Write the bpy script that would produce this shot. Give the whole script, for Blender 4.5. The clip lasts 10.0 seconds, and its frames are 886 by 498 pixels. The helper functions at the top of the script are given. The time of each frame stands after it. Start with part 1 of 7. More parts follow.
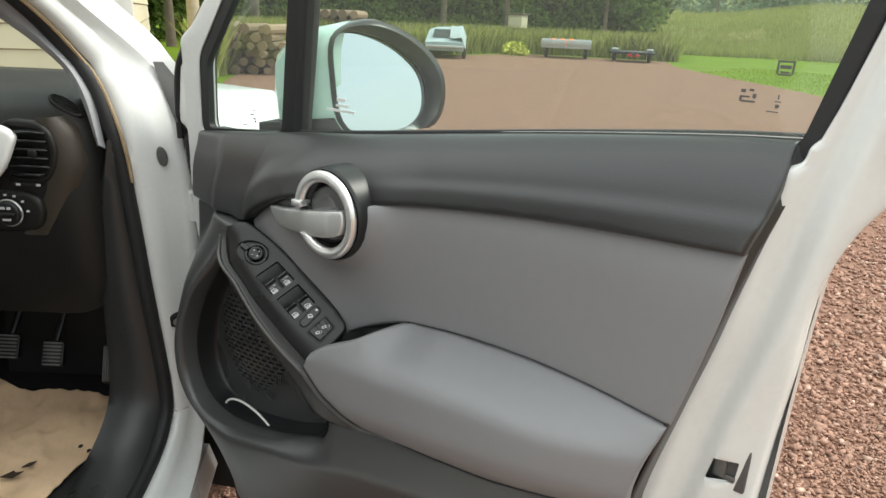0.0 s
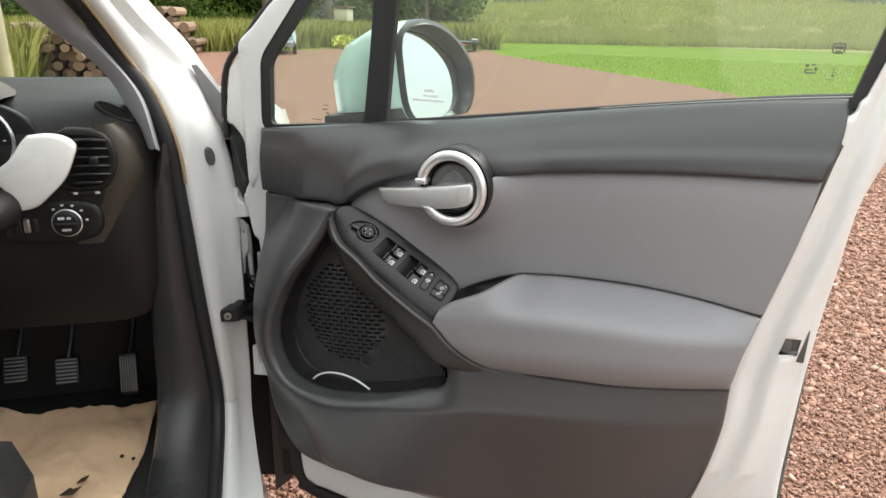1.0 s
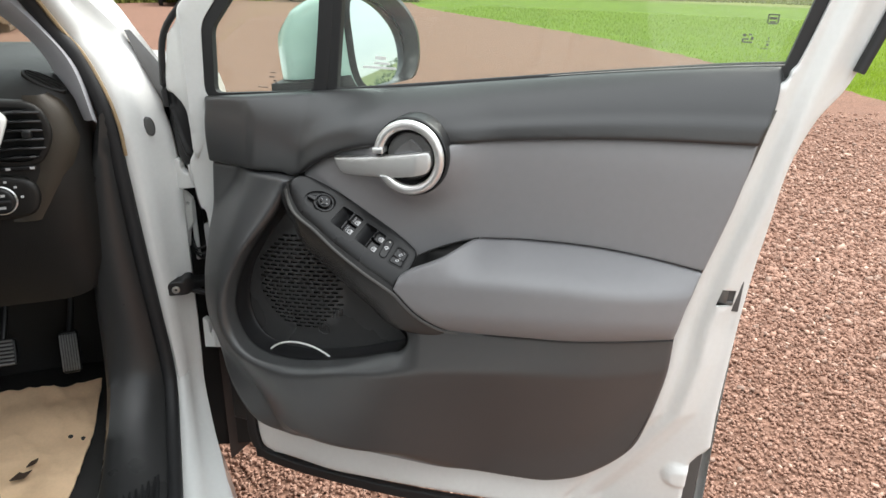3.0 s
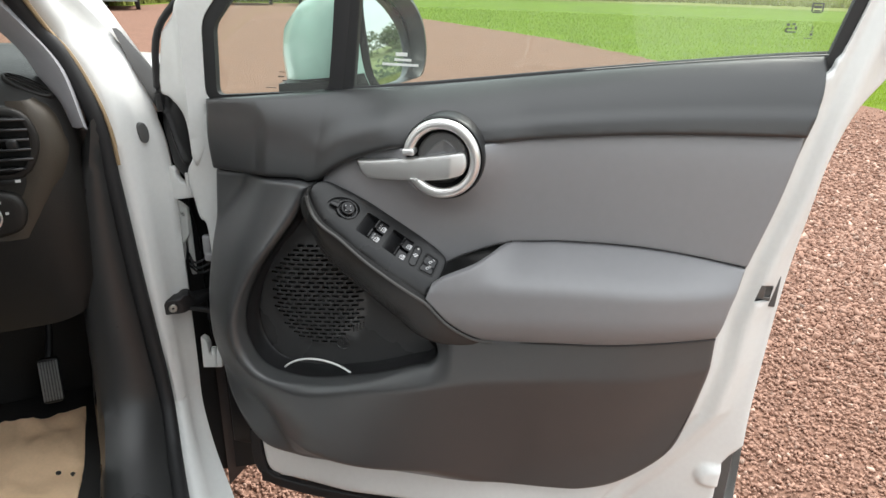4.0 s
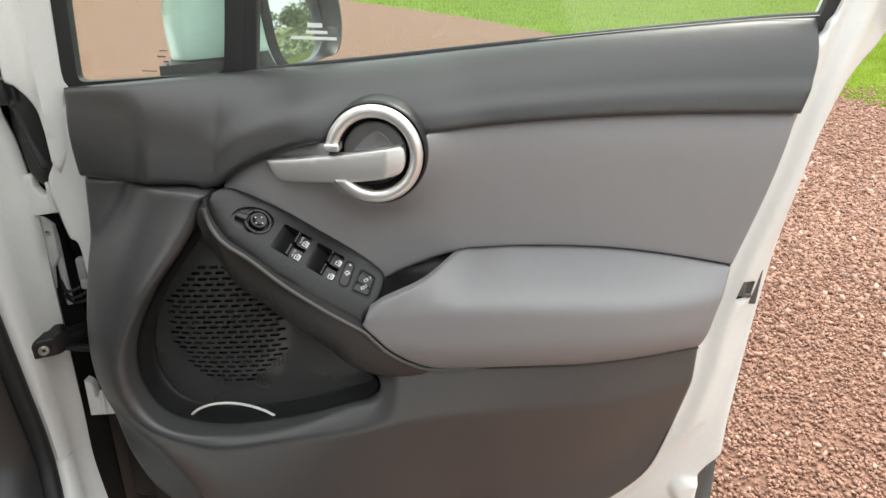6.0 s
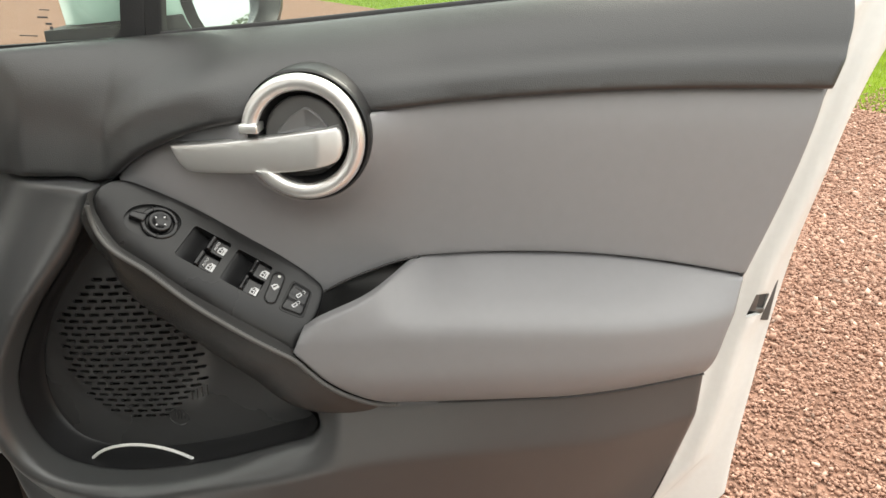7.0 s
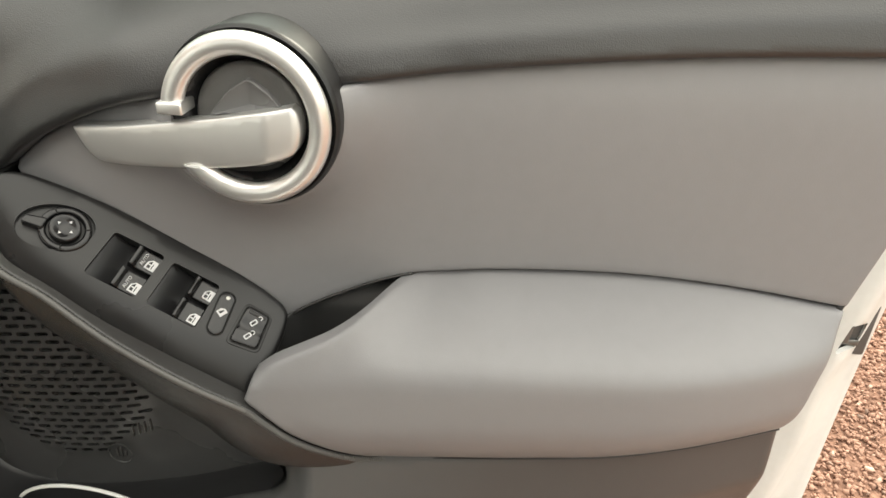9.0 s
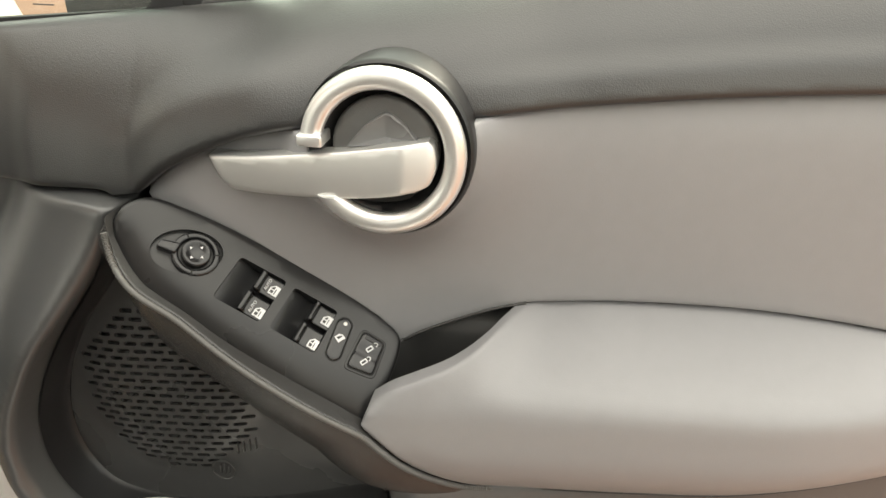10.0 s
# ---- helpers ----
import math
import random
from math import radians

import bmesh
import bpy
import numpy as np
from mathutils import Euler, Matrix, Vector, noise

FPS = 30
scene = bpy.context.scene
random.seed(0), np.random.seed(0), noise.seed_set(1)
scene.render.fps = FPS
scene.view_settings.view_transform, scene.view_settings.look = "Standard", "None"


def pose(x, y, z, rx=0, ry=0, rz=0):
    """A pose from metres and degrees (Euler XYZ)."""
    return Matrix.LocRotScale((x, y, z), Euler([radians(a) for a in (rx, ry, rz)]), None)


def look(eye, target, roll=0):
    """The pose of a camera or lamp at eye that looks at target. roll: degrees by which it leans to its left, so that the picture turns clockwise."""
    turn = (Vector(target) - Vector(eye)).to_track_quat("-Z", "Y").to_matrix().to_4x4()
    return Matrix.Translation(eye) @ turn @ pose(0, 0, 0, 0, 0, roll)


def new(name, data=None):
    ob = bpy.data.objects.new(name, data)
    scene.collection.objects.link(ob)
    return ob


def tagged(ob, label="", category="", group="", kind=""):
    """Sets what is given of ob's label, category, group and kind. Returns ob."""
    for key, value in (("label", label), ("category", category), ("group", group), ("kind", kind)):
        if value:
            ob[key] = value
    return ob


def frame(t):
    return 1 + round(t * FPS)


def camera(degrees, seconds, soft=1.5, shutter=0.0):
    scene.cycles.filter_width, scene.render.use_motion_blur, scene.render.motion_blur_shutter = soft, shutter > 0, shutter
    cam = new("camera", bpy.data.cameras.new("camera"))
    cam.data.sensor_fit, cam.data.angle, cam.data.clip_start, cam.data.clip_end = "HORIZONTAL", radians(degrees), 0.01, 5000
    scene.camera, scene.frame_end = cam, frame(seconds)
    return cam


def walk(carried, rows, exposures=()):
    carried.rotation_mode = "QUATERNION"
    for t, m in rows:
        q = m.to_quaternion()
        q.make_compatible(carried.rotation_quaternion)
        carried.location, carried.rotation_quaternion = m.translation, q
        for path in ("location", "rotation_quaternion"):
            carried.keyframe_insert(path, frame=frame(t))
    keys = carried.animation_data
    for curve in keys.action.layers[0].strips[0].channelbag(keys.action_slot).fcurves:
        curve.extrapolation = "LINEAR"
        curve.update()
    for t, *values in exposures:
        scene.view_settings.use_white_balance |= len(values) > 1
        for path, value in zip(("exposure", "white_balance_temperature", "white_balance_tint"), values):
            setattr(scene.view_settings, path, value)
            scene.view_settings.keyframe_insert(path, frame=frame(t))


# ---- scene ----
cam = camera(67.1, 10.0)
PATH = [
    (0, (0.042, -0.024, 1.22), (-1.119, 1.469, 0.571), 2.5),
    (0.5, (-0.131, -0.28, 1.216), (-1.108, 1.339, 0.566), 1.9),
    (1, (-0.196, -0.355, 1.218), (-0.951, 1.378, 0.565), 1.2),
    (1.5, (-0.18, -0.375, 1.226), (-0.814, 1.395, 0.545), 1.1),
    (2, (-0.199, -0.396, 1.247), (-0.778, 1.354, 0.47), 1.3),
    (3.5, (-0.29, -0.377, 1.231), (-0.773, 1.408, 0.469), 1.6),
    (4, (-0.374, -0.368, 1.221), (-0.752, 1.443, 0.46), 1.5),
    (4.5, (-0.42, -0.356, 1.21), (-0.618, 1.482, 0.448), 1.5),
    (5, (-0.448, -0.35, 1.202), (-0.583, 1.493, 0.437), 1.4),
    (5.2, (-0.451, -0.344, 1.201), (-0.582, 1.499, 0.436), 1.4),
    (6.3, (-0.426, -0.149, 1.174), (-0.545, 1.672, 0.357), 1.2),
    (6.5, (-0.421, -0.127, 1.158), (-0.515, 1.706, 0.364), 1.5),
    (7, (-0.416, -0.058, 1.133), (-0.484, 1.775, 0.336), 1.9),
    (7.5, (-0.4, -0.01, 1.12), (-0.449, 1.826, 0.328), 2.0),
    (8, (-0.391, 0.025, 1.114), (-0.43, 1.854, 0.304), 2.2),
    (8.5, (-0.392, 0.068, 1.122), (-0.443, 1.83, 0.178), 2.2),
    (9, (-0.404, 0.115, 1.116), (-0.544, 1.875, 0.177), 2.1),
    (9.5, (-0.416, 0.13, 1.113), (-0.623, 1.887, 0.18), 2.0),
    (10, (-0.465, 0.114, 1.128), (-0.718, 1.874, 0.211), 1.6),
]
walk(cam, [(t, look(e, a, r)) for t, e, a, r in PATH], exposures=[(0, 0.75, 6550, 3), (0.5, 1.07, 6700, 8), (1.5, 1.02, 6450, 7), (3.5, 1.05, 6400, 7), (5, 1.05, 6400, 7), (6.5, 1.21, 6850, 7), (7.5, 1.29, 7150, 7), (9, 1.36, 7400, 6), (10, 1.62, 7550, 6)])

# ---- light ----
world = bpy.data.worlds.new("sky")
scene.world = world
world.use_nodes = True
wn, wl = world.node_tree.nodes, world.node_tree.links
SUN_ELEV, SUN_AZ = 50.0, 52.0  # degrees; azimuth anticlockwise from +x
sky = wn.new("ShaderNodeTexSky")
sky.sky_type, sky.sun_disc = "NISHITA", False
sky.sun_elevation, sky.sun_rotation = radians(SUN_ELEV), radians(90 - SUN_AZ)
sky.dust_density = 3.0
# drifting cloud cover over the blue
wtc, wmap = wn.new("ShaderNodeTexCoord"), wn.new("ShaderNodeMapping")
wmap.inputs["Scale"].default_value = (1, 1, 2.6)
cloud = wn.new("ShaderNodeTexNoise")
cloud.inputs["Scale"].default_value, cloud.inputs["Detail"].default_value = 2.6, 7.0
cloud.inputs["Roughness"].default_value = 0.55
cover = wn.new("ShaderNodeMapRange")
cover.inputs["From Min"].default_value, cover.inputs["From Max"].default_value = 0.36, 0.62
cover.inputs["To Min"].default_value, cover.inputs["To Max"].default_value = 0.35, 1.0
shade = wn.new("ShaderNodeMapRange")
shade.inputs["From Min"].default_value, shade.inputs["From Max"].default_value = 0.4, 0.8
shade.inputs["To Min"].default_value, shade.inputs["To Max"].default_value = 13.0, 8.0
cloud_col = wn.new("ShaderNodeVectorMath")
cloud_col.operation = "SCALE"
# an overcast sky is brighter overhead than at the horizon
wsep, dome, dome_mul = wn.new("ShaderNodeSeparateXYZ"), wn.new("ShaderNodeMapRange"), wn.new("ShaderNodeMath")
dome.inputs["From Min"].default_value, dome.inputs["From Max"].default_value = 0.0, 0.8
dome.inputs["To Min"].default_value, dome.inputs["To Max"].default_value = 0.55, 1.2
dome_mul.operation = "MULTIPLY"
wl.new(wtc.outputs["Generated"], wsep.inputs[0])
wl.new(wsep.outputs["Z"], dome.inputs["Value"])
wl.new(dome.outputs["Result"], dome_mul.inputs[1])
cloud_col.inputs[0].default_value = (0.985, 0.99, 0.985)
wmix = wn.new("ShaderNodeMix")
wmix.data_type = "RGBA"
wl.new(wtc.outputs["Generated"], wmap.inputs["Vector"])
wl.new(wmap.outputs["Vector"], cloud.inputs["Vector"])
wl.new(cloud.outputs["Fac"], cover.inputs["Value"])
wl.new(cloud.outputs["Fac"], shade.inputs["Value"])
wl.new(shade.outputs["Result"], dome_mul.inputs[0])
wl.new(dome_mul.outputs[0], cloud_col.inputs["Scale"])
wl.new(cover.outputs["Result"], wmix.inputs["Factor"])
wl.new(sky.outputs["Color"], wmix.inputs["A"])
wl.new(cloud_col.outputs["Vector"], wmix.inputs["B"])
wl.new(wmix.outputs["Result"], wn["Background"].inputs["Color"])
wn["Background"].inputs["Strength"].default_value = 0.12

sun_data = bpy.data.lights.new("sun", "SUN")
sun_data.energy, sun_data.angle, sun_data.color = 1.7, radians(22), (1.0, 0.955, 0.90)
sun = new("sun", sun_data)
_a, _e = radians(SUN_AZ), radians(SUN_ELEV)
sun.matrix_world = look((20 * math.cos(_a) * math.cos(_e), 20 * math.sin(_a) * math.cos(_e), 20 * math.sin(_e)), (0, 0, 0))


# ---- materials ----
def mat(name, base, rough=0.5, metal=0.0, vary=0.12, scale=6.0, bump=0.0, bump_scale=600.0, coat=0.0, spec=0.5, island=0.0, obj=0.0, kind="noise", rough_vary=0.08, through_light=0.0, sheen=0.0):
    """A surface of one base colour with slow stains, fine grain, and relief."""
    m = bpy.data.materials.new(name)
    m.use_nodes = True
    nt = m.node_tree
    n, l, p = nt.nodes, nt.links, nt.nodes["Principled BSDF"]
    tc = n.new("ShaderNodeTexCoord")
    big, fine = n.new("ShaderNodeTexNoise"), n.new("ShaderNodeTexNoise")
    big.inputs["Scale"].default_value, big.inputs["Detail"].default_value = scale, 5
    fine.inputs["Scale"].default_value, fine.inputs["Detail"].default_value = scale * 14, 3
    for k in (big, fine):
        l.new(tc.outputs["Object"], k.inputs["Vector"])
    add = n.new("ShaderNodeMath")
    add.operation = "MULTIPLY_ADD"
    add.inputs[1].default_value = 0.6
    l.new(big.outputs["Fac"], add.inputs[0])
    half = n.new("ShaderNodeMath")
    half.operation = "MULTIPLY"
    half.inputs[1].default_value = 0.4
    l.new(fine.outputs["Fac"], half.inputs[0])
    l.new(half.outputs[0], add.inputs[2])
    value = add.outputs[0]
    for amount, node, socket in ((island, "ShaderNodeNewGeometry", "Random Per Island"), (obj, "ShaderNodeObjectInfo", "Random")):
        if amount:
            src, mul = n.new(node), n.new("ShaderNodeMath")
            mul.operation, mul.inputs[1].default_value = "MULTIPLY_ADD", amount
            l.new(src.outputs[socket], mul.inputs[0])
            l.new(value, mul.inputs[2])
            sub = n.new("ShaderNodeMath")
            sub.operation, sub.inputs[1].default_value = "SUBTRACT", amount / 2
            l.new(mul.outputs[0], sub.inputs[0])
            value = sub.outputs[0]
    ramp = n.new("ShaderNodeMapRange")
    ramp.inputs["From Min"].default_value, ramp.inputs["From Max"].default_value = 0.25, 0.75
    ramp.inputs["To Min"].default_value, ramp.inputs["To Max"].default_value = 1 - vary, 1 + vary
    ramp.clamp = False
    l.new(value, ramp.inputs["Value"])
    sc = n.new("ShaderNodeVectorMath")
    sc.operation, sc.inputs[0].default_value = "SCALE", base
    l.new(ramp.outputs["Result"], sc.inputs["Scale"])
    l.new(sc.outputs["Vector"], p.inputs["Base Color"])
    rr = n.new("ShaderNodeMapRange")
    rr.inputs["From Min"].default_value, rr.inputs["From Max"].default_value = 0.3, 0.7
    rr.inputs["To Min"].default_value, rr.inputs["To Max"].default_value = max(rough - rough_vary, 0.02), min(rough + rough_vary, 1)
    l.new(big.outputs["Fac"], rr.inputs["Value"])
    l.new(rr.outputs["Result"], p.inputs["Roughness"])
    p.inputs["Metallic"].default_value, p.inputs["Coat Weight"].default_value = metal, coat
    p.inputs["Coat Roughness"].default_value = 0.06
    p.inputs["Sheen Weight"].default_value, p.inputs["Sheen Roughness"].default_value = sheen, 0.45
    p.inputs["Specular IOR Level"].default_value = spec
    if bump:
        tex = n.new("ShaderNodeTexVoronoi" if kind == "voronoi" else "ShaderNodeTexNoise")
        tex.inputs["Scale"].default_value = bump_scale
        l.new(tc.outputs["Object"], tex.inputs["Vector"])
        b = n.new("ShaderNodeBump")
        b.inputs["Strength"].default_value, b.inputs["Distance"].default_value = bump, 0.6 / bump_scale
        l.new(tex.outputs["Distance" if kind == "voronoi" else "Fac"], b.inputs["Height"])
        l.new(b.outputs["Normal"], p.inputs["Normal"])
    if through_light:
        # leaves let some light pass
        tr, mx = n.new("ShaderNodeBsdfTranslucent"), n.new("ShaderNodeMixShader")
        mx.inputs[0].default_value = through_light
        l.new(sc.outputs["Vector"], tr.inputs["Color"])
        l.new(p.outputs[0], mx.inputs[1])
        l.new(tr.outputs[0], mx.inputs[2])
        l.new(mx.outputs[0], n["Material Output"].inputs["Surface"])
    return m


def glass_mat(name, tint, gloss=1.5, dust_veil=0.09):
    m = bpy.data.materials.new(name)
    m.use_nodes = True
    n, l = m.node_tree.nodes, m.node_tree.links
    n.remove(n["Principled BSDF"])
    t, g, f, mix = n.new("ShaderNodeBsdfTransparent"), n.new("ShaderNodeBsdfGlossy"), n.new("ShaderNodeFresnel"), n.new("ShaderNodeMixShader")
    t.inputs["Color"].default_value = (*tint, 1)
    g.inputs["Roughness"].default_value = 0.02
    f.inputs["IOR"].default_value = gloss
    l.new(f.outputs[0], mix.inputs[0])
    l.new(t.outputs[0], mix.inputs[1])
    l.new(g.outputs[0], mix.inputs[2])
    # a thin pale film: dirt on the pane, plus veiling reflections put in as haze
    d, film = n.new("ShaderNodeBsdfDiffuse"), n.new("ShaderNodeMixShader")
    d.inputs["Color"].default_value = (0.8, 0.8, 0.76, 1)
    film.inputs[0].default_value = dust_veil
    l.new(mix.outputs[0], film.inputs[1])
    l.new(d.outputs[0], film.inputs[2])
    l.new(film.outputs[0], n["Material Output"].inputs["Surface"])
    return m


DARK = mat("dark_soft_plastic", (0.0135, 0.0140, 0.0150), 0.37, vary=0.06, bump=0.26, bump_scale=1100, kind="voronoi", spec=0.86, sheen=0.05, rough_vary=0.04)
DARK_LOW = mat("dark_hard_plastic", (0.061, 0.062, 0.063), 0.32, vary=0.06, rough_vary=0.02, bump=0.14, bump_scale=1300, kind="voronoi", spec=0.7)
VINYL = mat("grey_vinyl", (0.222, 0.220, 0.228), 0.40, vary=0.04, rough_vary=0.015, bump=0.10, bump_scale=1200, kind="voronoi", spec=0.5)
PANEL = mat("charcoal_panel", (0.013, 0.013, 0.0135), 0.30, vary=0.05, bump=0.12, bump_scale=1600, spec=0.42)
GLOSS = mat("gloss_black_plastic", (0.010, 0.010, 0.011), 0.22, vary=0.06)
CUP = mat("charcoal_cup_plastic", (0.040, 0.040, 0.040), 0.35, vary=0.05, bump=0.12, bump_scale=1600)
BLACK = mat("black_plastic", (0.015, 0.015, 0.016), 0.36, vary=0.1, bump=0.05, bump_scale=900, spec=0.4)
GRILLE = mat("black_grille", (0.046, 0.0465, 0.047), 0.27, vary=0.1)
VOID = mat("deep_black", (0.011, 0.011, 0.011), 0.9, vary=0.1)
RUBBER = mat("black_rubber", (0.014, 0.014, 0.015), 0.6, vary=0.15, bump=0.2, bump_scale=500)
SATIN = mat("satin_chrome", (0.88, 0.88, 0.87), 0.36, 0.85, vary=0.03, rough_vary=0.03)
SATIN_DARK = mat("satin_handle", (0.69, 0.69, 0.68), 0.38, 0.7, vary=0.03, rough_vary=0.03)
PAINT = mat("white_car_paint", (0.78, 0.785, 0.78), 0.3, vary=0.025, scale=3, coat=0.6, rough_vary=0.05)
PRIMER = mat("white_flange_paint", (0.73, 0.735, 0.72), 0.40, vary=0.05, scale=9, coat=0.25)
GLASS = glass_mat("tinted_glass", (0.80, 0.91, 0.85))
SCREEN = glass_mat("windscreen_glass", (0.86, 0.92, 0.89), 1.18, 0.02)
MINT = mat("pale_mint_paint", (0.52, 0.72, 0.66), 0.3, vary=0.03, coat=0.5)
BEZEL = mat("black_satin_plastic", (0.036, 0.0355, 0.035), 0.16, vary=0.06, bump=0.35, bump_scale=1200, kind="voronoi")
MIRROR = mat("mirror_silver", (0.55, 0.60, 0.62), 0.02, 1.0, vary=0.0, rough_vary=0.0)
DISH = mat("grey_dish_plastic", (0.085, 0.085, 0.084), 0.35, vary=0.06, bump=0.2, bump_scale=1200, kind="voronoi")
WHITE_MARK = mat("white_print", (0.58, 0.58, 0.59), 0.6, vary=0.03)
CABLE = mat("white_cable_sleeve", (0.78, 0.78, 0.76), 0.45, vary=0.04)
STEEL = mat("zinc_steel", (0.45, 0.44, 0.41), 0.4, 0.9, vary=0.15, scale=30)


# ---- building helpers ----
ROOTS = {}


def thing(name, m, label, category, group="", kind=""):
    ob = new(name)
    ob.empty_display_size = 0.1
    ob.matrix_world = m
    ROOTS[ob.name] = m.copy()
    return tagged(ob, label, category, group, kind)


def part(name, bm, material, parent=None, label="", local=True, smooth=True):
    """Links a bmesh as one mesh object under a thing or a part. local: its places are the thing's own."""
    me = bpy.data.meshes.new(name)
    bm.normal_update()
    bm.to_mesh(me)
    bm.free()
    ob = new(name, me)
    me.materials.append(material)
    if smooth:
        me.polygons.foreach_set("use_smooth", [True] * len(me.polygons))
        me.set_sharp_from_angle(angle=radians(58))
    if parent is not None:
        if parent.parent is not None and parent.parent.parent is not None:
            parent = parent.parent
        ob.parent = parent
        root = parent
        while root.parent:
            root = root.parent
        if not local:
            me.transform(ROOTS[root.name].inverted())
    if label:
        tagged(ob, label)
    return ob


def solo(name, bm, material, label, category, kind="", group="", smooth=True):
    return tagged(part(name, bm, material, smooth=smooth), label, category, group, kind)


def spline(pts, n=6, closed=False):
    """Catmull-Rom through the points, of any dimension."""
    p = np.array(pts, float)
    if len(p) == 2:
        return [tuple(q) for q in (p[0] + (p[1] - p[0]) * k / n for k in range(n + 1))]
    ext = np.vstack([p[-1], p, p[0], p[1]]) if closed else np.vstack([2 * p[0] - p[1], p, 2 * p[-1] - p[-2]])
    out = []
    for i in range(len(p) if closed else len(p) - 1):
        a, b, c, d = ext[i : i + 4]
        for k in range(n):
            t = k / n
            out.append(0.5 * (2 * b + (c - a) * t + (2 * a - 5 * b + 4 * c - d) * t * t + (3 * b - a - 3 * c + d) * t**3))
    if not closed:
        out.append(p[-1])
    return [tuple(q) for q in out]


def ring_of(*curves, n=6):
    """A closed outline from curves that meet at corners."""
    out = []
    for c in curves:
        out += spline(c, n)[:-1]
    return out


def rounded(pts, r, n=4):
    """A polygon with its corners rounded by r."""
    out, p = [], [np.array(q, float) for q in pts]
    for i, b in enumerate(p):
        a, c = p[i - 1], p[(i + 1) % len(p)]
        ra = min(r, np.linalg.norm(a - b) * 0.45)
        rc = min(r, np.linalg.norm(c - b) * 0.45)
        s, e = b + (a - b) / np.linalg.norm(a - b) * ra, b + (c - b) / np.linalg.norm(c - b) * rc
        for k in range(n + 1):
            t = k / n
            out.append(tuple((1 - t) ** 2 * s + 2 * t * (1 - t) * b + t * t * e))
    return out


def ellipse(cx, cy, rx, ry, tilt=0.0, n=32):
    c, s = math.cos(radians(tilt)), math.sin(radians(tilt))
    return [(cx + rx * math.cos(k) * c - ry * math.sin(k) * s, cy + rx * math.cos(k) * s + ry * math.sin(k) * c) for k in (2 * math.pi * i / n for i in range(n))]


def dist(pts, line, closed=True):
    """The distance of each point from a polyline."""
    pts, a = np.asarray(pts, float), np.asarray(line, float)
    b = np.roll(a, -1, 0)
    if not closed:
        a, b = a[:-1], b[:-1]
    best = np.full(len(pts), 1e9)
    for p, q in zip(a, b):
        d = q - p
        t = np.clip(((pts - p) @ d) / max(d @ d, 1e-12), 0, 1)
        best = np.minimum(best, np.hypot(*(pts - p - t[:, None] * d).T))
    return best


def inside(pts, poly):
    pts, poly = np.asarray(pts, float), np.asarray(poly, float)
    x, y = pts.T
    hit = np.zeros(len(pts), bool)
    for (ax, ay), (bx, by) in zip(poly, np.roll(poly, -1, 0)):
        cross = (ay > y) != (by > y)
        hit ^= cross & (x < (bx - ax) * (y - ay) / ((by - ay) if by != ay else 1e-12) + ax)
    return hit


DOOR_FRAME = (Vector((0, 0, 0)), Vector((1, 0, 0)), Vector((0, 0, 1)), Vector((0, -1, 0)))


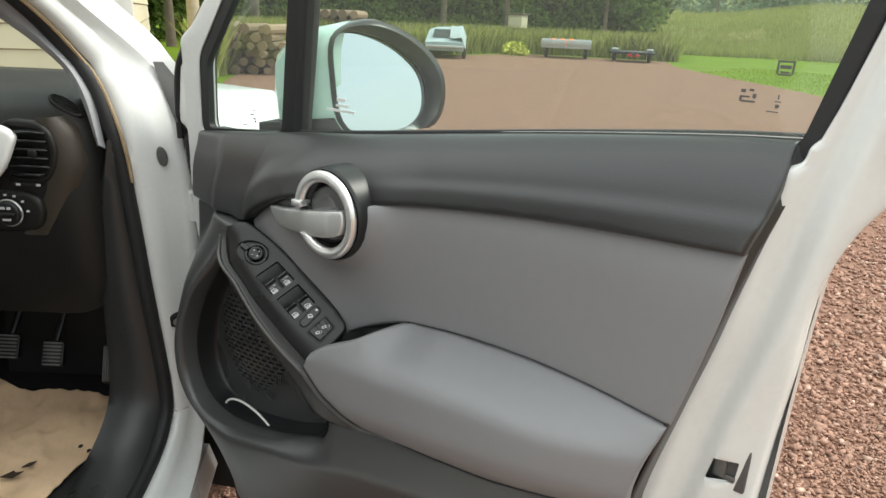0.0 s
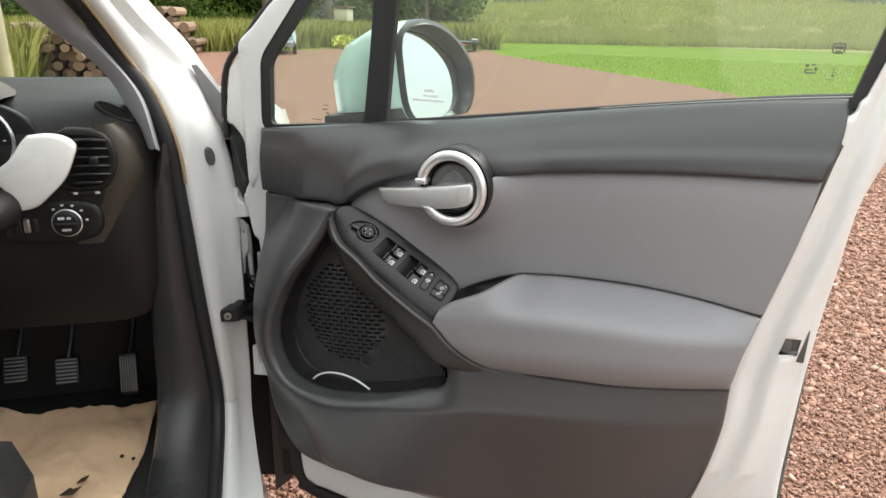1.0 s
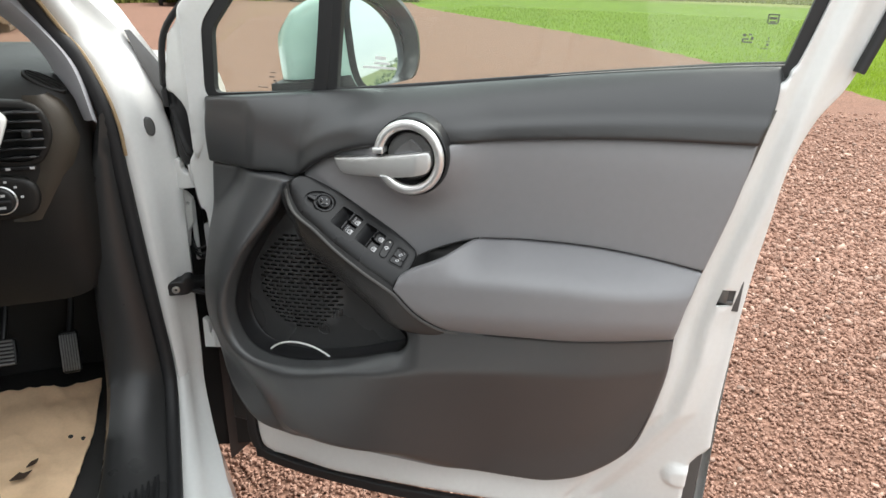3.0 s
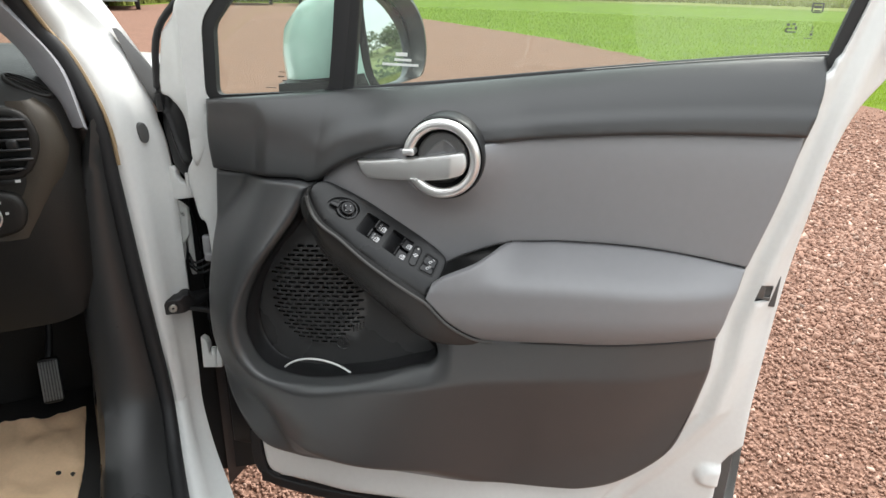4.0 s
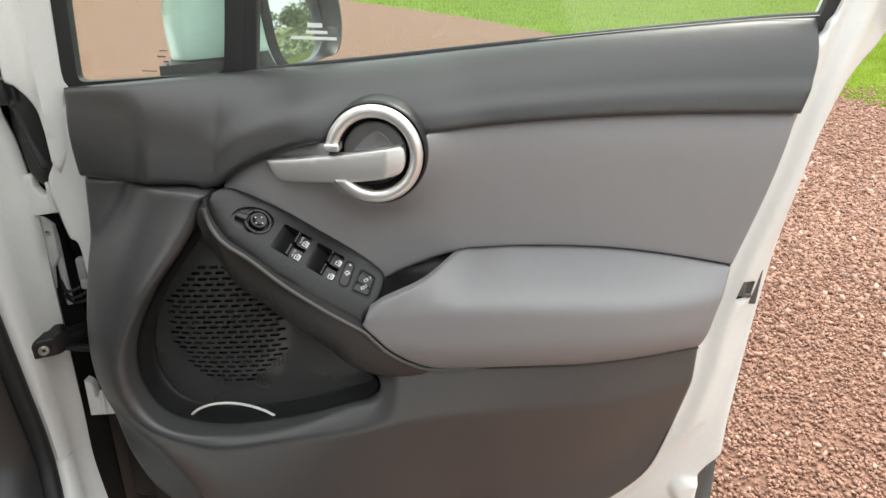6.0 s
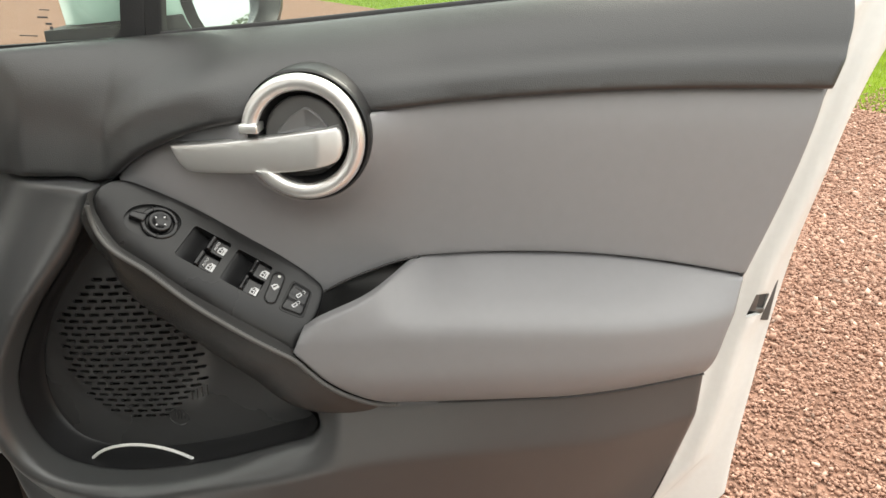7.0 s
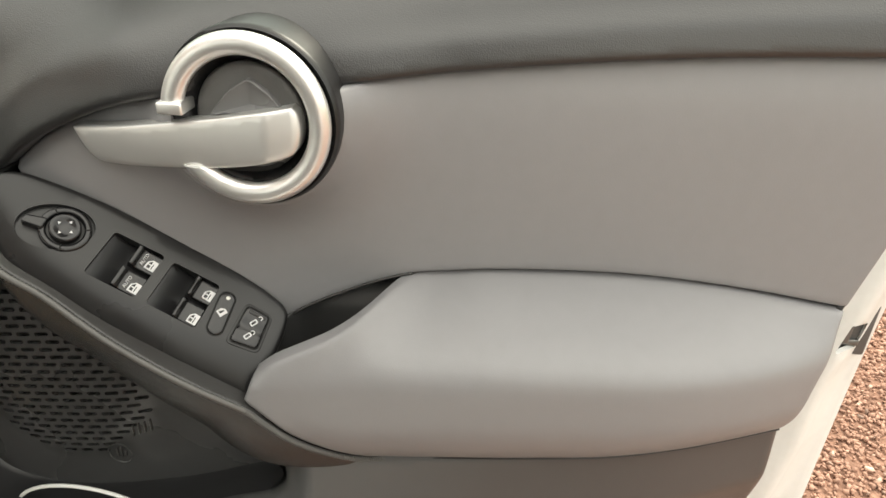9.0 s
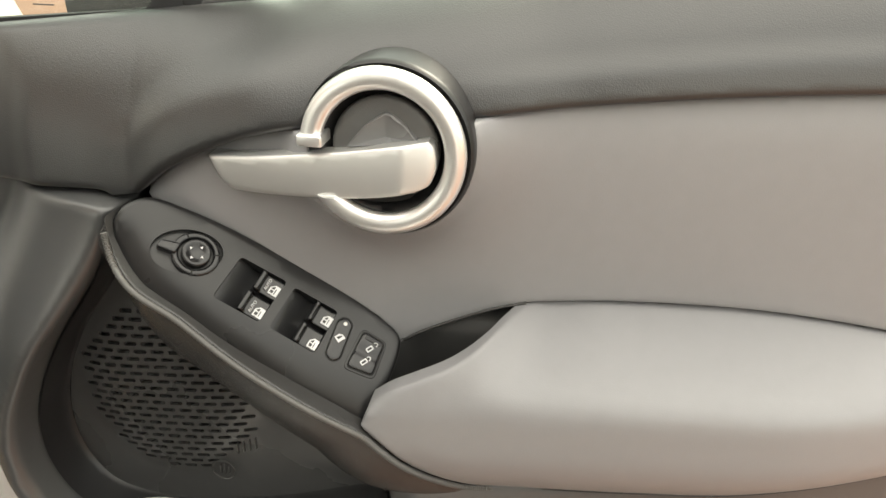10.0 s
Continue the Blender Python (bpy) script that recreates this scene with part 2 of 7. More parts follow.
def relief(outline, height, frame3=DOOR_FRAME, step=0.012, edge=0.004, skirt=0.015, holes=(), hole_skirt=0.008):
    """A sheet over an outline, raised by height(x, y) along the frame's normal, with rolled edges and a rim that goes back."""
    from mathutils.geometry import delaunay_2d_cdt

    gap = min(step, max(1.2 * edge, 0.0025))
    dense = []
    for p, q in zip(outline, list(outline[1:]) + [outline[0]]):
        k = max(1, math.ceil(math.dist(p, q) / gap)) if step < 0.5 else 1
        dense += [(p[0] + (q[0] - p[0]) * i / k, p[1] + (q[1] - p[1]) * i / k) for i in range(k)]
    loops = [np.array(dense, float)] + [np.array(h, float) for h in holes]
    pts, edges, base = [], [], []
    for lp in loops:
        s = len(pts)
        base.append((s, len(lp)))
        pts += [tuple(q) for q in lp]
        edges += [(s + i, s + (i + 1) % len(lp)) for i in range(len(lp))]
    # inner rings that carry the rolled edge
    o = loops[0]
    area = 0.5 * np.sum(o[:, 0] * np.roll(o[:, 1], -1) - np.roll(o[:, 0], -1) * o[:, 1])
    tan = np.roll(o, -1, 0) - np.roll(o, 1, 0)
    nor = np.stack([-tan[:, 1], tan[:, 0]], 1) * (1 if area > 0 else -1)
    nor /= np.linalg.norm(nor, axis=1)[:, None] + 1e-12
    extra = []
    for f in (0.12, 0.4, 1.0):
        cand = o + nor * edge * f
        ok = inside(cand, o) & (dist(cand, o) > edge * f * 0.8)
        for h in loops[1:]:
            ok &= ~inside(cand, h)
        extra += [tuple(q) for q in cand[ok]]
    lo, hi = o.min(0), o.max(0)
    gx, gy = np.meshgrid(np.arange(lo[0] + step / 2, hi[0], step), np.arange(lo[1] + step / 2, hi[1], step))
    grid = np.stack([gx.ravel(), gy.ravel()], 1)
    ok = inside(grid, o)
    grid = grid[ok]
    far = dist(grid, o) > edge + step * 0.35
    for h in loops[1:]:
        far &= ~inside(grid, h) & (dist(grid, h) > step * 0.3)
    extra += [tuple(q) for q in grid[far]]
    res = delaunay_2d_cdt([Vector(q) for q in pts + extra], edges, [], 0, 1e-7)
    v2 = np.array([tuple(v) for v in res[0]])
    tris = np.array([t for t in res[2] if len(t) == 3])
    mid = v2[tris].mean(1)
    keep = inside(mid, o)
    for h in loops[1:]:
        keep &= ~inside(mid, h)
    free = np.array([len(src) > 0 and min(src) >= len(pts) for src in res[3]])
    on_outer = [any(i < len(o) for i in src) for src in res[3]]
    tris = tris[keep | free[tris].any(1)]
    d = dist(v2, o)
    q = np.clip(1 - d / edge, 0, 1)
    hgt = height(v2[:, 0], v2[:, 1]) - edge * (1 - np.sqrt(np.clip(1 - q * q, 0, 1)))
    org, ax, ay, az = frame3
    bm = bmesh.new()
    vs = [bm.verts.new(org + ax * p[0] + ay * p[1] + az * z) for p, z in zip(v2, hgt)]
    for t in tris:
        bm.faces.new([vs[i] for i in t])
    bm.verts.index_update()
    e_back = {}
    for e in [e for e in bm.edges if e.is_boundary]:
        a, b = e.verts
        back = -az * (skirt if on_outer[a.index] else hole_skirt)
        e_back[e] = back
    low = {}
    for e, back in e_back.items():
        a, b = e.verts
        for v in (a, b):
            if v not in low:
                low[v] = bm.verts.new(v.co + back)
        bm.faces.new((a, b, low[b], low[a]))
    bm.verts.ensure_lookup_table()
    loose = [v for v in bm.verts if not v.link_faces]
    for v in loose:
        bm.verts.remove(v)
    bmesh.ops.recalc_face_normals(bm, faces=bm.faces)
    return bm



def sweep(path, section, closed=False, cap=True, up=(0, 0, 1)):
    """A section (2D loop) carried along a path of places; section's x goes sideways, its y along up."""
    bm = bmesh.new()
    p = [Vector(q) for q in path]
    rows = []
    for i, c in enumerate(p):
        a = p[i - 1] if (i or closed) else c
        b = p[(i + 1) % len(p)] if (i < len(p) - 1 or closed) else c
        t = (b - a).normalized()
        side = t.cross(Vector(up)).normalized()
        if side.length < 0.1:
            side = t.cross(Vector((0, 1, 0))).normalized()
        top = side.cross(t).normalized()
        rows.append([bm.verts.new(c + side * x + top * y) for x, y in section])
    n = len(section)
    for i in range(len(rows) if closed else len(rows) - 1):
        r0, r1 = rows[i], rows[(i + 1) % len(rows)]
        for k in range(n):
            bm.faces.new((r0[k], r0[(k + 1) % n], r1[(k + 1) % n], r1[k]))
    if cap and not closed:
        bm.faces.new(rows[0][::-1])
        bm.faces.new(rows[-1])
    bmesh.ops.recalc_face_normals(bm, faces=bm.faces)
    return bm


def tube(path, r, n=8, closed=False):
    return sweep(path, ellipse(0, 0, r, r, n=n), closed)


def loft(loops, cap=True, closed=True):
    """Faces between loops of the same number of places."""
    bm = bmesh.new()
    rows = [[bm.verts.new(q) for q in lp] for lp in loops]
    n = len(rows[0])
    for r0, r1 in zip(rows, rows[1:]):
        for k in range(n if closed else n - 1):
            bm.faces.new((r0[k], r0[(k + 1) % n], r1[(k + 1) % n], r1[k]))
    if cap:
        bm.faces.new(rows[0][::-1])
        bm.faces.new(rows[-1])
    bmesh.ops.recalc_face_normals(bm, faces=bm.faces)
    return bm


def block(x0, x1, y0, y1, z0, z1, bevel=0.004, seg=2):
    bm = bmesh.new()
    bmesh.ops.create_cube(bm, size=1)
    for v in bm.verts:
        v.co = Vector((x0 if v.co.x < 0 else x1, y0 if v.co.y < 0 else y1, z0 if v.co.z < 0 else z1))
    if bevel:
        bmesh.ops.bevel(bm, geom=list(bm.edges), offset=bevel, segments=seg, affect="EDGES", profile=0.5)
    return bm


def join(*bms):
    out = bms[0]
    for b in bms[1:]:
        me = bpy.data.meshes.new("tmp")
        b.to_mesh(me)
        b.free()
        out.from_mesh(me)
        bpy.data.meshes.remove(me)
    return out


def lettering(text, size, frame3, material, name, parent, depth=0.0):
    """Words in the built-in font as a mesh, centred on the frame's origin."""
    cu = bpy.data.curves.new("words", "FONT")
    cu.body, cu.size, cu.align_x, cu.align_y, cu.extrude = text, size, "CENTER", "CENTER", depth
    tmp = bpy.data.objects.new("words", cu)
    me = bpy.data.meshes.new_from_object(tmp)
    bpy.data.objects.remove(tmp)
    bm = bmesh.new()
    bm.from_mesh(me)
    bpy.data.meshes.remove(me)
    o, ax, ay, az = frame3
    for v in bm.verts:
        v.co = o + ax * v.co.x + ay * v.co.y + az * v.co.z
    return part(name, bm, material, parent, local=False, smooth=False)


def curve(x, xs, ys):
    """A smooth line through places, level with the data beyond its ends."""
    xs, ys = np.array(xs, float), np.array(ys, float)
    m = np.gradient(ys, xs)
    i = np.clip(np.searchsorted(xs, x) - 1, 0, len(xs) - 2)
    h = xs[i + 1] - xs[i]
    t = np.clip((x - xs[i]) / h, 0, 1)
    return (2 * t**3 - 3 * t**2 + 1) * ys[i] + (t**3 - 2 * t**2 + t) * h * m[i] + (3 * t**2 - 2 * t**3) * ys[i + 1] + (t**3 - t**2) * h * m[i + 1]


def sstep(x, a, b):
    t = np.clip((x - a) / (b - a), 0, 1)
    return t * t * (3 - 2 * t)


# ---- the open door ----
car = thing("car", pose(-1.07, 0.64, 0, 0, 0, 38), "white small car with its front door standing wide open", "car")
SHELL = ring_of([(-0.058, 1.138), (-0.046, 1.18), (-0.022, 1.28), (0.012, 1.44)], [(0.012, 1.44), (0.092, 1.45)], [(0.092, 1.45), (0.036, 1.20), (0.022, 1.130)], [(0.022, 1.130), (0.010, 1.100), (-0.018, 1.055), (-0.038, 0.990), (-0.043, 0.90), (-0.049, 0.82), (-0.053, 0.74), (-0.055, 0.66), (-0.056, 0.56), (-0.054, 0.49)], [(-0.054, 0.49), (-0.060, 0.480), (-0.076, 0.458), (-0.083, 0.430), (-0.082, 0.324)],
                [(-0.082, 0.324), (-0.313, 0.325), (-0.493, 0.312), (-0.634, 0.301), (-0.895, 0.284)], [(-0.895, 0.284), (-0.925, 0.306), (-0.936, 0.40), (-0.958, 0.50), (-0.962, 0.60)], [(-0.962, 0.60), (-0.984, 0.69), (-0.995, 0.745), (-0.999, 0.808), (-1.010, 0.820), (-1.017, 0.852), (-1.023, 0.889), (-1.021, 0.908), (-1.009, 0.930), (-1.010, 0.955), (-1.008, 0.99), (-1.003, 1.020)], [(-1.003, 1.020), (-0.60, 1.055), (-0.09, 1.108)], [(-0.09, 1.108), (-0.069, 1.116), (-0.064, 1.130), (-0.058, 1.138)])
trim_outline = ring_of([(-0.075, 1.133), (-0.146, 1.128), (-0.292, 1.111), (-0.443, 1.091), (-0.60, 1.070), (-0.715, 1.058), (-0.85, 1.042), (-0.968, 1.028)], [(-0.968, 1.028), (-0.960, 0.983), (-0.949, 0.929)], [(-0.949, 0.929), (-0.963, 0.739), (-0.975, 0.56), (-0.962, 0.474), (-0.925, 0.402), (-0.870, 0.371)],
                       [(-0.870, 0.371), (-0.74, 0.373), (-0.52, 0.384), (-0.37, 0.395), (-0.31, 0.406), (-0.25, 0.438), (-0.19, 0.502), (-0.168, 0.566), (-0.154, 0.657), (-0.151, 0.733)],
                       [(-0.151, 0.733), (-0.133, 0.843), (-0.109, 0.945), (-0.094, 1.036), (-0.079, 1.087), (-0.075, 1.133)])


def h_shell(x, z):
    edge_x = np.interp(z, [0.35, 0.45, 0.56, 0.66, 0.733, 0.843, 0.945, 1.036, 1.14, 1.45], [-0.30, -0.23, -0.165, -0.150, -0.147, -0.129, -0.105, -0.090, -0.070, 0.0])
    d = np.clip(x - edge_x, 0, 1)
    pts = np.stack([x, z], 1)
    deep = np.where(inside(pts, trim_outline), sstep(dist(pts, trim_outline), 0.006, 0.03), 0)
    y = 0.606 + 0.045 * np.maximum(deep, sstep(z, 1.0, 1.05) * (x < -0.10)) + 0.018 * sstep(d, 0.006, 0.03)
    y += 0.022 * sstep(d, 0.045, 0.085) + 0.005 * np.exp(-((d - 0.022) / 0.011) ** 2) - 0.005 * np.exp(-((d - 0.05) / 0.012) ** 2) * sstep(z, 0.45, 0.6)
    y -= 0.012 * sstep(0.026 - np.hypot(np.clip(-x - 0.100, 0, 1), z - 0.420), 0.0, 0.012)
    # the foot leans out to the sill, the front edge is folded
    y -= 0.022 * np.clip((0.40 - z) / 0.09, 0, 1) * sstep(-x, 0.20, 0.36) * sstep(x, -0.90, -0.72)
    y -= 0.004 * np.exp(-((x + 1.0) / 0.012) ** 2) * sstep(z, 0.89, 0.96)
    return -y


latch_hole = rounded([(-0.097, 0.772), (-0.071, 0.768), (-0.069, 0.796), (-0.091, 0.802)], 0.002)
door = part("door", relief(SHELL, h_shell, step=0.0055, edge=0.008, skirt=0.05, holes=(latch_hole,), hole_skirt=0.006), PRIMER, car, "open front door with white painted inner shell", local=False)
part("latch_recess", block(-0.108, -0.060, 0.6405, 0.650, 0.758, 0.812, 0.002), DISH, door, "dark grey latch opening", local=False)
RX, RZ = -0.5635, 0.9845  # middle of the pull ring
SEAM = [(-0.090, 1.035), (-0.21, 1.031), (-0.29, 1.0265), (-0.365, 1.020), (-0.44, 1.012), (-0.50, 1.0045), (-0.56, 0.998), (-0.63, 0.991), (-0.67, 0.981), (-0.72, 0.958), (-0.752, 0.934)]
TOP = [(-0.075, 1.133), (-0.146, 1.128), (-0.292, 1.111), (-0.443, 1.091), (-0.60, 1.070), (-0.715, 1.058), (-0.85, 1.042), (-0.968, 1.028)]
seam_x, seam_z = np.array(SEAM)[::-1].T
top_x, top_z = np.array(TOP)[::-1].T


def y_seam(x):
    return curve(x, [-0.95, -0.77, -0.66, -0.50, -0.38, -0.09], [0.549, 0.530, 0.533, 0.547, 0.556, 0.570])


def ring_r(x, z):
    return np.hypot(x - RX, z - RZ)


def h_upper(x, z):
    zb = np.where(x < -0.752, 0.929, curve(x, seam_x, seam_z))
    zt = curve(x, top_x, top_z)
    s = np.clip((z - zb) / (zt - zb), 0, 1)
    y = y_seam(x) + (curve(x, [-0.95, -0.60, -0.07], [0.582, 0.598, 0.614]) - y_seam(x)) * (0.25 * s + 0.75 * s**2.4)
    y += 0.003 * sstep(s, 0.78, 1.02) * sstep(x, -0.9, -0.4)
    y += 0.0045 * sstep(s, 0.24, 0.42) * sstep(x, -0.55, -0.45)  # shallow crease over the insert
    y -= 0.008 * sstep(0.135 - ring_r(x, z), 0.0, 0.080)
    y += 0.040 * sstep(0.050 - ring_r(x, z), 0.0, 0.004)
    # recessed pad at the hinge end
    pad = np.hypot(np.clip(x + 0.890, 0, 1), np.clip(z - 0.984, 0, 1)) - 0.036
    y += 0.006 * sstep(-pad, -0.016, 0.014) + 0.14 * np.clip(-0.868 - x, 0, 1)
    # rolled overhang above the tip of the insert
    y -= 0.010 * sstep(0.05 - np.abs(z - curve(x, seam_x, seam_z) - 0.02), 0.0, 0.04) * sstep(-x, 0.60, 0.66) * sstep(x, -0.80, -0.72)
    return -y


def h_insert(x, z):
    e = np.clip(curve(x, seam_x, seam_z) - z, 0, 1)
    y = y_seam(x) + 0.0045 + 0.0085 * np.exp(-e / 0.022)
    y += curve(x, [-0.75, -0.60, -0.46, -0.13], [0.002, 0.004, 0.008, 0.002]) * np.clip((1.0 - z) / 0.15, 0, 1)
    y -= 0.029 * np.exp(-np.clip(ring_r(x, z) - 0.060, 0, 1) / 0.022)
    y += 0.040 * sstep(0.050 - ring_r(x, z), 0.0, 0.004)
    return -y


ARM_TOP = [(-0.570, 0.800), (-0.556, 0.811), (-0.539, 0.8195), (-0.511, 0.832), (-0.491, 0.8435), (-0.476, 0.850), (-0.462, 0.8525), (-0.445, 0.8545), (-0.385, 0.858), (-0.295, 0.8595), (-0.214, 0.854), (-0.130, 0.8425)]
ARM_LOW = [(-0.154, 0.733), (-0.25, 0.7285), (-0.31, 0.7225), (-0.37, 0.7185), (-0.475, 0.7105), (-0.500, 0.7145), (-0.526, 0.729), (-0.546, 0.7465), (-0.561, 0.7645), (-0.5765, 0.782)]


def h_arm(x, z):
    zt = curve(x, *np.array(ARM_TOP).T)
    zb = curve(x, *np.array(ARM_LOW)[::-1].T)
    s = np.clip((zt - z) / np.maximum(zt - zb, 0.02), 0, 1)
    yt = curve(x, [-0.58, -0.569, -0.539, -0.511, -0.489, -0.476, -0.462, -0.40, -0.13], [0.488, 0.488, 0.491, 0.500, 0.517, 0.538, 0.558, 0.570, 0.571])
    ym = curve(x, [-0.58, -0.50, -0.35, -0.25, -0.18, -0.13], [0.482, 0.486, 0.492, 0.503, 0.528, 0.556])
    yb = curve(x, [-0.58, -0.56, -0.526, -0.497, -0.47, -0.37, -0.25, -0.15], [0.479, 0.482, 0.495, 0.505, 0.511, 0.514, 0.528, 0.562])
    q = np.clip(s / 0.29, 0, 1.8)
    bend = lambda u: 0.13 * np.log(1 + np.exp((1 - u) / 0.13))
    y = ym + (yt - ym) * (bend(q * 1.05) - bend(1.9)) / (bend(0.0) - bend(1.9))
    y += (yb - ym) * np.clip((s - 0.6) / 0.4, 0, 1) ** 2
    return -y


POCKET = [(-0.764, 0.926), (-0.790, 0.872), (-0.846, 0.794), (-0.881, 0.720), (-0.884, 0.657), (-0.853, 0.608), (-0.780, 0.5955), (-0.675, 0.618), (-0.600, 0.646), (-0.573, 0.657), (-0.562, 0.680), (-0.588, 0.706)]
pocket_line = spline(POCKET, 6)


CREST = [(-0.772, 0.930), (-0.784, 0.900), (-0.822, 0.840), (-0.852, 0.794), (-0.880, 0.743), (-0.894, 0.699), (-0.893, 0.651), (-0.873, 0.614), (-0.843, 0.597), (-0.799, 0.586), (-0.757, 0.586), (-0.67, 0.607), (-0.583, 0.623), (-0.497, 0.640), (-0.413, 0.651), (-0.33, 0.660), (-0.25, 0.668), (-0.10, 0.690)]
crest_line = spline(CREST, 5)
crest_area = crest_line + [(-0.10, 1.1), (-0.772, 1.1)]


def h_lower(x, z):
    pts = np.stack([x, z], 1)
    dc = dist(pts, crest_line, closed=False)
    within = inside(pts, crest_area)
    yc = curve(x, [-0.90, -0.60, -0.50, -0.37, -0.25, -0.15], [0.480, 0.486, 0.499, 0.512, 0.528, 0.560])
    yc = yc + 0.030 * sstep(z, 0.80, 0.93) * (x < -0.7)
    k_in = curve(x, [-0.62, -0.54], [1.15, 0.10])
    k_out = curve(x, [-0.95, -0.90, -0.86, -0.4], [0.85, 0.75, 0.52, 0.30])
    soft = 0.004
    r = np.sqrt(dc * dc + soft * soft) - soft
    y = yc + np.where(within, k_in * r, k_out * r)
    low = np.interp(z, [0.37, 0.385, 0.40, 0.43, 0.46], [0.575, 0.566, 0.552, 0.52, 0.40])
    # short styling fold low at the hinge end
    fold = z - 0.437 - 0.10 * (x + 0.86)
    y = y - 0.0035 * np.exp(-np.clip(fold, 0, 1) / 0.016 - np.clip(-fold, 0, 1) / 0.003) * sstep(x, -0.88, -0.84) * sstep(-x, 0.72, 0.80)
    y = -0.006 * np.log(np.exp(-y / 0.006) + math.exp(-0.574 / 0.006))
    y = 0.006 * np.log(np.exp(y / 0.006) + np.exp(low / 0.006))
    return -y


def shrink(outline, by):
    o = np.array(outline)
    tan = np.roll(o, -1, 0) - np.roll(o, 1, 0)
    nor = np.stack([-tan[:, 1], tan[:, 0]], 1)
    nor /= np.linalg.norm(nor, axis=1)[:, None] + 1e-12
    area = 0.5 * np.sum(o[:, 0] * np.roll(o[:, 1], -1) - np.roll(o[:, 0], -1) * o[:, 1])
    c = o + nor * by * (1 if area > 0 else -1)
    return [tuple(q) for q in c]


part("trim_backing", relief(shrink(trim_outline, 0.006), lambda x, z: -np.interp(z, [0.37, 0.45, 0.6, 0.92, 1.05, 1.14], [0.594, 0.590, 0.590, 0.598, 0.625, 0.640]), step=0.03, skirt=0.01), BLACK, door, "black backing behind the trim", local=False)
part("upper_trim", relief(ring_of(TOP, [(-0.968, 1.028), (-0.960, 0.983), (-0.949, 0.925)], [(-0.949, 0.925), (-0.85, 0.928), (-0.79, 0.932), (-0.774, 0.929)], [(-0.774, 0.929), (-0.752, 0.934)], SEAM[::-1], [(-0.090, 1.035), (-0.077, 1.087), (-0.075, 1.133)]),
                          h_upper, step=0.0042, edge=0.005, skirt=0.03), DARK, door, "dark grained soft upper trim", local=False)
CUP_TOP = [(-0.566, 0.808), (-0.545, 0.822), (-0.52, 0.834), (-0.490, 0.846), (-0.463, 0.8540)]
part("vinyl_insert", relief(ring_of(SEAM, [(-0.752, 0.934), (-0.745, 0.922), (-0.67, 0.886), (-0.600, 0.842), (-0.566, 0.808)], CUP_TOP, [(-0.463, 0.8540), (-0.445, 0.8560), (-0.385, 0.8605), (-0.295, 0.862), (-0.214, 0.8565), (-0.128, 0.845)], [(-0.128, 0.845), (-0.105, 0.945), (-0.090, 1.035)]),
                            h_insert, step=0.005, edge=0.003, skirt=0.012), VINYL, door, "smooth grey vinyl door insert", local=False)
part("armrest", relief(ring_of(ARM_TOP, [(-0.130, 0.8425), (-0.1455, 0.79), (-0.154, 0.733)], ARM_LOW, [(-0.5765, 0.782), (-0.570, 0.800)]),
                       h_arm, step=0.006, edge=0.0035, skirt=0.012), VINYL, door, "padded grey vinyl armrest", local=False)
part("lower_trim", relief(ring_of([(-0.949, 0.921), (-0.85, 0.924), (-0.79, 0.928), (-0.764, 0.926)], POCKET, [(-0.588, 0.706), (-0.55, 0.720), (-0.48, 0.715), (-0.37, 0.722), (-0.25, 0.736), (-0.152, 0.742)],
                                  [(-0.152, 0.742), (-0.154, 0.657), (-0.168, 0.566), (-0.19, 0.502), (-0.25, 0.438), (-0.31, 0.406), (-0.37, 0.395), (-0.52, 0.384), (-0.74, 0.373), (-0.870, 0.371), (-0.925, 0.402), (-0.962, 0.474), (-0.975, 0.56), (-0.969, 0.65), (-0.963, 0.739), (-0.957, 0.83), (-0.949, 0.921)]),
                          h_lower, step=0.006, edge=0.006, skirt=0.085), DARK_LOW, door, "dark moulded lower trim round the door pocket", local=False)

# turned-back rear edge of the trim, down to the painted shell
REAR = spline([(-0.075, 1.130), (-0.078, 1.087), (-0.091, 1.036), (-0.106, 0.945), (-0.130, 0.845), (-0.1545, 0.735), (-0.157, 0.657), (-0.171, 0.566), (-0.193, 0.502)], 5)
edge_rows = []
for k, (x, z) in enumerate(REAR):
    a, b = np.array(REAR[max(k - 1, 0)]), np.array(REAR[min(k + 1, len(REAR) - 1)])
    t = (b - a) / np.linalg.norm(b - a)
    n = (-t[1], t[0]) if -t[1] > 0 else (t[1], -t[0])
    y0 = np.interp(z, [0.50, 0.735, 0.84, 0.95, 1.034, 1.13], [0.570, 0.566, 0.571, 0.574, 0.582, 0.617])
    wide = 0.005 * float(sstep(z, 0.95, 1.05))
    edge_rows.append([(x + n[0] * o, y, z + n[1] * o) for o, y in ((-0.004, y0 + 0.006), (-0.001, y0 + 0.0035), (0.0006, y0 + 0.005), (0.0020 + wide, y0 + 0.010), (0.0030 + wide, max(0.611, y0 + 0.012)))])
part("trim_edge", loft(edge_rows, cap=False, closed=False), DARK, door, "dark turned-back trim edge", local=False)

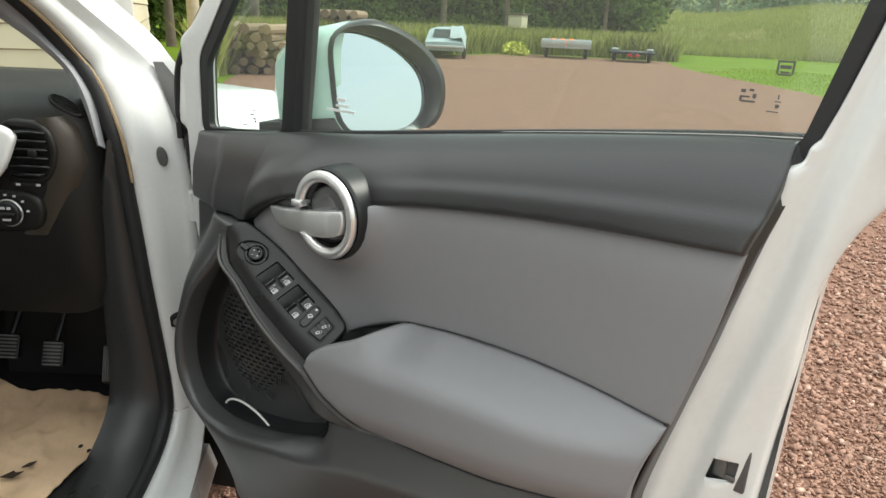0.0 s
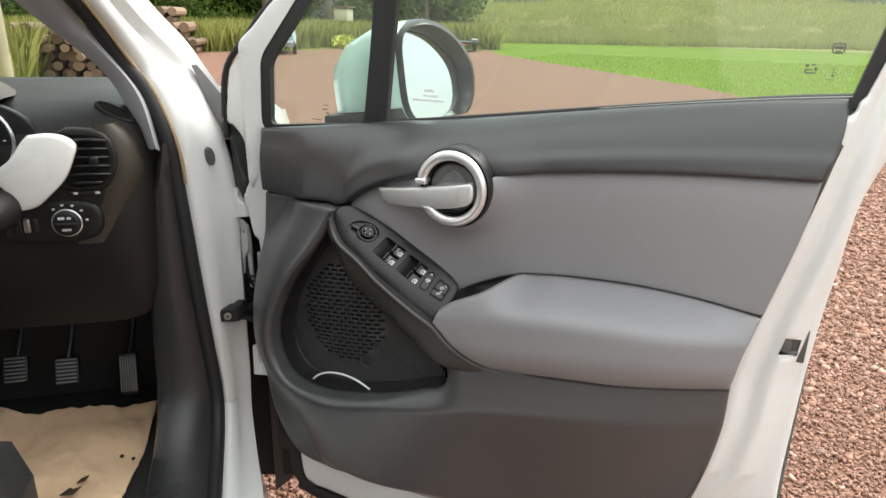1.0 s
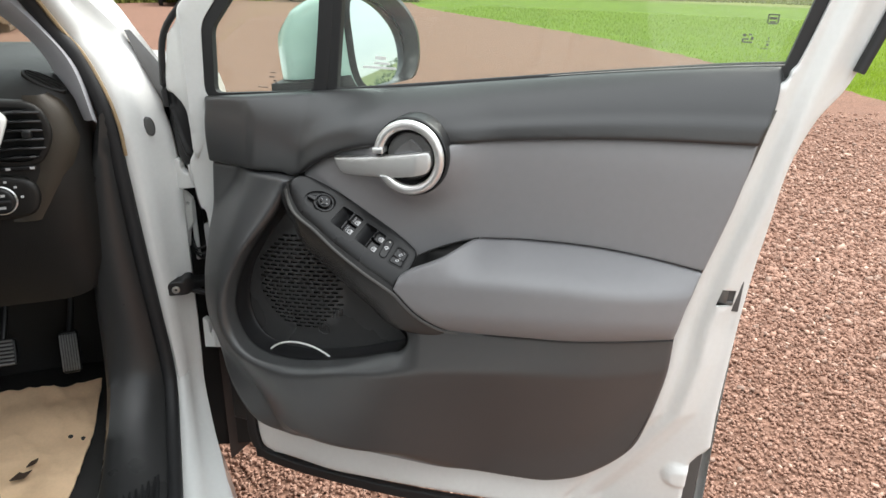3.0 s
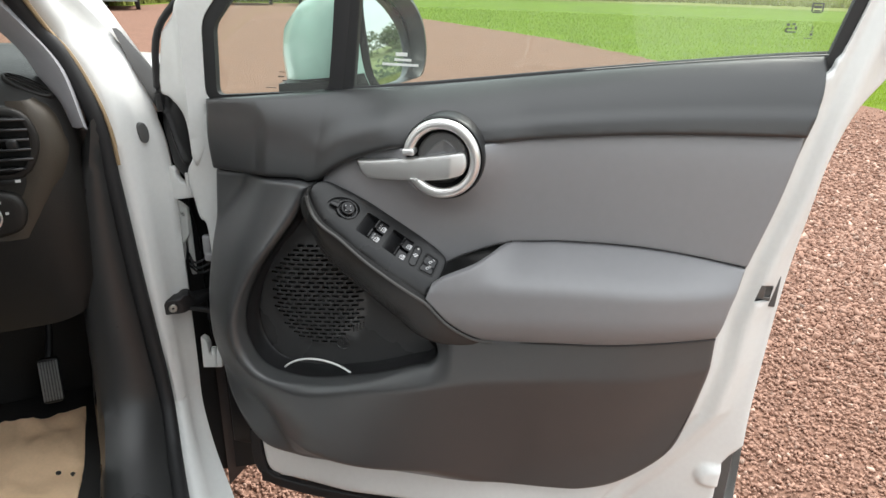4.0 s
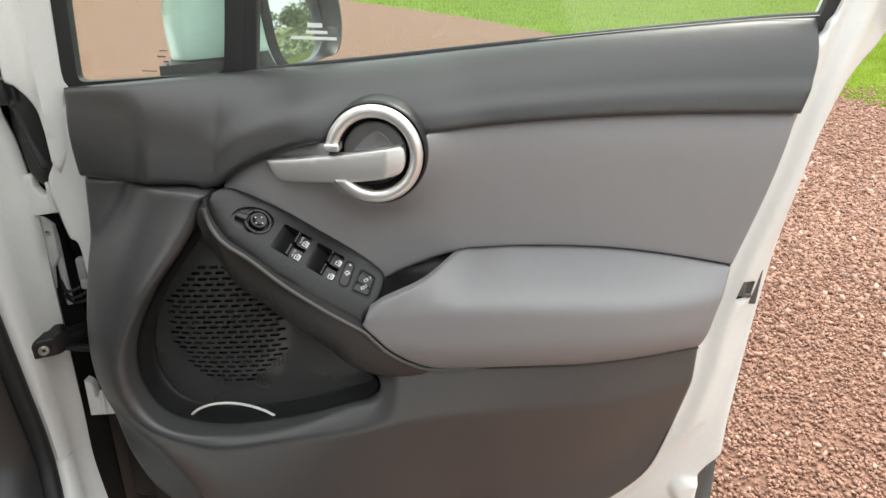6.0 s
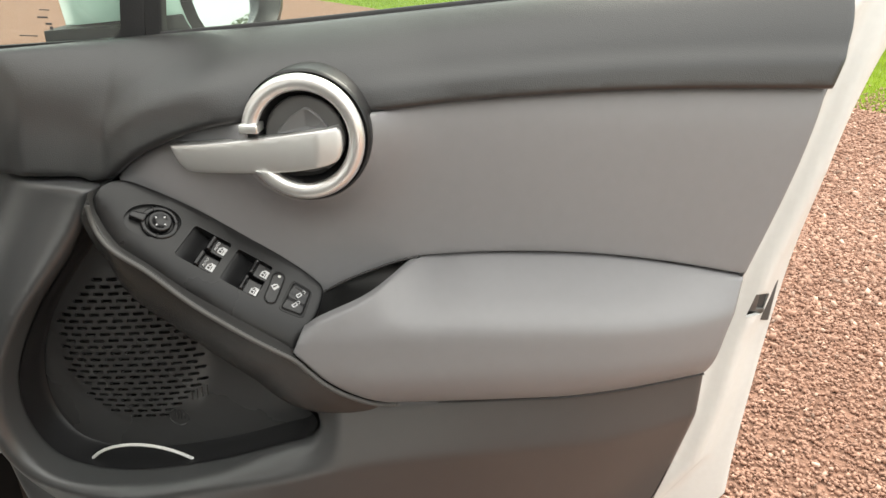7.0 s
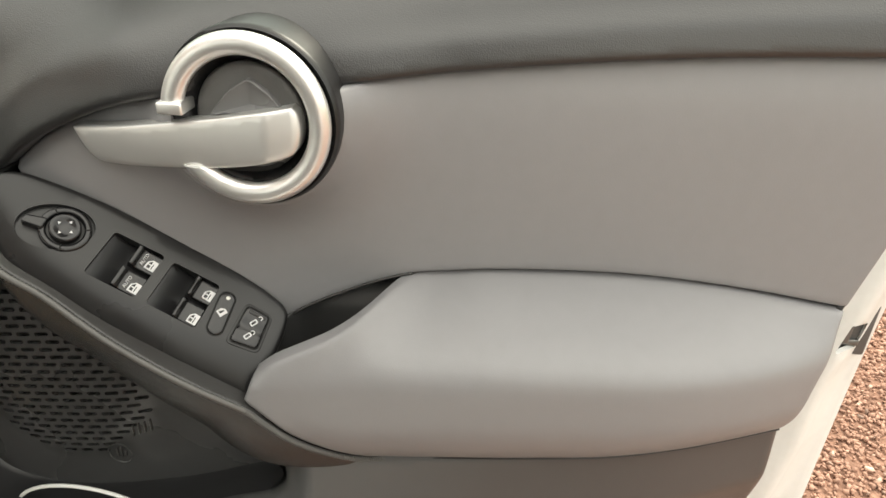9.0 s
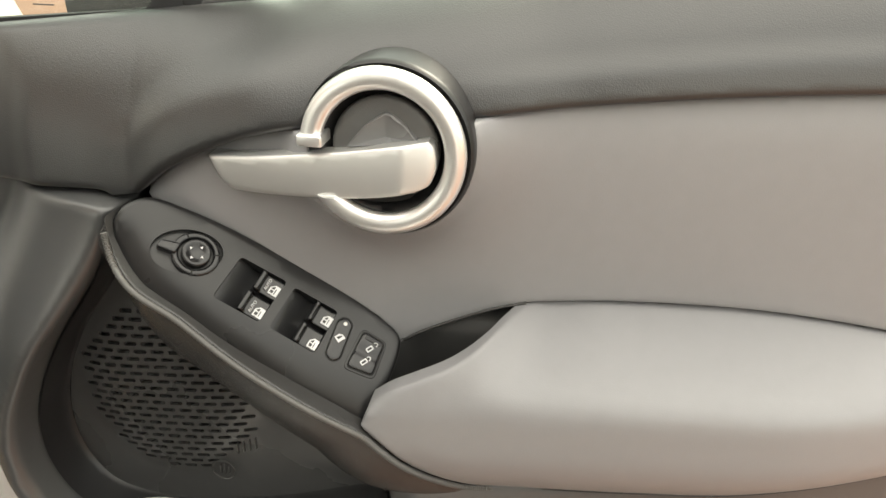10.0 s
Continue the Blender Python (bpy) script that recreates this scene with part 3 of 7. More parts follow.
# cup between switches and armrest
part("pull_cup", relief(ring_of([(-0.60, 0.775), (-0.574, 0.803), (-0.548, 0.824), (-0.52, 0.838), (-0.485, 0.852), (-0.44, 0.860)], [(-0.44, 0.86), (-0.44, 0.72)], [(-0.44, 0.72), (-0.60, 0.72), (-0.60, 0.775)]), lambda x, z: -0.574 + 0.030 * sstep(-x, 0.545, 0.572) + 0.010 * sstep(z, 0.835, 0.815), step=0.006, edge=0.002, skirt=0.005), CUP, door, "charcoal pull cup", local=False)

part("cup_rim", tube([(x, -float(h_insert(np.array([x]), np.array([z]))[0]) + 0.0005, z + 0.0004) for x, z in spline(CUP_TOP, 5)], 0.0013, 6), BEZEL, door, "black rim of the pull cup", local=False)

# thin black tube that draws the shadow in the gap below the armrest
part("armrest_gap_shade", tube([(x, -float(h_arm(np.array([x]), np.array([z]))[0]) + 0.0012, z - 0.0012) for x, z in spline(ARM_LOW[:6], 6)], 0.0014, 6), BLACK, door, "black line for the gap shade under the armrest", local=False)

# switch panel on its own slanting plane
K = Vector((-0.702, 0.507, 0.900))
SN = Vector((0.49, -0.565, 0.664)).normalized()
SD = Vector((0.845, 0.133, -0.52))
SD = (SD - SN * SD.dot(SN)).normalized()
SE = SN.cross(SD)
K = K + SD * 0.0010 + SE * 0.0008
SD = SD * 1.014
SW = (K, SD, SE, SN)


def mm(*pts):
    return [(a / 1000, b / 1000) for a, b in pts]


def sw_frame(a, b, c=0.0, turn=0.0):
    t = radians(turn)
    return (K + SD * a / 1000 + SE * b / 1000 + SN * c / 1000, SD * math.cos(t) + SE * math.sin(t), SE * math.cos(t) - SD * math.sin(t), SN)


panel_outline = ring_of(mm((-59, -4), (-58, 10), (-47, 23), (-25, 28), (16, 31), (60, 30), (105, 28), (140, 24)), mm((140, 24), (160, 18), (167, 5), (168, -25), (163, -57)), mm((163, -57), (104, -56), (62, -53), (33, -49), (0, -45), (-22, -38), (-46, -22), (-59, -4)))
well_1 = rounded(mm((28, 14), (65.5, 13), (61, -24), (24, -22)), 0.003)
well_2 = rounded(mm((72.5, 12), (109.5, 10.5), (107, -26.5), (69, -24)), 0.003)
dish = ellipse(-0.006, -0.001, 0.0245, 0.0165, 26)


def h_panel(x, y):
    d = dist(np.stack([x, y], 1), [(0.163, -0.060), (0.104, -0.060), (0.033, -0.053), (-0.022, -0.042), (-0.05, -0.022)], closed=False)
    return -0.0132 * np.clip(1 - d / 0.036, 0, 1) ** 2


sw_panel = part("switch_panel", relief(panel_outline, h_panel, SW, step=0.006, edge=0.004, skirt=0.012, holes=(well_1, well_2, dish), hole_skirt=0.012), PANEL, door, "charcoal window switch panel", local=False)
for well in (well_1, well_2):
    cx, cy = np.mean(well, 0)
    big = [(cx + (a - cx) * 1.02, cy + (b - cy) * 1.02) for a, b in well]
    part("switch_well", relief(big, lambda x, y: -0.0035 - 0.0105 * sstep(x, min(a for a, b in well) - 0.002, cx + 0.002), SW, step=0.003, edge=0.001, skirt=0.002), BLACK, sw_panel, local=False)
part("dish", relief(ellipse(-0.006, -0.001, 0.0255, 0.0175, 26), lambda x, y: -0.0035 + 0 * x, SW, step=0.006, edge=0.001, skirt=0.002), PANEL, sw_panel, local=False)

# rockers: two in each well
rocker_label = "black window rocker with white symbol"


def rocker(a, b, w, h, sym, auto=None):
    fr = sw_frame(a, b, -3.0, -4)
    bm = relief(rounded([(-w / 2, -h / 2), (w / 2, -h / 2), (w / 2, h / 2), (-w / 2, h / 2)], 0.0012), lambda x, y: 0.0010 + 0.0050 * np.exp(-((x + w * 0.38) / (w * 0.12)) ** 4) + 0.0010 * sstep(x, w * 0.1, w * 0.5) + 0.0 * y, fr, step=0.0016, edge=0.0008, skirt=0.010)
    ob = part("window_switch", bm, GLOSS, sw_panel, rocker_label, local=False)
    # pane-in-door symbol
    up = sw_frame(a, b, 0, 84)
    sf = (K + SD * (sym[0] / 1000) + SE * (sym[1] / 1000) - SN * 0.0011, up[1], up[2], up[3])
    o = [(-0.0040, -0.0034), (0.0040, -0.0034), (0.0040, 0.0010), (0.0012, 0.0038), (-0.0040, 0.0038)]
    bm = relief(o, lambda x, y: 0.0004 + 0 * x, sf, step=1, edge=0.0001, skirt=0.0012, holes=([(-0.0030, 0.0004), (-0.0004, 0.0004), (-0.0004, 0.0028), (-0.0030, 0.0028)], [(0.0004, 0.0004), (0.0030, 0.0004), (0.0029, 0.0010), (0.0010, 0.0028), (0.0004, 0.0028)], [(-0.0030, -0.0012), (0.0016, -0.0012), (0.0016, -0.0005), (-0.0030, -0.0005)]))
    part("symbol", bm, WHITE_MARK, sw_panel, local=False, smooth=False)
    if auto:
        tf = (K + SD * (auto[0] / 1000) + SE * (auto[1] / 1000) - SN * 0.0007, up[1], up[2], up[3])
        lettering("AUTO", 0.0034, tf, WHITE_MARK, "auto_lettering", sw_panel, 0.0003)


rocker(55.5, 4.0, 0.020, 0.0155, (60.4, 2.6), (54.2, 4.6))
rocker(52.5, -15.0, 0.020, 0.0155, (58.0, -17.4), (51.8, -15.4))
rocker(100.0, 1.6, 0.019, 0.0155, (105.2, 0.3))
rocker(97.8, -17.6, 0.019, 0.0155, (103.2, -20.2))

# mirror knob
kf = sw_frame(0, 0, -3.5)
knob = part("mirror_knob", relief(ellipse(0, 0, 0.0102, 0.0102), lambda x, y: 0.0085 - 0.0022 * sstep(np.hypot(x, y), 0.009, 0.003), kf, step=0.0018, edge=0.0018, skirt=0.008), GLOSS, sw_panel, "black mirror adjusting knob", local=False)
collar = [[tuple(kf[0] + kf[1] * (r * math.cos(a)) + kf[2] * (r * 0.97 * math.sin(a)) + SN * h) for a in np.linspace(0, 2 * math.pi, 41)[:-1]] for r, h in ((0.0168, 0.0), (0.0168, 0.0038), (0.0158, 0.0050), (0.0132, 0.0050), (0.0120, 0.0040), (0.0120, 0.0))]
part("knob_collar", loft(collar, cap=False), GLOSS, sw_panel, local=False)
for ang in (-75, 25, 140):
    t = radians(ang)
    f = sw_frame(14.5 * math.cos(t), 14.0 * math.sin(t), 1.2, ang)
    part("collar_notch", relief([(-0.0024, -0.0005), (0.0024, -0.0005), (0.0024, 0.0005), (-0.0024, 0.0005)], lambda x, y: 0.0006 + 0 * x, f, step=1, edge=0.0001, skirt=0.001), VOID, sw_panel, local=False, smooth=False)
part("knob_lever", relief(rounded([(-0.0255, -0.0090), (-0.0120, -0.0075), (-0.0120, 0.0015), (-0.0250, -0.0025)], 0.002), lambda x, y: 0.0075 + 0 * x, kf, step=0.002, edge=0.0015, skirt=0.006), GLOSS, sw_panel, local=False)
for ang in (75, 165, 255, 345):
    t = radians(ang)
    f = sw_frame(5.2 * math.cos(t), 5.2 * math.sin(t), 4.1, ang - 90)
    part("arrow", relief([(-0.0011, -0.0008), (0.0011, -0.0008), (0, 0.0012)], lambda x, y: 0.0003 + 0 * x, f, step=1, edge=0.0001, skirt=0.0003), WHITE_MARK, sw_panel, local=False, smooth=False)
# child lock and central locking buttons
cf = sw_frame(119, -8.3, 0, 3)
gap = [(0.0067 * math.cos(k), (0.0112 if math.sin(k) > 0 else -0.0112) + 0.0067 * math.sin(k)) for k in np.linspace(0, 2 * math.pi, 25)[:-1]]
part("button_gap", relief(gap, lambda x, y: 0.0003 + 0 * x, cf, step=1, edge=0.0002, skirt=0.001), VOID, sw_panel, local=False)
part("button_gap", relief(rounded(mm((133.2, 6.4), (153.0, 4.8), (154.2, -23.2), (131.8, -25.2)), 0.004), lambda x, y: 0.0003 + 0 * x, SW, step=1, edge=0.0002, skirt=0.001), VOID, sw_panel, local=False)
cap = [(0.0058 * math.cos(k), (0.0112 if math.sin(k) > 0 else -0.0112) + 0.0058 * math.sin(k)) for k in np.linspace(0, 2 * math.pi, 25)[:-1]]
child = part("child_lock_button", relief(cap, lambda x, y: 0.0012 + 0 * x, cf, step=0.002, edge=0.0012, skirt=0.004), GLOSS, sw_panel, "black capsule button with a lamp", local=False)
part("lamp_dot", relief(ellipse(0, 0.0125, 0.0017, 0.0017, n=12), lambda x, y: 0.0016 + 0 * x, cf, step=1, edge=0.0003, skirt=0.001), STEEL, sw_panel, local=False)
sf = sw_frame(119, -7.5, 1.2, 58)
part("symbol", relief([(-0.0032, -0.0024), (0.0032, -0.0024), (0.0032, 0.0010), (0.0010, 0.0030), (-0.0032, 0.0030)], lambda x, y: 0.0004 + 0 * x, sf, step=1, edge=0.0001, skirt=0.0004, holes=([(-0.002, -0.0002), (0.002, -0.0002), (0.002, 0.0008), (-0.002, 0.002)],)), WHITE_MARK, sw_panel, local=False, smooth=False)
lock = part("lock_button", relief(rounded(mm((134, 5.5), (152, 4), (153, -22), (132.5, -24)), 0.003), lambda x, y: 0.0016 - 0.0012 * sstep(np.abs(y + 0.009), 0.006, 0.0) * 1.0, SW, step=0.002, edge=0.0012, skirt=0.004), GLOSS, sw_panel, "black central locking button", local=False)
part("lock_rim", relief(rounded(mm((132, 8), (154.5, 6.2), (156, -25), (130, -27)), 0.005), lambda x, y: 0.0006 + 0 * x, SW, step=0.004, edge=0.0006, skirt=0.002, holes=(rounded(mm((133.2, 6.6), (153.2, 5.0), (154.4, -23.4), (131.6, -25.4)), 0.004),), hole_skirt=0.003), PANEL, sw_panel, local=False)
part("lock_strip", relief(rounded(mm((136.5, 3.4), (150, 2.4), (150.2, -0.2), (136.2, 0.6)), 0.001), lambda x, y: 0.0021 + 0 * x, SW, step=1, edge=0.0004, skirt=0.001), PANEL, sw_panel, local=False)
for b, shackle in ((-5.0, 0.0016), (-16.0, 0.0)):
    f = sw_frame(143, b, 1.8, 58)
    part("padlock_symbol", relief(rounded([(-0.0030, -0.0018), (0.0030, -0.0018), (0.0030, 0.0018), (-0.0030, 0.0018)], 0.0008, 2), lambda x, y: 0.0004 + 0 * x, f, step=1, edge=0.0001, skirt=0.0004, holes=(rounded([(-0.002, -0.0009), (0.002, -0.0009), (0.002, 0.0009), (-0.002, 0.0009)], 0.0004, 2),)), WHITE_MARK, sw_panel, local=False, smooth=False)
    arc = [tuple(f[0] + f[1] * (0.0042 + shackle + 0.0016 * math.cos(k)) + f[2] * (0.0014 * math.sin(k)) + SN * 0.0003) for k in np.linspace(-1.9, 1.9, 9)]
    part("padlock_shackle", tube(arc, 0.00045, 5), WHITE_MARK, sw_panel, local=False)


# bezel under the lip, and its piping
LIP = [(-0.757, 0.930), (-0.752, 0.912), (-0.732, 0.889), (-0.700, 0.866), (-0.664, 0.839), (-0.628, 0.8155), (-0.5785, 0.782)]
LIP_ARM = [(-0.5785, 0.782), (-0.562, 0.763), (-0.547, 0.745), (-0.527, 0.7275), (-0.500, 0.7125), (-0.474, 0.7085)]
lip_line = spline(LIP + LIP_ARM[1:], 4)


def h_bezel(x, z):
    d = dist(np.stack([x, z], 1), lip_line, closed=False)
    y0 = curve(x, [-0.76, -0.745, -0.70, -0.578, -0.547, -0.526, -0.497, -0.474], [0.495, 0.480, 0.4735, 0.4765, 0.487, 0.495, 0.505, 0.511])
    return -(y0 + 0.16 * d + 5.5 * d * d)


part("switch_bezel", relief(ring_of(LIP, LIP_ARM, [(-0.474, 0.7085), (-0.498, 0.7015), (-0.554, 0.700), (-0.597, 0.711), (-0.640, 0.742), (-0.686, 0.779), (-0.725, 0.811), (-0.762, 0.850), (-0.773, 0.899), (-0.757, 0.930)]),
                            h_bezel, step=0.006, edge=0.003, skirt=0.03), BEZEL, door, "dark curved bezel under the switches", local=False)
pip = [(x, curve(x, [-0.76, -0.745, -0.70, -0.578, -0.547, -0.526, -0.497, -0.474], [0.493, 0.477, 0.4705, 0.4740, 0.4850, 0.4935, 0.5040, 0.5105]), z) for x, z in lip_line[2:]]
rib_path = [Vector(q) for q in spline(pip, 8)]
ribs = []
for k, c in enumerate(rib_path):
    tan = (rib_path[min(k + 1, len(rib_path) - 1)] - rib_path[max(k - 1, 0)]).normalized()
    side = tan.cross(Vector((0, 1, 0))).normalized()
    top = side.cross(tan)
    r = 0.0027 if k % 2 else 0.0020
    ribs.append([tuple(c + side * r * math.cos(a) + top * r * math.sin(a)) for a in np.linspace(0, 2 * math.pi, 7)[:-1]])
part("piping", loft(ribs), mat("grey_cord", (0.10, 0.098, 0.094), 0.5, vary=0.1, scale=60), door, "grey ribbed piping", local=False)

# speaker grille and pocket
part("pocket_wall", relief(ring_of([(-0.79, 0.93), (-0.85, 0.83), (-0.90, 0.72), (-0.90, 0.62), (-0.85, 0.56), (-0.70, 0.56), (-0.55, 0.62), (-0.53, 0.70)], [(-0.53, 0.70), (-0.60, 0.78), (-0.70, 0.87), (-0.79, 0.93)]), lambda x, z: -(0.575 + 0.0 * x), step=0.03, skirt=0.01), BLACK, door, "black pocket lining", local=False)
# smooth black sides of the pocket, a little inside the trim's edge
lining = [[(-0.725 + (x + 0.725) * k, y, 0.725 + (z - 0.725) * k) for x, z in pocket_line] for k, y in ((0.982, 0.513), (0.978, 0.524), (0.968, 0.540), (0.950, 0.549), (0.90, 0.552))]
part("pocket_lining", loft(lining, cap=False, closed=False), BLACK, door, "black pocket sides", local=False)
GC = (-0.770, 0.735)
slots = []
for j in range(-14, 14):
    for i in range(-8, 9):
        cx = GC[0] + i * 0.0162 + (0.0081 if j % 2 else 0)
        cz = GC[1] + j * 0.0078 + 0.10 * (cx - GC[0])
        rr = math.hypot((cx - GC[0]) / 0.078, (cz - GC[1]) / 0.092)
        if rr < 1.0 and cx < -0.70 + 0.004 and cz < 0.862 - 0.9 * max(cx + 0.79, 0):
            slots.append([(cx - 0.0056, cz - 0.0020 - 0.0006), (cx + 0.0050, cz - 0.0020 + 0.0006), (cx + 0.0062, cz + 0.0006), (cx + 0.0054, cz + 0.0027), (cx - 0.0054, cz + 0.0015), (cx - 0.0064, cz - 0.0006)])
grille = part("speaker_grille", relief(ring_of([(-0.795, 0.905), (-0.840, 0.805), (-0.873, 0.720), (-0.875, 0.655), (-0.842, 0.605), (-0.77, 0.590), (-0.68, 0.600), (-0.56, 0.630), (-0.545, 0.69)], [(-0.545, 0.69), (-0.62, 0.76), (-0.70, 0.84), (-0.795, 0.905)]),
                                      lambda x, z: -(0.546 - 0.008 * np.clip(1 - (np.hypot((x - GC[0]) / 0.085, (z - GC[1]) / 0.10)) ** 4, 0, 1)), step=0.009, edge=0.003, skirt=0.006, holes=slots, hole_skirt=0.004), GRILLE, door, "black slotted speaker grille", local=False)
part("grille_cloth", relief(ellipse(GC[0], GC[1], 0.082, 0.098), lambda x, z: -0.553 + 0 * x, step=0.02, skirt=0.002), VOID, grille, local=False)
part("grille_badge", tube([(GC[0] + 0.043 + 0.0112 * math.cos(k), 0.5385, GC[1] - 0.081 + 0.0112 * math.sin(k)) for k in np.linspace(0, 2 * math.pi, 17)[:-1]], 0.0008, 5, closed=True), GRILLE, grille, local=False)
for k in range(4):
    part("badge_bar", block(GC[0] + 0.060 + k * 0.006, GC[0] + 0.0612 + k * 0.006, 0.5375, 0.5405, GC[1] - 0.058 + k * 0.003, GC[1] - 0.046 + k * 0.003, 0.0003, 1), GRILLE, grille, local=False)

for dx, dz, h in ((-0.003, 0.0, 0.010), (0.001, 0.001, 0.012), (0.005, 0.0, 0.007)):
    part("badge_bar", block(GC[0] + 0.043 + dx - 0.0006, GC[0] + 0.043 + dx + 0.0006, 0.5378, 0.5405, GC[1] - 0.081 + dz - h / 2, GC[1] - 0.081 + dz + h / 2, 0.0003, 1), GRILLE, grille, local=False)

# pull ring, dish, triangle and handle
ring = part("ring_bezel", relief(ellipse(RX + 0.0015, RZ + 0.0003, 0.0582, 0.0595, n=72), lambda x, z: -(0.5135 + 0.0060 * sstep(ring_r(x, z), 0.0575, 0.0545) + 0.010 * sstep(ring_r(x, z), 0.043, 0.037)), step=0.003, edge=0.006, skirt=0.06), BLACK, door, "black round bezel", local=False)


def pull_ring(rad, rr, ry, y, drop, n=56):
    """The open ring; its lower end is cut level, drop below the middle."""
    rows = []
    for k in range(n + 1):
        row = []
        for q in (2 * math.pi * i / 14 for i in range(14)):
            rho = rad + rr * math.cos(q)
            a0 = math.asin(drop / rho) - math.pi
            t = a0 + (radians(170) - a0) * k / n
            row.append((RX + rho * math.cos(t), y - ry * math.sin(q), RZ + rho * math.sin(t) * 1.02))
        rows.append(row)
    return loft(rows)


part("pull_ring", pull_ring(0.0478, 0.0073, 0.0060, 0.5130, 0.0310), SATIN, door, "satin silver ring round the handle", local=False)
part("ring_foot", block(RX - 0.0545, RX - 0.0375, 0.5045, 0.525, RZ + 0.0035, RZ + 0.0115, 0.0015), SATIN, door, local=False)
tri = rounded([(RX - 0.025, RZ + 0.002), (RX + 0.025, RZ + 0.007), (RX + 0.015, RZ + 0.019), (RX + 0.003, RZ + 0.0275), (RX - 0.012, RZ + 0.0175)], 0.004)
part("handle_dish", relief(ellipse(RX, RZ, 0.036, 0.036, n=40), lambda x, z: -(0.5215 - 0.006 * np.clip(1 - (ring_r(x, z) / 0.036) ** 2, 0, 1)), step=0.004, edge=0.002, skirt=0.005, holes=([(RX + (x - RX) * 0.93, RZ + 0.0135 + (z - RZ - 0.0135) * 0.90) for x, z in tri],), hole_skirt=0.001), DISH, door, "charcoal disc behind the handle", local=False)
TRI = mat("satin_charcoal_plastic", (0.15, 0.15, 0.152), 0.30, vary=0.05)
part("triangle_rim", relief(tri, lambda x, z: np.full(len(x), -0.5140), step=1, edge=0.0006, skirt=0.006, holes=([(RX + (x - RX) * 0.93, RZ + 0.0135 + (z - RZ - 0.0135) * 0.90) for x, z in tri],), hole_skirt=0.006), TRI, door, local=False)
apex = Vector((RX + 0.001, 0.5195, RZ + 0.0095))
bm = bmesh.new()
tv = [bm.verts.new((RX + (x - RX) * 0.94, 0.5146, RZ + 0.0135 + (z - RZ - 0.0135) * 0.92)) for x, z in tri]
av = bm.verts.new(apex)
for i in range(len(tv)):
    bm.faces.new((tv[i], tv[(i + 1) % len(tv)], av))
part("triangle_recess", bm, TRI, door, local=False, smooth=False)
HANDLE = ring_of([(-0.692, 0.9685), (-0.655, 0.9735), (-0.602, 0.983), (-0.553, 0.9925), (-0.533, 0.9960)], [(-0.533, 0.9960), (-0.5290, 0.991), (-0.5280, 0.978), (-0.532, 0.967), (-0.541, 0.9620)], [(-0.541, 0.9620), (-0.580, 0.9535), (-0.66, 0.9450), (-0.681, 0.9480), (-0.692, 0.9685)])
part("door_handle", relief(HANDLE, lambda x, z: -(np.interp(x, [-0.692, -0.65, -0.60, -0.55, -0.529], [0.5270, 0.5170, 0.5080, 0.5030, 0.5080]) + 5.0 * (z - 0.972) ** 2), step=0.004, edge=0.0022, skirt=0.012), SATIN_DARK, door, "satin grey pull handle", local=False)
part("handle_slot", relief(ellipse(-0.566, 0.953, 0.022, 0.006, 5), lambda x, z: np.full(len(x), -0.5205), step=1, edge=0.002, skirt=0.005), VOID, door, local=False)

# white ring of cable lying in the pocket
loop_c = Vector((-0.764, 0.531, 0.5655))
cable = part("cable_loop", tube([tuple(loop_c + Vector((0.076 * math.cos(k), -0.014 * math.sin(k), 0.064 * math.sin(k)))) for k in np.linspace(0, 2 * math.pi, 41)[:-1]], 0.0018, 8, closed=True), CABLE)
tagged(cable, "thin white cable loop lying in the door pocket", "cable")

part("latch", join(block(-0.094, -0.080, 0.634, 0.642, 0.772, 0.800, 0.002), block(-0.082, -0.070, 0.637, 0.642, 0.770, 0.776, 0.001)), mat("dull_latch_steel", (0.16, 0.16, 0.155), 0.45, 0.6, vary=0.2, scale=60), door, "dull metal door latch", local=False)
part("outer_skin", relief(ring_of([(-0.035, 1.06), (-0.045, 0.80), (-0.045, 0.32)], [(-0.045, 0.32), (-0.5, 0.315), (-0.93, 0.30)], [(-0.93, 0.30), (-1.02, 0.42), (-1.03, 0.9), (-1.03, 0.96)], [(-1.03, 0.96), (-0.5, 1.01), (-0.035, 1.06)]),
                          lambda x, y: 0.69 + 0.05 * np.sin(np.clip((y - 0.3) / 0.8, 0, 1) * math.pi) ** 0.7, (Vector((0, 0, 0)), Vector((1, 0, 0)), Vector((0, 0, 1)), Vector((0, 1, 0))), step=0.04, edge=0.01, skirt=0.03), PAINT, door, "white outer door skin", local=False)
seal_run = spline([(-0.946, 0.616, 0.385), (-0.944, 0.616, 0.32), (-0.934, 0.616, 0.288), (-0.905, 0.610, 0.273), (-0.80, 0.598, 0.275), (-0.634, 0.588, 0.285), (-0.45, 0.588, 0.299), (-0.313, 0.594, 0.310), (-0.20, 0.612, 0.312), (-0.085, 0.622, 0.311)], 6)
part("bottom_seal", join(sweep(seal_run, rounded([(-0.010, -0.012), (0.008, -0.012), (0.008, 0.011), (-0.008, 0.011)], 0.004), up=(0, 0, 1)), block(-0.940, -0.898, 0.606, 0.624, 0.262, 0.292, 0.004)), RUBBER, door, "black rubber seal along the door's foot", local=False)

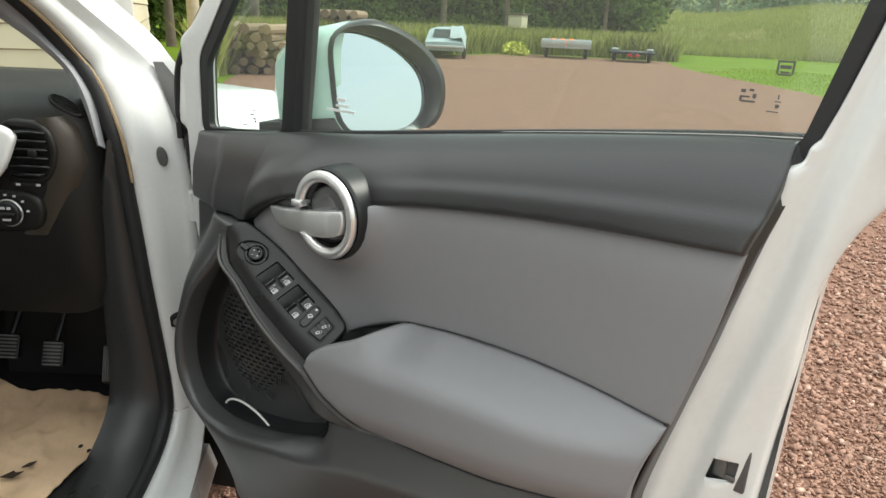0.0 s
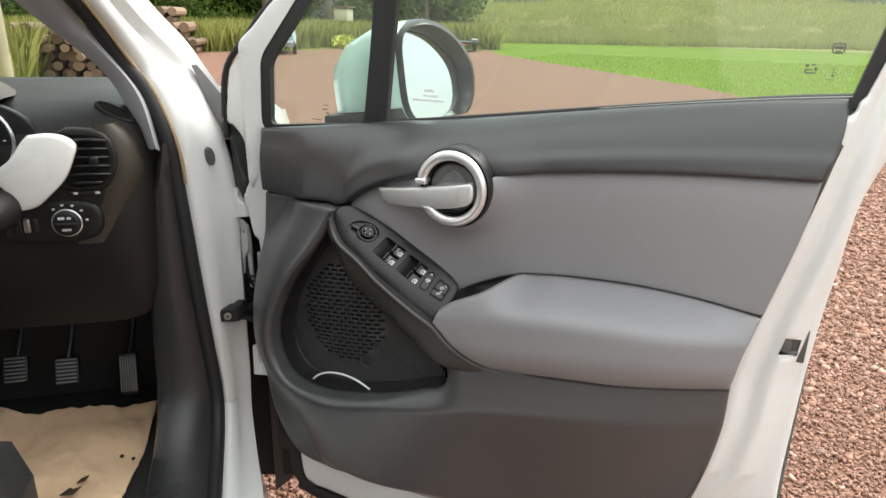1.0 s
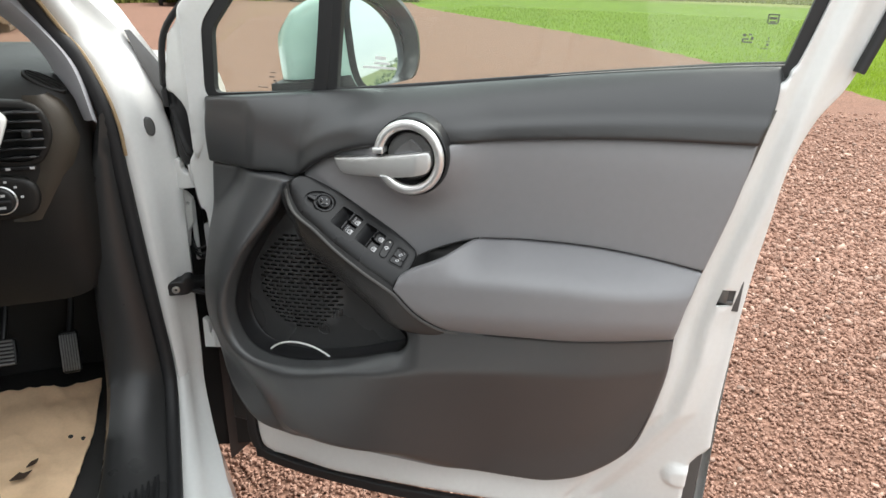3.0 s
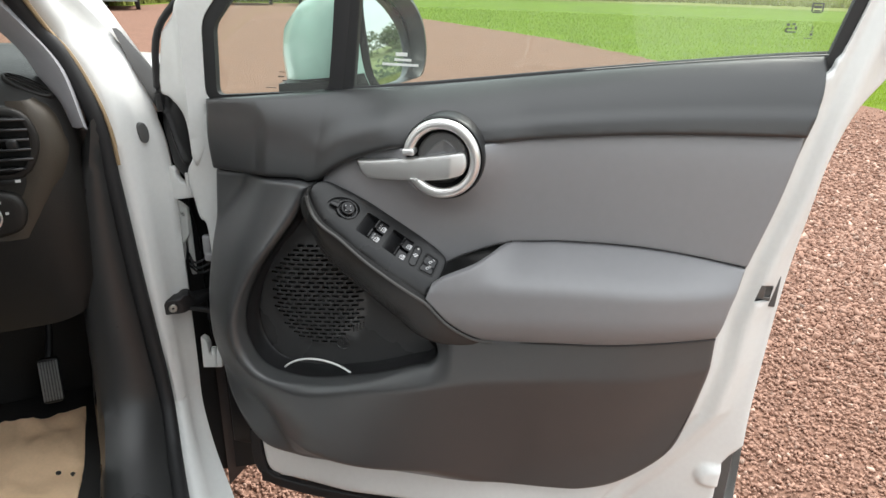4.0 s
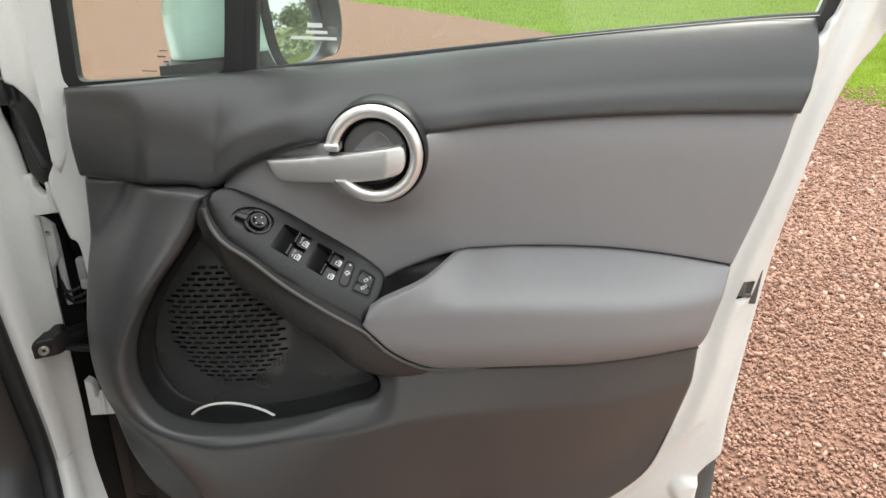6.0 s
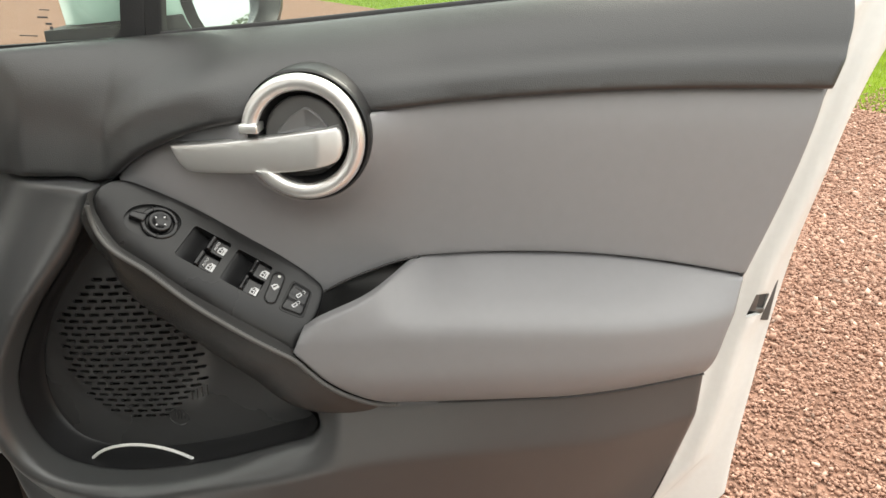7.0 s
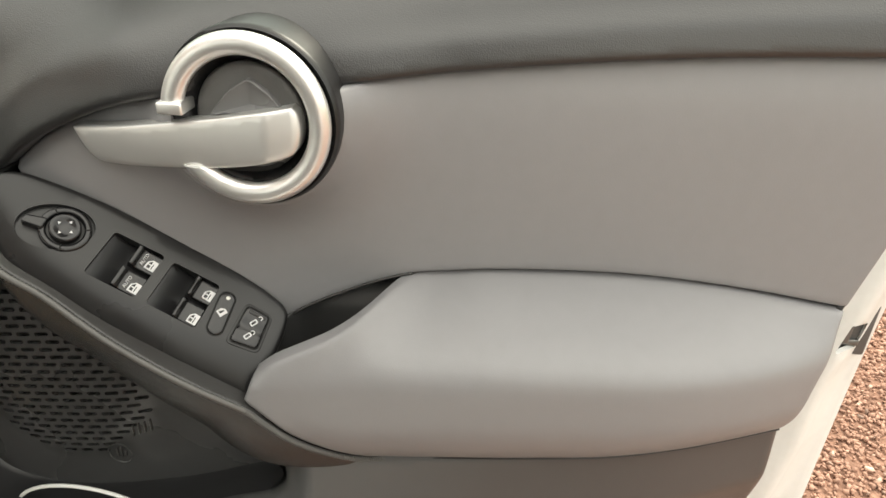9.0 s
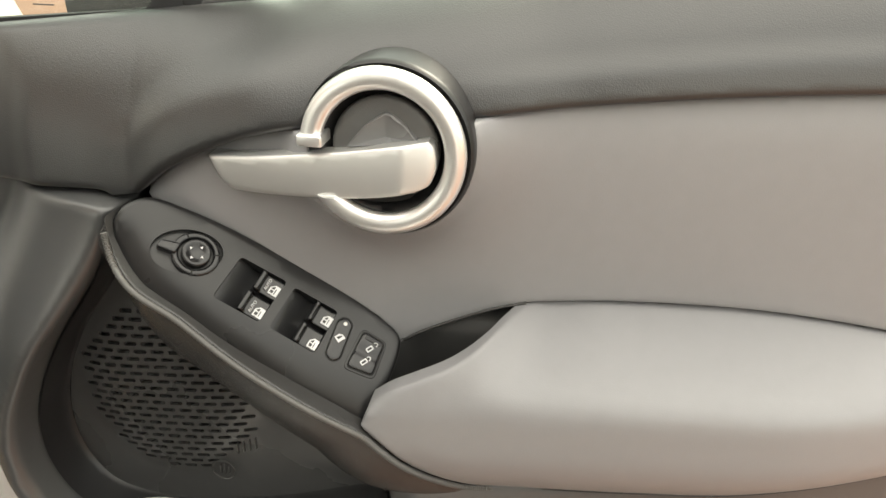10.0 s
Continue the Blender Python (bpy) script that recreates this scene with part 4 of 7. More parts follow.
# inside of the white outer skin, coloured dark grey for the shade there
part("skin_hem_shade", relief([(-0.12, 0.305), (-0.058, 0.305), (-0.060, 0.39), (-0.061, 0.462), (-0.066, 0.482), (-0.12, 0.482)], lambda x, z: -0.668 + 0 * x, step=0.03, edge=0.004, skirt=0.02), DISH, door, "outer skin edge, its shade put into dark grey", local=False)

# window frame, rubbers and panes
FO = [(-0.965, 1.00), (-1.062, 1.00), (-1.063, 1.05), (-1.048, 1.125), (-0.993, 1.185), (-0.944, 1.232), (-0.80, 1.345), (-0.62, 1.44), (-0.40, 1.49), (-0.10, 1.51), (0.05, 1.50), (0.10, 1.46), (0.036, 1.20), (-0.05, 1.06)]
pane_q = rounded([(-0.952, 1.034), (-0.763, 1.052), (-0.741, 1.240), (-0.735, 1.34), (-0.78, 1.315), (-0.863, 1.238), (-0.946, 1.140)], 0.012)
pane_s = rounded([(-0.727, 1.052), (-0.074, 1.128), (-0.012, 1.40), (-0.02, 1.455), (-0.30, 1.455), (-0.52, 1.42), (-0.692, 1.345)], 0.012)
frame_outline = [(-0.972, 1.016), (-0.976, 0.95), (-0.998, 0.915), (-1.008, 0.932), (-1.010, 0.970), (-1.024, 0.994), (-1.036, 1.011), (-1.050, 1.024), (-1.063, 1.027)] + FO[2:13] + [(0.018, 1.112), (-0.045, 1.085), (-0.062, 1.120), (-0.60, 1.062), (-0.72, 1.048)]


def h_frame(x, z):
    return -(0.606 + 0.014 * sstep(x, -1.00, -1.03) - 0.008 * np.exp(-((x + 1.0) / 0.012) ** 2) + 0.016 * sstep(x, -0.3, -0.1) + 0.006 * sstep(x, -0.09, -0.05) + 0.022 * sstep(x, -0.03, 0.02) + 0.012 * sstep(1.17 - z, 0.0, 0.04) * (x > -0.10))


def grow(poly, by):
    return shrink(poly, -by)


part("window_frame", relief(frame_outline, h_frame, step=0.014, edge=0.006, skirt=0.035, holes=(grow(pane_q, 0.020), [(x - 0.012 * float(sstep(-x, 0.60, 0.68)), z) for x, z in grow(pane_s, 0.012)]), hole_skirt=0.03), PRIMER, door, "white painted window frame", local=False)
for pane, nm, lap in ((pane_q, "quarter_rubber", 0.024), (pane_s, "window_rubber", 0.016)):
    part(nm, relief(grow(pane, lap), lambda x, z: -(0.608 + 0.008 * sstep(x, -0.76, -0.70) * (x > -0.76) + 0.008 * sstep(x, -0.3, 0.05)), step=0.02, edge=0.004, skirt=0.03, holes=(pane,), hole_skirt=0.012), RUBBER, door, "black rubber glass run", local=False)
part("division_post", relief(rounded([(-0.765, 1.045), (-0.725, 1.050), (-0.693, 1.36), (-0.735, 1.35)], 0.003), lambda x, z: -0.613 + 0 * x, step=0.02, edge=0.003, skirt=0.010), RUBBER, door, "black division post between panes", local=False)
pq = part("quarter_glass", relief(grow(pane_q, 0.006), lambda x, z: -0.6165 + 0 * x, step=0.05, edge=0.0005, skirt=0.0), GLASS, door, "green-tinted quarter glass", local=False)
ps = part("side_glass", relief(grow(pane_s, 0.012), lambda x, z: -(0.626 + 0.0 * x), step=0.05, edge=0.0005, skirt=0.0), GLASS, door, "green-tinted side window glass", local=False)
pq.visible_shadow = ps.visible_shadow = False
part("belt_strip", sweep(spline([(-0.725, 0.616, 1.0565), (-0.60, 0.622, 1.0715), (-0.443, 0.626, 1.0925), (-0.292, 0.630, 1.1125), (-0.146, 0.634, 1.130), (-0.066, 0.636, 1.137)], 5), rounded([(-0.006, -0.006), (0.006, -0.006), (0.004, 0.0025), (-0.004, 0.0025)], 0.002, 2)), RUBBER, door, "black belt seal", local=False)
# steel line added to draw the highlight on the belt seal and glass edge
part("belt_glint", tube(spline([(-0.725, 0.6235, 1.0560), (-0.60, 0.6235, 1.0715), (-0.443, 0.6235, 1.0925), (-0.292, 0.6235, 1.1125), (-0.146, 0.6235, 1.1295), (-0.066, 0.6235, 1.1365)], 5), 0.0006, 6), STEEL, door, "thin steel line for the highlight along the belt", local=False)
part("frame_seal", tube(spline([(-1.066, 0.622, 1.0), (-1.066, 0.622, 1.05), (-1.052, 0.622, 1.128), (-0.995, 0.622, 1.190), (-0.946, 0.622, 1.237), (-0.80, 0.622, 1.350), (-0.62, 0.622, 1.445), (-0.40, 0.63, 1.495)], 5), 0.006, 8), RUBBER, door, "black outer door seal", local=False)
part("rear_seal", tube(spline([(0.020, 0.640, 1.130), (0.040, 0.645, 1.20), (0.070, 0.65, 1.33), (0.105, 0.65, 1.465)], 4), 0.008, 8), RUBBER, door, "black outer door seal", local=False)

# etched marks on the panes, as plain bars
MARK_DARK = mat("etched_dark", (0.10, 0.10, 0.10), 0.6, vary=0.05)
MARK_PALE = mat("etched_pale", (0.75, 0.77, 0.75), 0.6, vary=0.05)


def bars(name, parent, y, material, rects, label):
    bms = [block(x - w / 2, x + w / 2, y - 0.0012, y - 0.0004, z - h / 2, z + h / 2, 0) for x, z, w, h in rects]
    return part(name, join(*bms), material, parent, label, local=False, smooth=False)


bars("etched_lines", pq, 0.6165, MARK_DARK, [(-0.843, 1.068, 0.010, 0.0016), (-0.838, 1.062, 0.006, 0.002), (-0.836, 1.058, 0.003, 0.003), (-0.861, 1.050, 0.018, 0.0010), (-0.840, 1.075, 0.010, 0.001)], "etched glazing marks")
bars("etched_badge", ps, 0.626, MARK_DARK, [(-0.098, 1.198, 0.014, 0.0016), (-0.098, 1.187, 0.011, 0.0016), (-0.1042, 1.1925, 0.0016, 0.010), (-0.0918, 1.1925, 0.0016, 0.010), (-0.098, 1.1935, 0.009, 0.003), (-0.098, 1.189, 0.007, 0.0016)], "etched badge outline")
bars("etched_lines", ps, 0.626, MARK_DARK, [(-0.129, 1.171, 0.004, 0.003), (-0.122, 1.172, 0.004, 0.002), (-0.127, 1.166, 0.008, 0.0016), (-0.119, 1.167, 0.003, 0.004), (-0.124, 1.162, 0.012, 0.0016), (-0.1305, 1.164, 0.002, 0.004), (-0.099, 1.168, 0.001, 0.004), (-0.099, 1.164, 0.005, 0.001), (-0.099, 1.160, 0.003, 0.003), (-0.102, 1.155, 0.010, 0.0008)], "etched glazing marks")
bars("security_marking", ps, 0.626, MARK_PALE, [(-0.652, 1.109, 0.018, 0.0050), (-0.650, 1.101, 0.026, 0.0035), (-0.654, 1.094, 0.056, 0.0035)], "pale etched bars low on the glass")

# door mirror
MT = Vector((0.171, 0.985, 0.0)).normalized()
MN = Vector((0.985, -0.171, 0.13)).normalized()
MU = MN.cross(MT)
MG = Vector((0.985, -0.171, 0.190)).normalized()  # the glass itself is tipped up a little
MC = Vector((-0.722, 0.781, 1.117))


def m_outline(gr=0.0, sq=1.0, n=40):
    """The rounded lens shape of the mirror, full at its outer upper side."""
    pts = spline([(-0.082, 0.010), (-0.078, 0.064), (-0.045, 0.077), (0.005, 0.066), (0.048, 0.040), (0.073, 0.004), (0.066, -0.044), (0.022, -0.070), (-0.045, -0.069), (-0.076, -0.048)], 4, closed=True)
    o = shrink(pts, -gr) if gr else pts
    return [(a * sq, b * sq) for a, b in o]


def inboard(a):
    return 1 - sstep(a, -0.075, -0.015)


def m_ring(g, d, shift=0.0, g_in=None, d_in=None, out_in=0.0, sq=1.0, low=0.0):
    """A loop round the mirror whose growth and depth ease to other values on the side by the door."""
    g_in, d_in = g if g_in is None else g_in, d if d_in is None else d_in
    res = []
    for (a0, b0), (a, b), (a2, b2) in zip(m_outline(), m_outline(g) if g else m_outline(), m_outline(g_in) if g_in else m_outline()):
        w = float(inboard(a0))
        p, q = (a + (a2 - a) * w) * sq - out_in * w, (b + (b2 - b) * w) * sq - low
        res.append(tuple(MC + MT * (p * 1.13 + shift) + MU * max(q, -0.074) + MN * (d + (d_in - d) * w)))
    return res


mirror = part("door_mirror", loft([m_ring(0.003, 0.002), m_ring(0.007, 0.016, 0, 0.005, 0.010), m_ring(0.013, 0.026, 0.004, 0.009, 0.016), m_ring(0.021, 0.022, 0.008, 0.012, 0.014), m_ring(0.027, 0.000, 0.008, 0.013, 0.006), m_ring(0.027, -0.022, 0.006, 0.013, -0.006)], cap=False), BLACK, door, "black-rimmed pale mint door mirror", local=False)
SHELLS = ((0.0265, -0.018, 0.006, 0.0125, 0.002, 0.000, 1.0, 0.0), (0.0290, -0.034, 0.005, 0.016, -0.012, 0.010, 1.0, 0.002), (0.0290, -0.055, 0.004, 0.020, -0.040, 0.026, 0.99, 0.006), (0.026, -0.092, 0.0, 0.020, -0.085, 0.030, 0.95, 0.018), (0.020, -0.125, -0.004, 0.016, -0.122, 0.026, 0.84, 0.030), (0.012, -0.150, -0.008, 0.010, -0.150, 0.016, 0.66, 0.042), (0.004, -0.166, -0.010, 0.004, -0.166, 0.004, 0.38, 0.050))
part("mirror_housing", loft([m_ring(g, d, sh, gi, di, oi, q, lo) for g, d, sh, gi, di, oi, q, lo in SHELLS]), MINT, mirror, "pale mint painted mirror housing", local=False)
under = [[tuple(MC + MT * ((Vector(p) - MC).dot(MT) * 1.012) + MU * max(min((Vector(p) - MC).dot(MU), -0.046) * 1.03, -0.079) + MN * (Vector(p) - MC).dot(MN)) for p in m_ring(g, d, sh, gi, di, oi, q, lo)] for g, d, sh, gi, di, oi, q, lo in SHELLS]
part("mirror_underside", loft(under), BLACK, mirror, "black lower mirror shell", local=False)
part("mirror_glass", relief([(a * 1.13, b) for a, b in m_outline(0.004)], lambda x, y: 0 * x, (MC, MT, MG.cross(MT), MG), step=0.05, edge=0.0005, skirt=0.004), MIRROR, mirror, "silvered mirror glass", local=False, smooth=False)
part("mirror_foot", loft([[(-0.86, 0.640, 1.020), (-0.775, 0.640, 1.030), (-0.775, 0.640, 1.062), (-0.86, 0.640, 1.052)], [(-0.86, 0.70, 1.022), (-0.76, 0.70, 1.028), (-0.76, 0.70, 1.064), (-0.86, 0.70, 1.056)], [(-0.85, 0.76, 1.030), (-0.75, 0.76, 1.036), (-0.75, 0.76, 1.066), (-0.85, 0.76, 1.060)]]), BLACK, mirror, "black mirror foot", local=False)

# wiring boot and hinge arms on the door's front edge
cover_fold = [(-1.078, 1.000), (-1.062, 0.993), (-1.055, 0.974), (-1.047, 0.945), (-1.036, 0.915)]
part("corner_cover", relief(rounded([(-1.080, 1.034), (-1.030, 1.034), (-1.006, 0.995), (-1.004, 0.917), (-1.030, 0.878), (-1.064, 0.902), (-1.080, 0.956)], 0.010), lambda x, z: -(0.642 - 0.014 * np.clip(1 - ((x + 1.04) / 0.035) ** 2, 0, 1) - 0.007 * np.exp(-(dist(np.stack([x, z], 1), cover_fold, closed=False) / 0.004) ** 2)), step=0.003, edge=0.004, skirt=0.02), BLACK, door, "black moulded corner cover with a raised fold", local=False)
HINGES = ([(-1.084, 0.891), (-1.067, 0.902), (-1.060, 0.897), (-1.060, 0.884), (-1.052, 0.875), (-1.041, 0.873), (-1.038, 0.887), (-1.026, 0.887), (-1.022, 0.866), (-1.012, 0.855), (-1.030, 0.850), (-1.056, 0.844), (-1.084, 0.838)],
          [(-1.052, 0.568), (-1.042, 0.564), (-1.038, 0.556), (-1.037, 0.536), (-1.031, 0.531), (-1.020, 0.532), (-1.018, 0.556), (-1.006, 0.556), (-1.010, 0.509), (-1.054, 0.499)])
for plate, (px, pz, pl) in zip(HINGES, ((-1.034, 0.858, 0.036), (-1.024, 0.515, 0.036))):
    hinge = part("hinge", relief(rounded(plate, 0.0025), lambda x, z: -0.628 + 0.10 * (x + 1.05), step=0.004, edge=0.002, skirt=0.012), PRIMER, door, "white painted door hinge", local=False)
    part("hinge_pin", tube([(px, 0.626, pz - 0.004), (px, 0.626, pz + pl)], 0.0045, 10), PRIMER, hinge, local=False)
part("hinge_bracket", relief(rounded([(-1.090, 0.832), (-1.075, 0.828), (-1.062, 0.818), (-1.064, 0.768), (-1.077, 0.748), (-1.082, 0.712), (-1.090, 0.712)], 0.002), lambda x, z: -0.652 + 0 * x, step=0.02, edge=0.002, skirt=0.006, holes=(ellipse(-1.071, 0.806, 0.004, 0.004, n=12),)), PRIMER, door, "white pressed steel hinge bracket", local=False)
part("wiring_plug", join(block(-1.028, -1.013, 0.634, 0.648, 0.738, 0.776, 0.004), block(-1.024, -1.008, 0.630, 0.640, 0.728, 0.744, 0.003)), mat("grey_plug_plastic", (0.33, 0.33, 0.34), 0.45, vary=0.1), door, "grey wiring plug", local=False)
boot = [Vector((-1.050 + 0.055 * k, 0.668 - 0.035 * k, 0.598 + 0.010 * math.sin(3 * k))) for k in np.linspace(0, 1, 19)]
part("wiring_boot", loft([[tuple(c + Vector((0.0, math.cos(a), math.sin(a))) * (0.015 if i % 2 else 0.0115)) for a in np.linspace(0, 2 * math.pi, 15)[:-1]] for i, c in enumerate(boot)]), RUBBER, door, "ribbed black rubber wiring boot", local=False)
for dz in (0.0, 0.012, 0.026):
    part("wire", tube(spline([(-1.075, 0.660, 0.70 + dz), (-1.045, 0.648 - dz / 2, 0.695 + dz), (-1.010, 0.655, 0.715 + dz)], 6), 0.0022, 6), RUBBER, door, local=False)
part("check_strap", block(-1.07, -0.97, 0.606, 0.616, 0.636, 0.644, 0.001), BLACK, door, "black door check strap", local=False)
part("hinge_side", relief([(-1.03, 0.30), (-0.95, 0.30), (-0.95, 1.02), (-1.03, 1.02)], lambda x, z: -0.665 + 0 * x, step=0.1, edge=0.004, skirt=0.02), BLACK, door, "dark front edge of the door", local=False)

# ---- the car the door belongs to; u to its right, v ahead, z up ----
DASH = mat("dash_plastic", (0.014, 0.0130, 0.0120), 0.40, vary=0.08, spec=0.35, bump=0.4, bump_scale=700, kind="voronoi")
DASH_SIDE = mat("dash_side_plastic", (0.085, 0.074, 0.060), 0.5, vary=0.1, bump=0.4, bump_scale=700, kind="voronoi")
# brown of the dash end: bounced warm light put into the base colour
DASH_BOUNCE = mat("dash_bounce_tint", (0.044, 0.035, 0.025), 0.42, vary=0.1, bump=0.4, bump_scale=700, kind="voronoi")
VANE = mat("glossy_black_vane", (0.018, 0.018, 0.019), 0.16, vary=0.05)
KICK = mat("kick_panel_plastic", (0.030, 0.030, 0.030), 0.30, vary=0.1, bump=0.25, bump_scale=900, kind="voronoi")
PILLAR_CLOTH = mat("grey_pillar_trim", (0.34, 0.34, 0.36), 0.8, vary=0.05, bump=0.3, bump_scale=900)
CARPET = mat("black_carpet", (0.028, 0.027, 0.026), 0.95, vary=0.2, scale=40, bump=0.6, bump_scale=500)
PAPER = mat("brown_kraft_paper", (0.84, 0.59, 0.37), 0.75, vary=0.10, scale=12)
SEATCLOTH = mat("charcoal_seat_cloth", (0.026, 0.026, 0.027), 0.36, vary=0.1, bump=0.3, bump_scale=800)
PEDAL = mat("worn_pedal_rubber", (0.22, 0.22, 0.22), 0.5, vary=0.3, scale=40)
RED_TAG = mat("red_card_tag", (0.72, 0.06, 0.09), 0.55, vary=0.06)
FASCIA = mat("white_gloss_fascia", (0.80, 0.80, 0.78), 0.22, vary=0.02, coat=0.5)
TYRE = mat("tyre_rubber", (0.02, 0.02, 0.02), 0.8, vary=0.2, bump=0.3, bump_scale=200)

SEALP = spline([(-0.060, -1.25, 0.36), (-0.060, -0.70, 0.36), (-0.060, -0.32, 0.362), (-0.060, -0.15, 0.385), (-0.058, -0.07, 0.43), (-0.060, -0.04, 0.50), (-0.076, -0.042, 0.72), (-0.087, -0.048, 0.90), (-0.095, -0.054, 1.0), (-0.125, -0.046, 1.090), (-0.157, -0.050, 1.142), (-0.191, -0.130, 1.226), (-0.235, -0.36, 1.36), (-0.29, -0.75, 1.47)], 5)
OUTP = spline([(0.030, -1.25, 0.33), (0.030, -0.70, 0.33), (0.022, -0.28, 0.33), (0.006, -0.10, 0.355), (-0.003, -0.02, 0.42), (0.000, 0.0, 0.50), (0.002, 0.0, 0.72), (0.002, 0.005, 0.90), (-0.012, 0.015, 0.99), (-0.035, 0.030, 1.070), (-0.070, 0.030, 1.130), (-0.141, -0.066, 1.232), (-0.195, -0.30, 1.39), (-0.25, -0.70, 1.51)], 5)
rows = []
for i, (a, b) in enumerate(zip(SEALP, OUTP)):
    a, b = Vector(a), Vector(b)
    zz = a.z
    row = []
    for f, out in ((0, 0.0), (0.06, 0.012), (0.20, 0.016), (0.42, 0.010), (0.60, 0.0), (0.78, 0.004), (0.93, 0.006), (1.0, -0.004), (1.04, -0.03)):
        p = a.lerp(b, f)
        away = Vector((0.35, -1, 0.0)).normalized() if 0.45 < zz < 1.0 else Vector((0.5, -0.25, 0.8)).normalized() if zz <= 0.45 else Vector((0.75, -0.6, 0.0)).normalized()
        row.append(tuple(p + away * out))
    rows.append(row)
part("door_aperture", loft(rows, cap=False, closed=False), PRIMER, car, "white painted door aperture and windscreen pillar")
seal_path = [tuple(Vector(p) + Vector((-0.010, -0.006, 0.004))) for p in SEALP]
part("aperture_seal", tube(seal_path, 0.013, 10), RUBBER, car, "black rubber aperture seal")
part("seal_lip", tube([tuple(Vector(p) + Vector((0.005, -0.010, 0.0))) for p in SEALP if p[2] > 0.90], 0.0032, 6), mat("tan_cavity_wax", (0.36, 0.26, 0.15), 0.6, vary=0.25, scale=30), car, "tan lip along the upper seal")
# dark kick panel and sill trim inside the seal
INP = spline([(-0.20, -1.25, 0.37), (-0.20, -0.70, 0.37), (-0.195, -0.32, 0.37), (-0.185, -0.18, 0.40), (-0.175, -0.09, 0.46), (-0.170, -0.06, 0.54), (-0.162, -0.06, 0.72), (-0.145, -0.064, 0.88), (-0.118, -0.066, 0.988)], 5)
n_in = len(INP)
rows = []
for a, b in zip([Vector(p) for p in SEALP[:n_in]], [Vector(p) for p in INP]):
    lift = Vector((0.0, -0.012, 0.010))
    row = [a + Vector((-0.012, 0.0, 0.0)), a.lerp(b, 0.35) + lift, a.lerp(b, 0.75) + lift, b, b + Vector((-0.012, 0.02, -0.03)), b + Vector((-0.03, 0.30, -0.03)) if b.z > 0.45 else b + Vector((-0.02, 0.05, -0.10))]
    rows.append([tuple(p) for p in row])
part("sill_tread", join(block(-0.170, -0.095, -0.95, -0.24, 0.372, 0.3795, 0.004), *[block(-0.166 + 0.010 * k, -0.161 + 0.010 * k, -0.94, -0.25, 0.378, 0.3815, 0.0012, 1) for k in range(7)]), RUBBER, car, "ribbed black sill tread")
part("kick_panel", loft(rows, cap=False, closed=False), KICK, car, "black kick panel and sill trim")
# grey cloth trim up the windscreen pillar
GI = spline([(-0.131, -0.072, 0.990), (-0.149, -0.073, 1.075), (-0.187, -0.073, 1.135), (-0.262, -0.143, 1.224), (-0.31, -0.36, 1.345), (-0.35, -0.70, 1.45)], 5)
GO = spline([(-0.118, -0.070, 0.986), (-0.135, -0.062, 1.075), (-0.170, -0.062, 1.135), (-0.216, -0.130, 1.224), (-0.26, -0.36, 1.358), (-0.31, -0.75, 1.465)], 5)
part("pillar_trim", loft([[tuple(Vector(a) + Vector((-0.03, 0.05, 0))), a, tuple(Vector(a).lerp(Vector(b), 0.5) + Vector((0.002, -0.012, 0.006))), b] for a, b in zip(GI, GO)], cap=False, closed=False), PILLAR_CLOTH, car, "light grey windscreen pillar trim")
part("pillar_plug", relief(ellipse(0, 0, 0.009, 0.0175, 8), lambda x, y: 0.002 + 0 * x, (Vector((-0.0395, -0.0275, 0.967)), Vector((0.86, 0.5, 0)), Vector((0, 0, 1)), Vector((0.5, -0.86, 0))), step=0.005, edge=0.002, skirt=0.006), DISH, car, "grey rubber plug")
part("check_bracket", relief(rounded([(-0.050, 0.637), (-0.051, 0.657), (-0.042, 0.665), (-0.022, 0.664), (-0.014, 0.671), (-0.003, 0.669), (0.002, 0.660), (0.046, 0.652), (0.046, 0.643), (0.002, 0.640), (-0.014, 0.634)], 0.004), lambda x, y: 0.008 - 6.0 * np.clip(x + 0.034, 0, 1) ** 2 - 0.0015 * np.exp(-((np.hypot(x + 0.034, y - 0.649) - 0.011) / 0.002) ** 2), (Vector((0, -0.036, 0)), Vector((1, 0, 0)), Vector((0, 0, 1)), Vector((0, -1, 0))), step=0.003, edge=0.003, skirt=0.024), BLACK, car, "black check strap bracket")
part("check_bolt", relief(ellipse(0, 0, 0.0075, 0.0075, n=20), lambda x, y: 0.003 + 0 * x, (Vector((-0.034, -0.0440, 0.649)), Vector((1, 0, 0)), Vector((0, 0, 1)), Vector((0, -1, 0))), step=0.004, edge=0.001, skirt=0.004, holes=(ellipse(0, 0, 0.003, 0.003, n=6),)), STEEL, car, "steel check strap bolt")
# added black sheet: shade of the gap between pillar and door
part("hinge_shade_sheet", relief([(-0.04, 0.20), (0.14, 0.17), (0.16, 0.98), (-0.04, 0.96)], lambda x, y: 0 * x, (Vector((0, 0.05, 0)), Vector((1, 0, 0)), Vector((0, 0, 1)), Vector((0, -1, 0))), step=0.1, edge=0.004, skirt=0.02), VOID, car, "black sheet in place of the shade behind the hinges")
part("hinge_plate", block(0.010, 0.020, 0.02, 0.06, 0.68, 0.80, 0.003), PRIMER, car, "white inner fender edge")
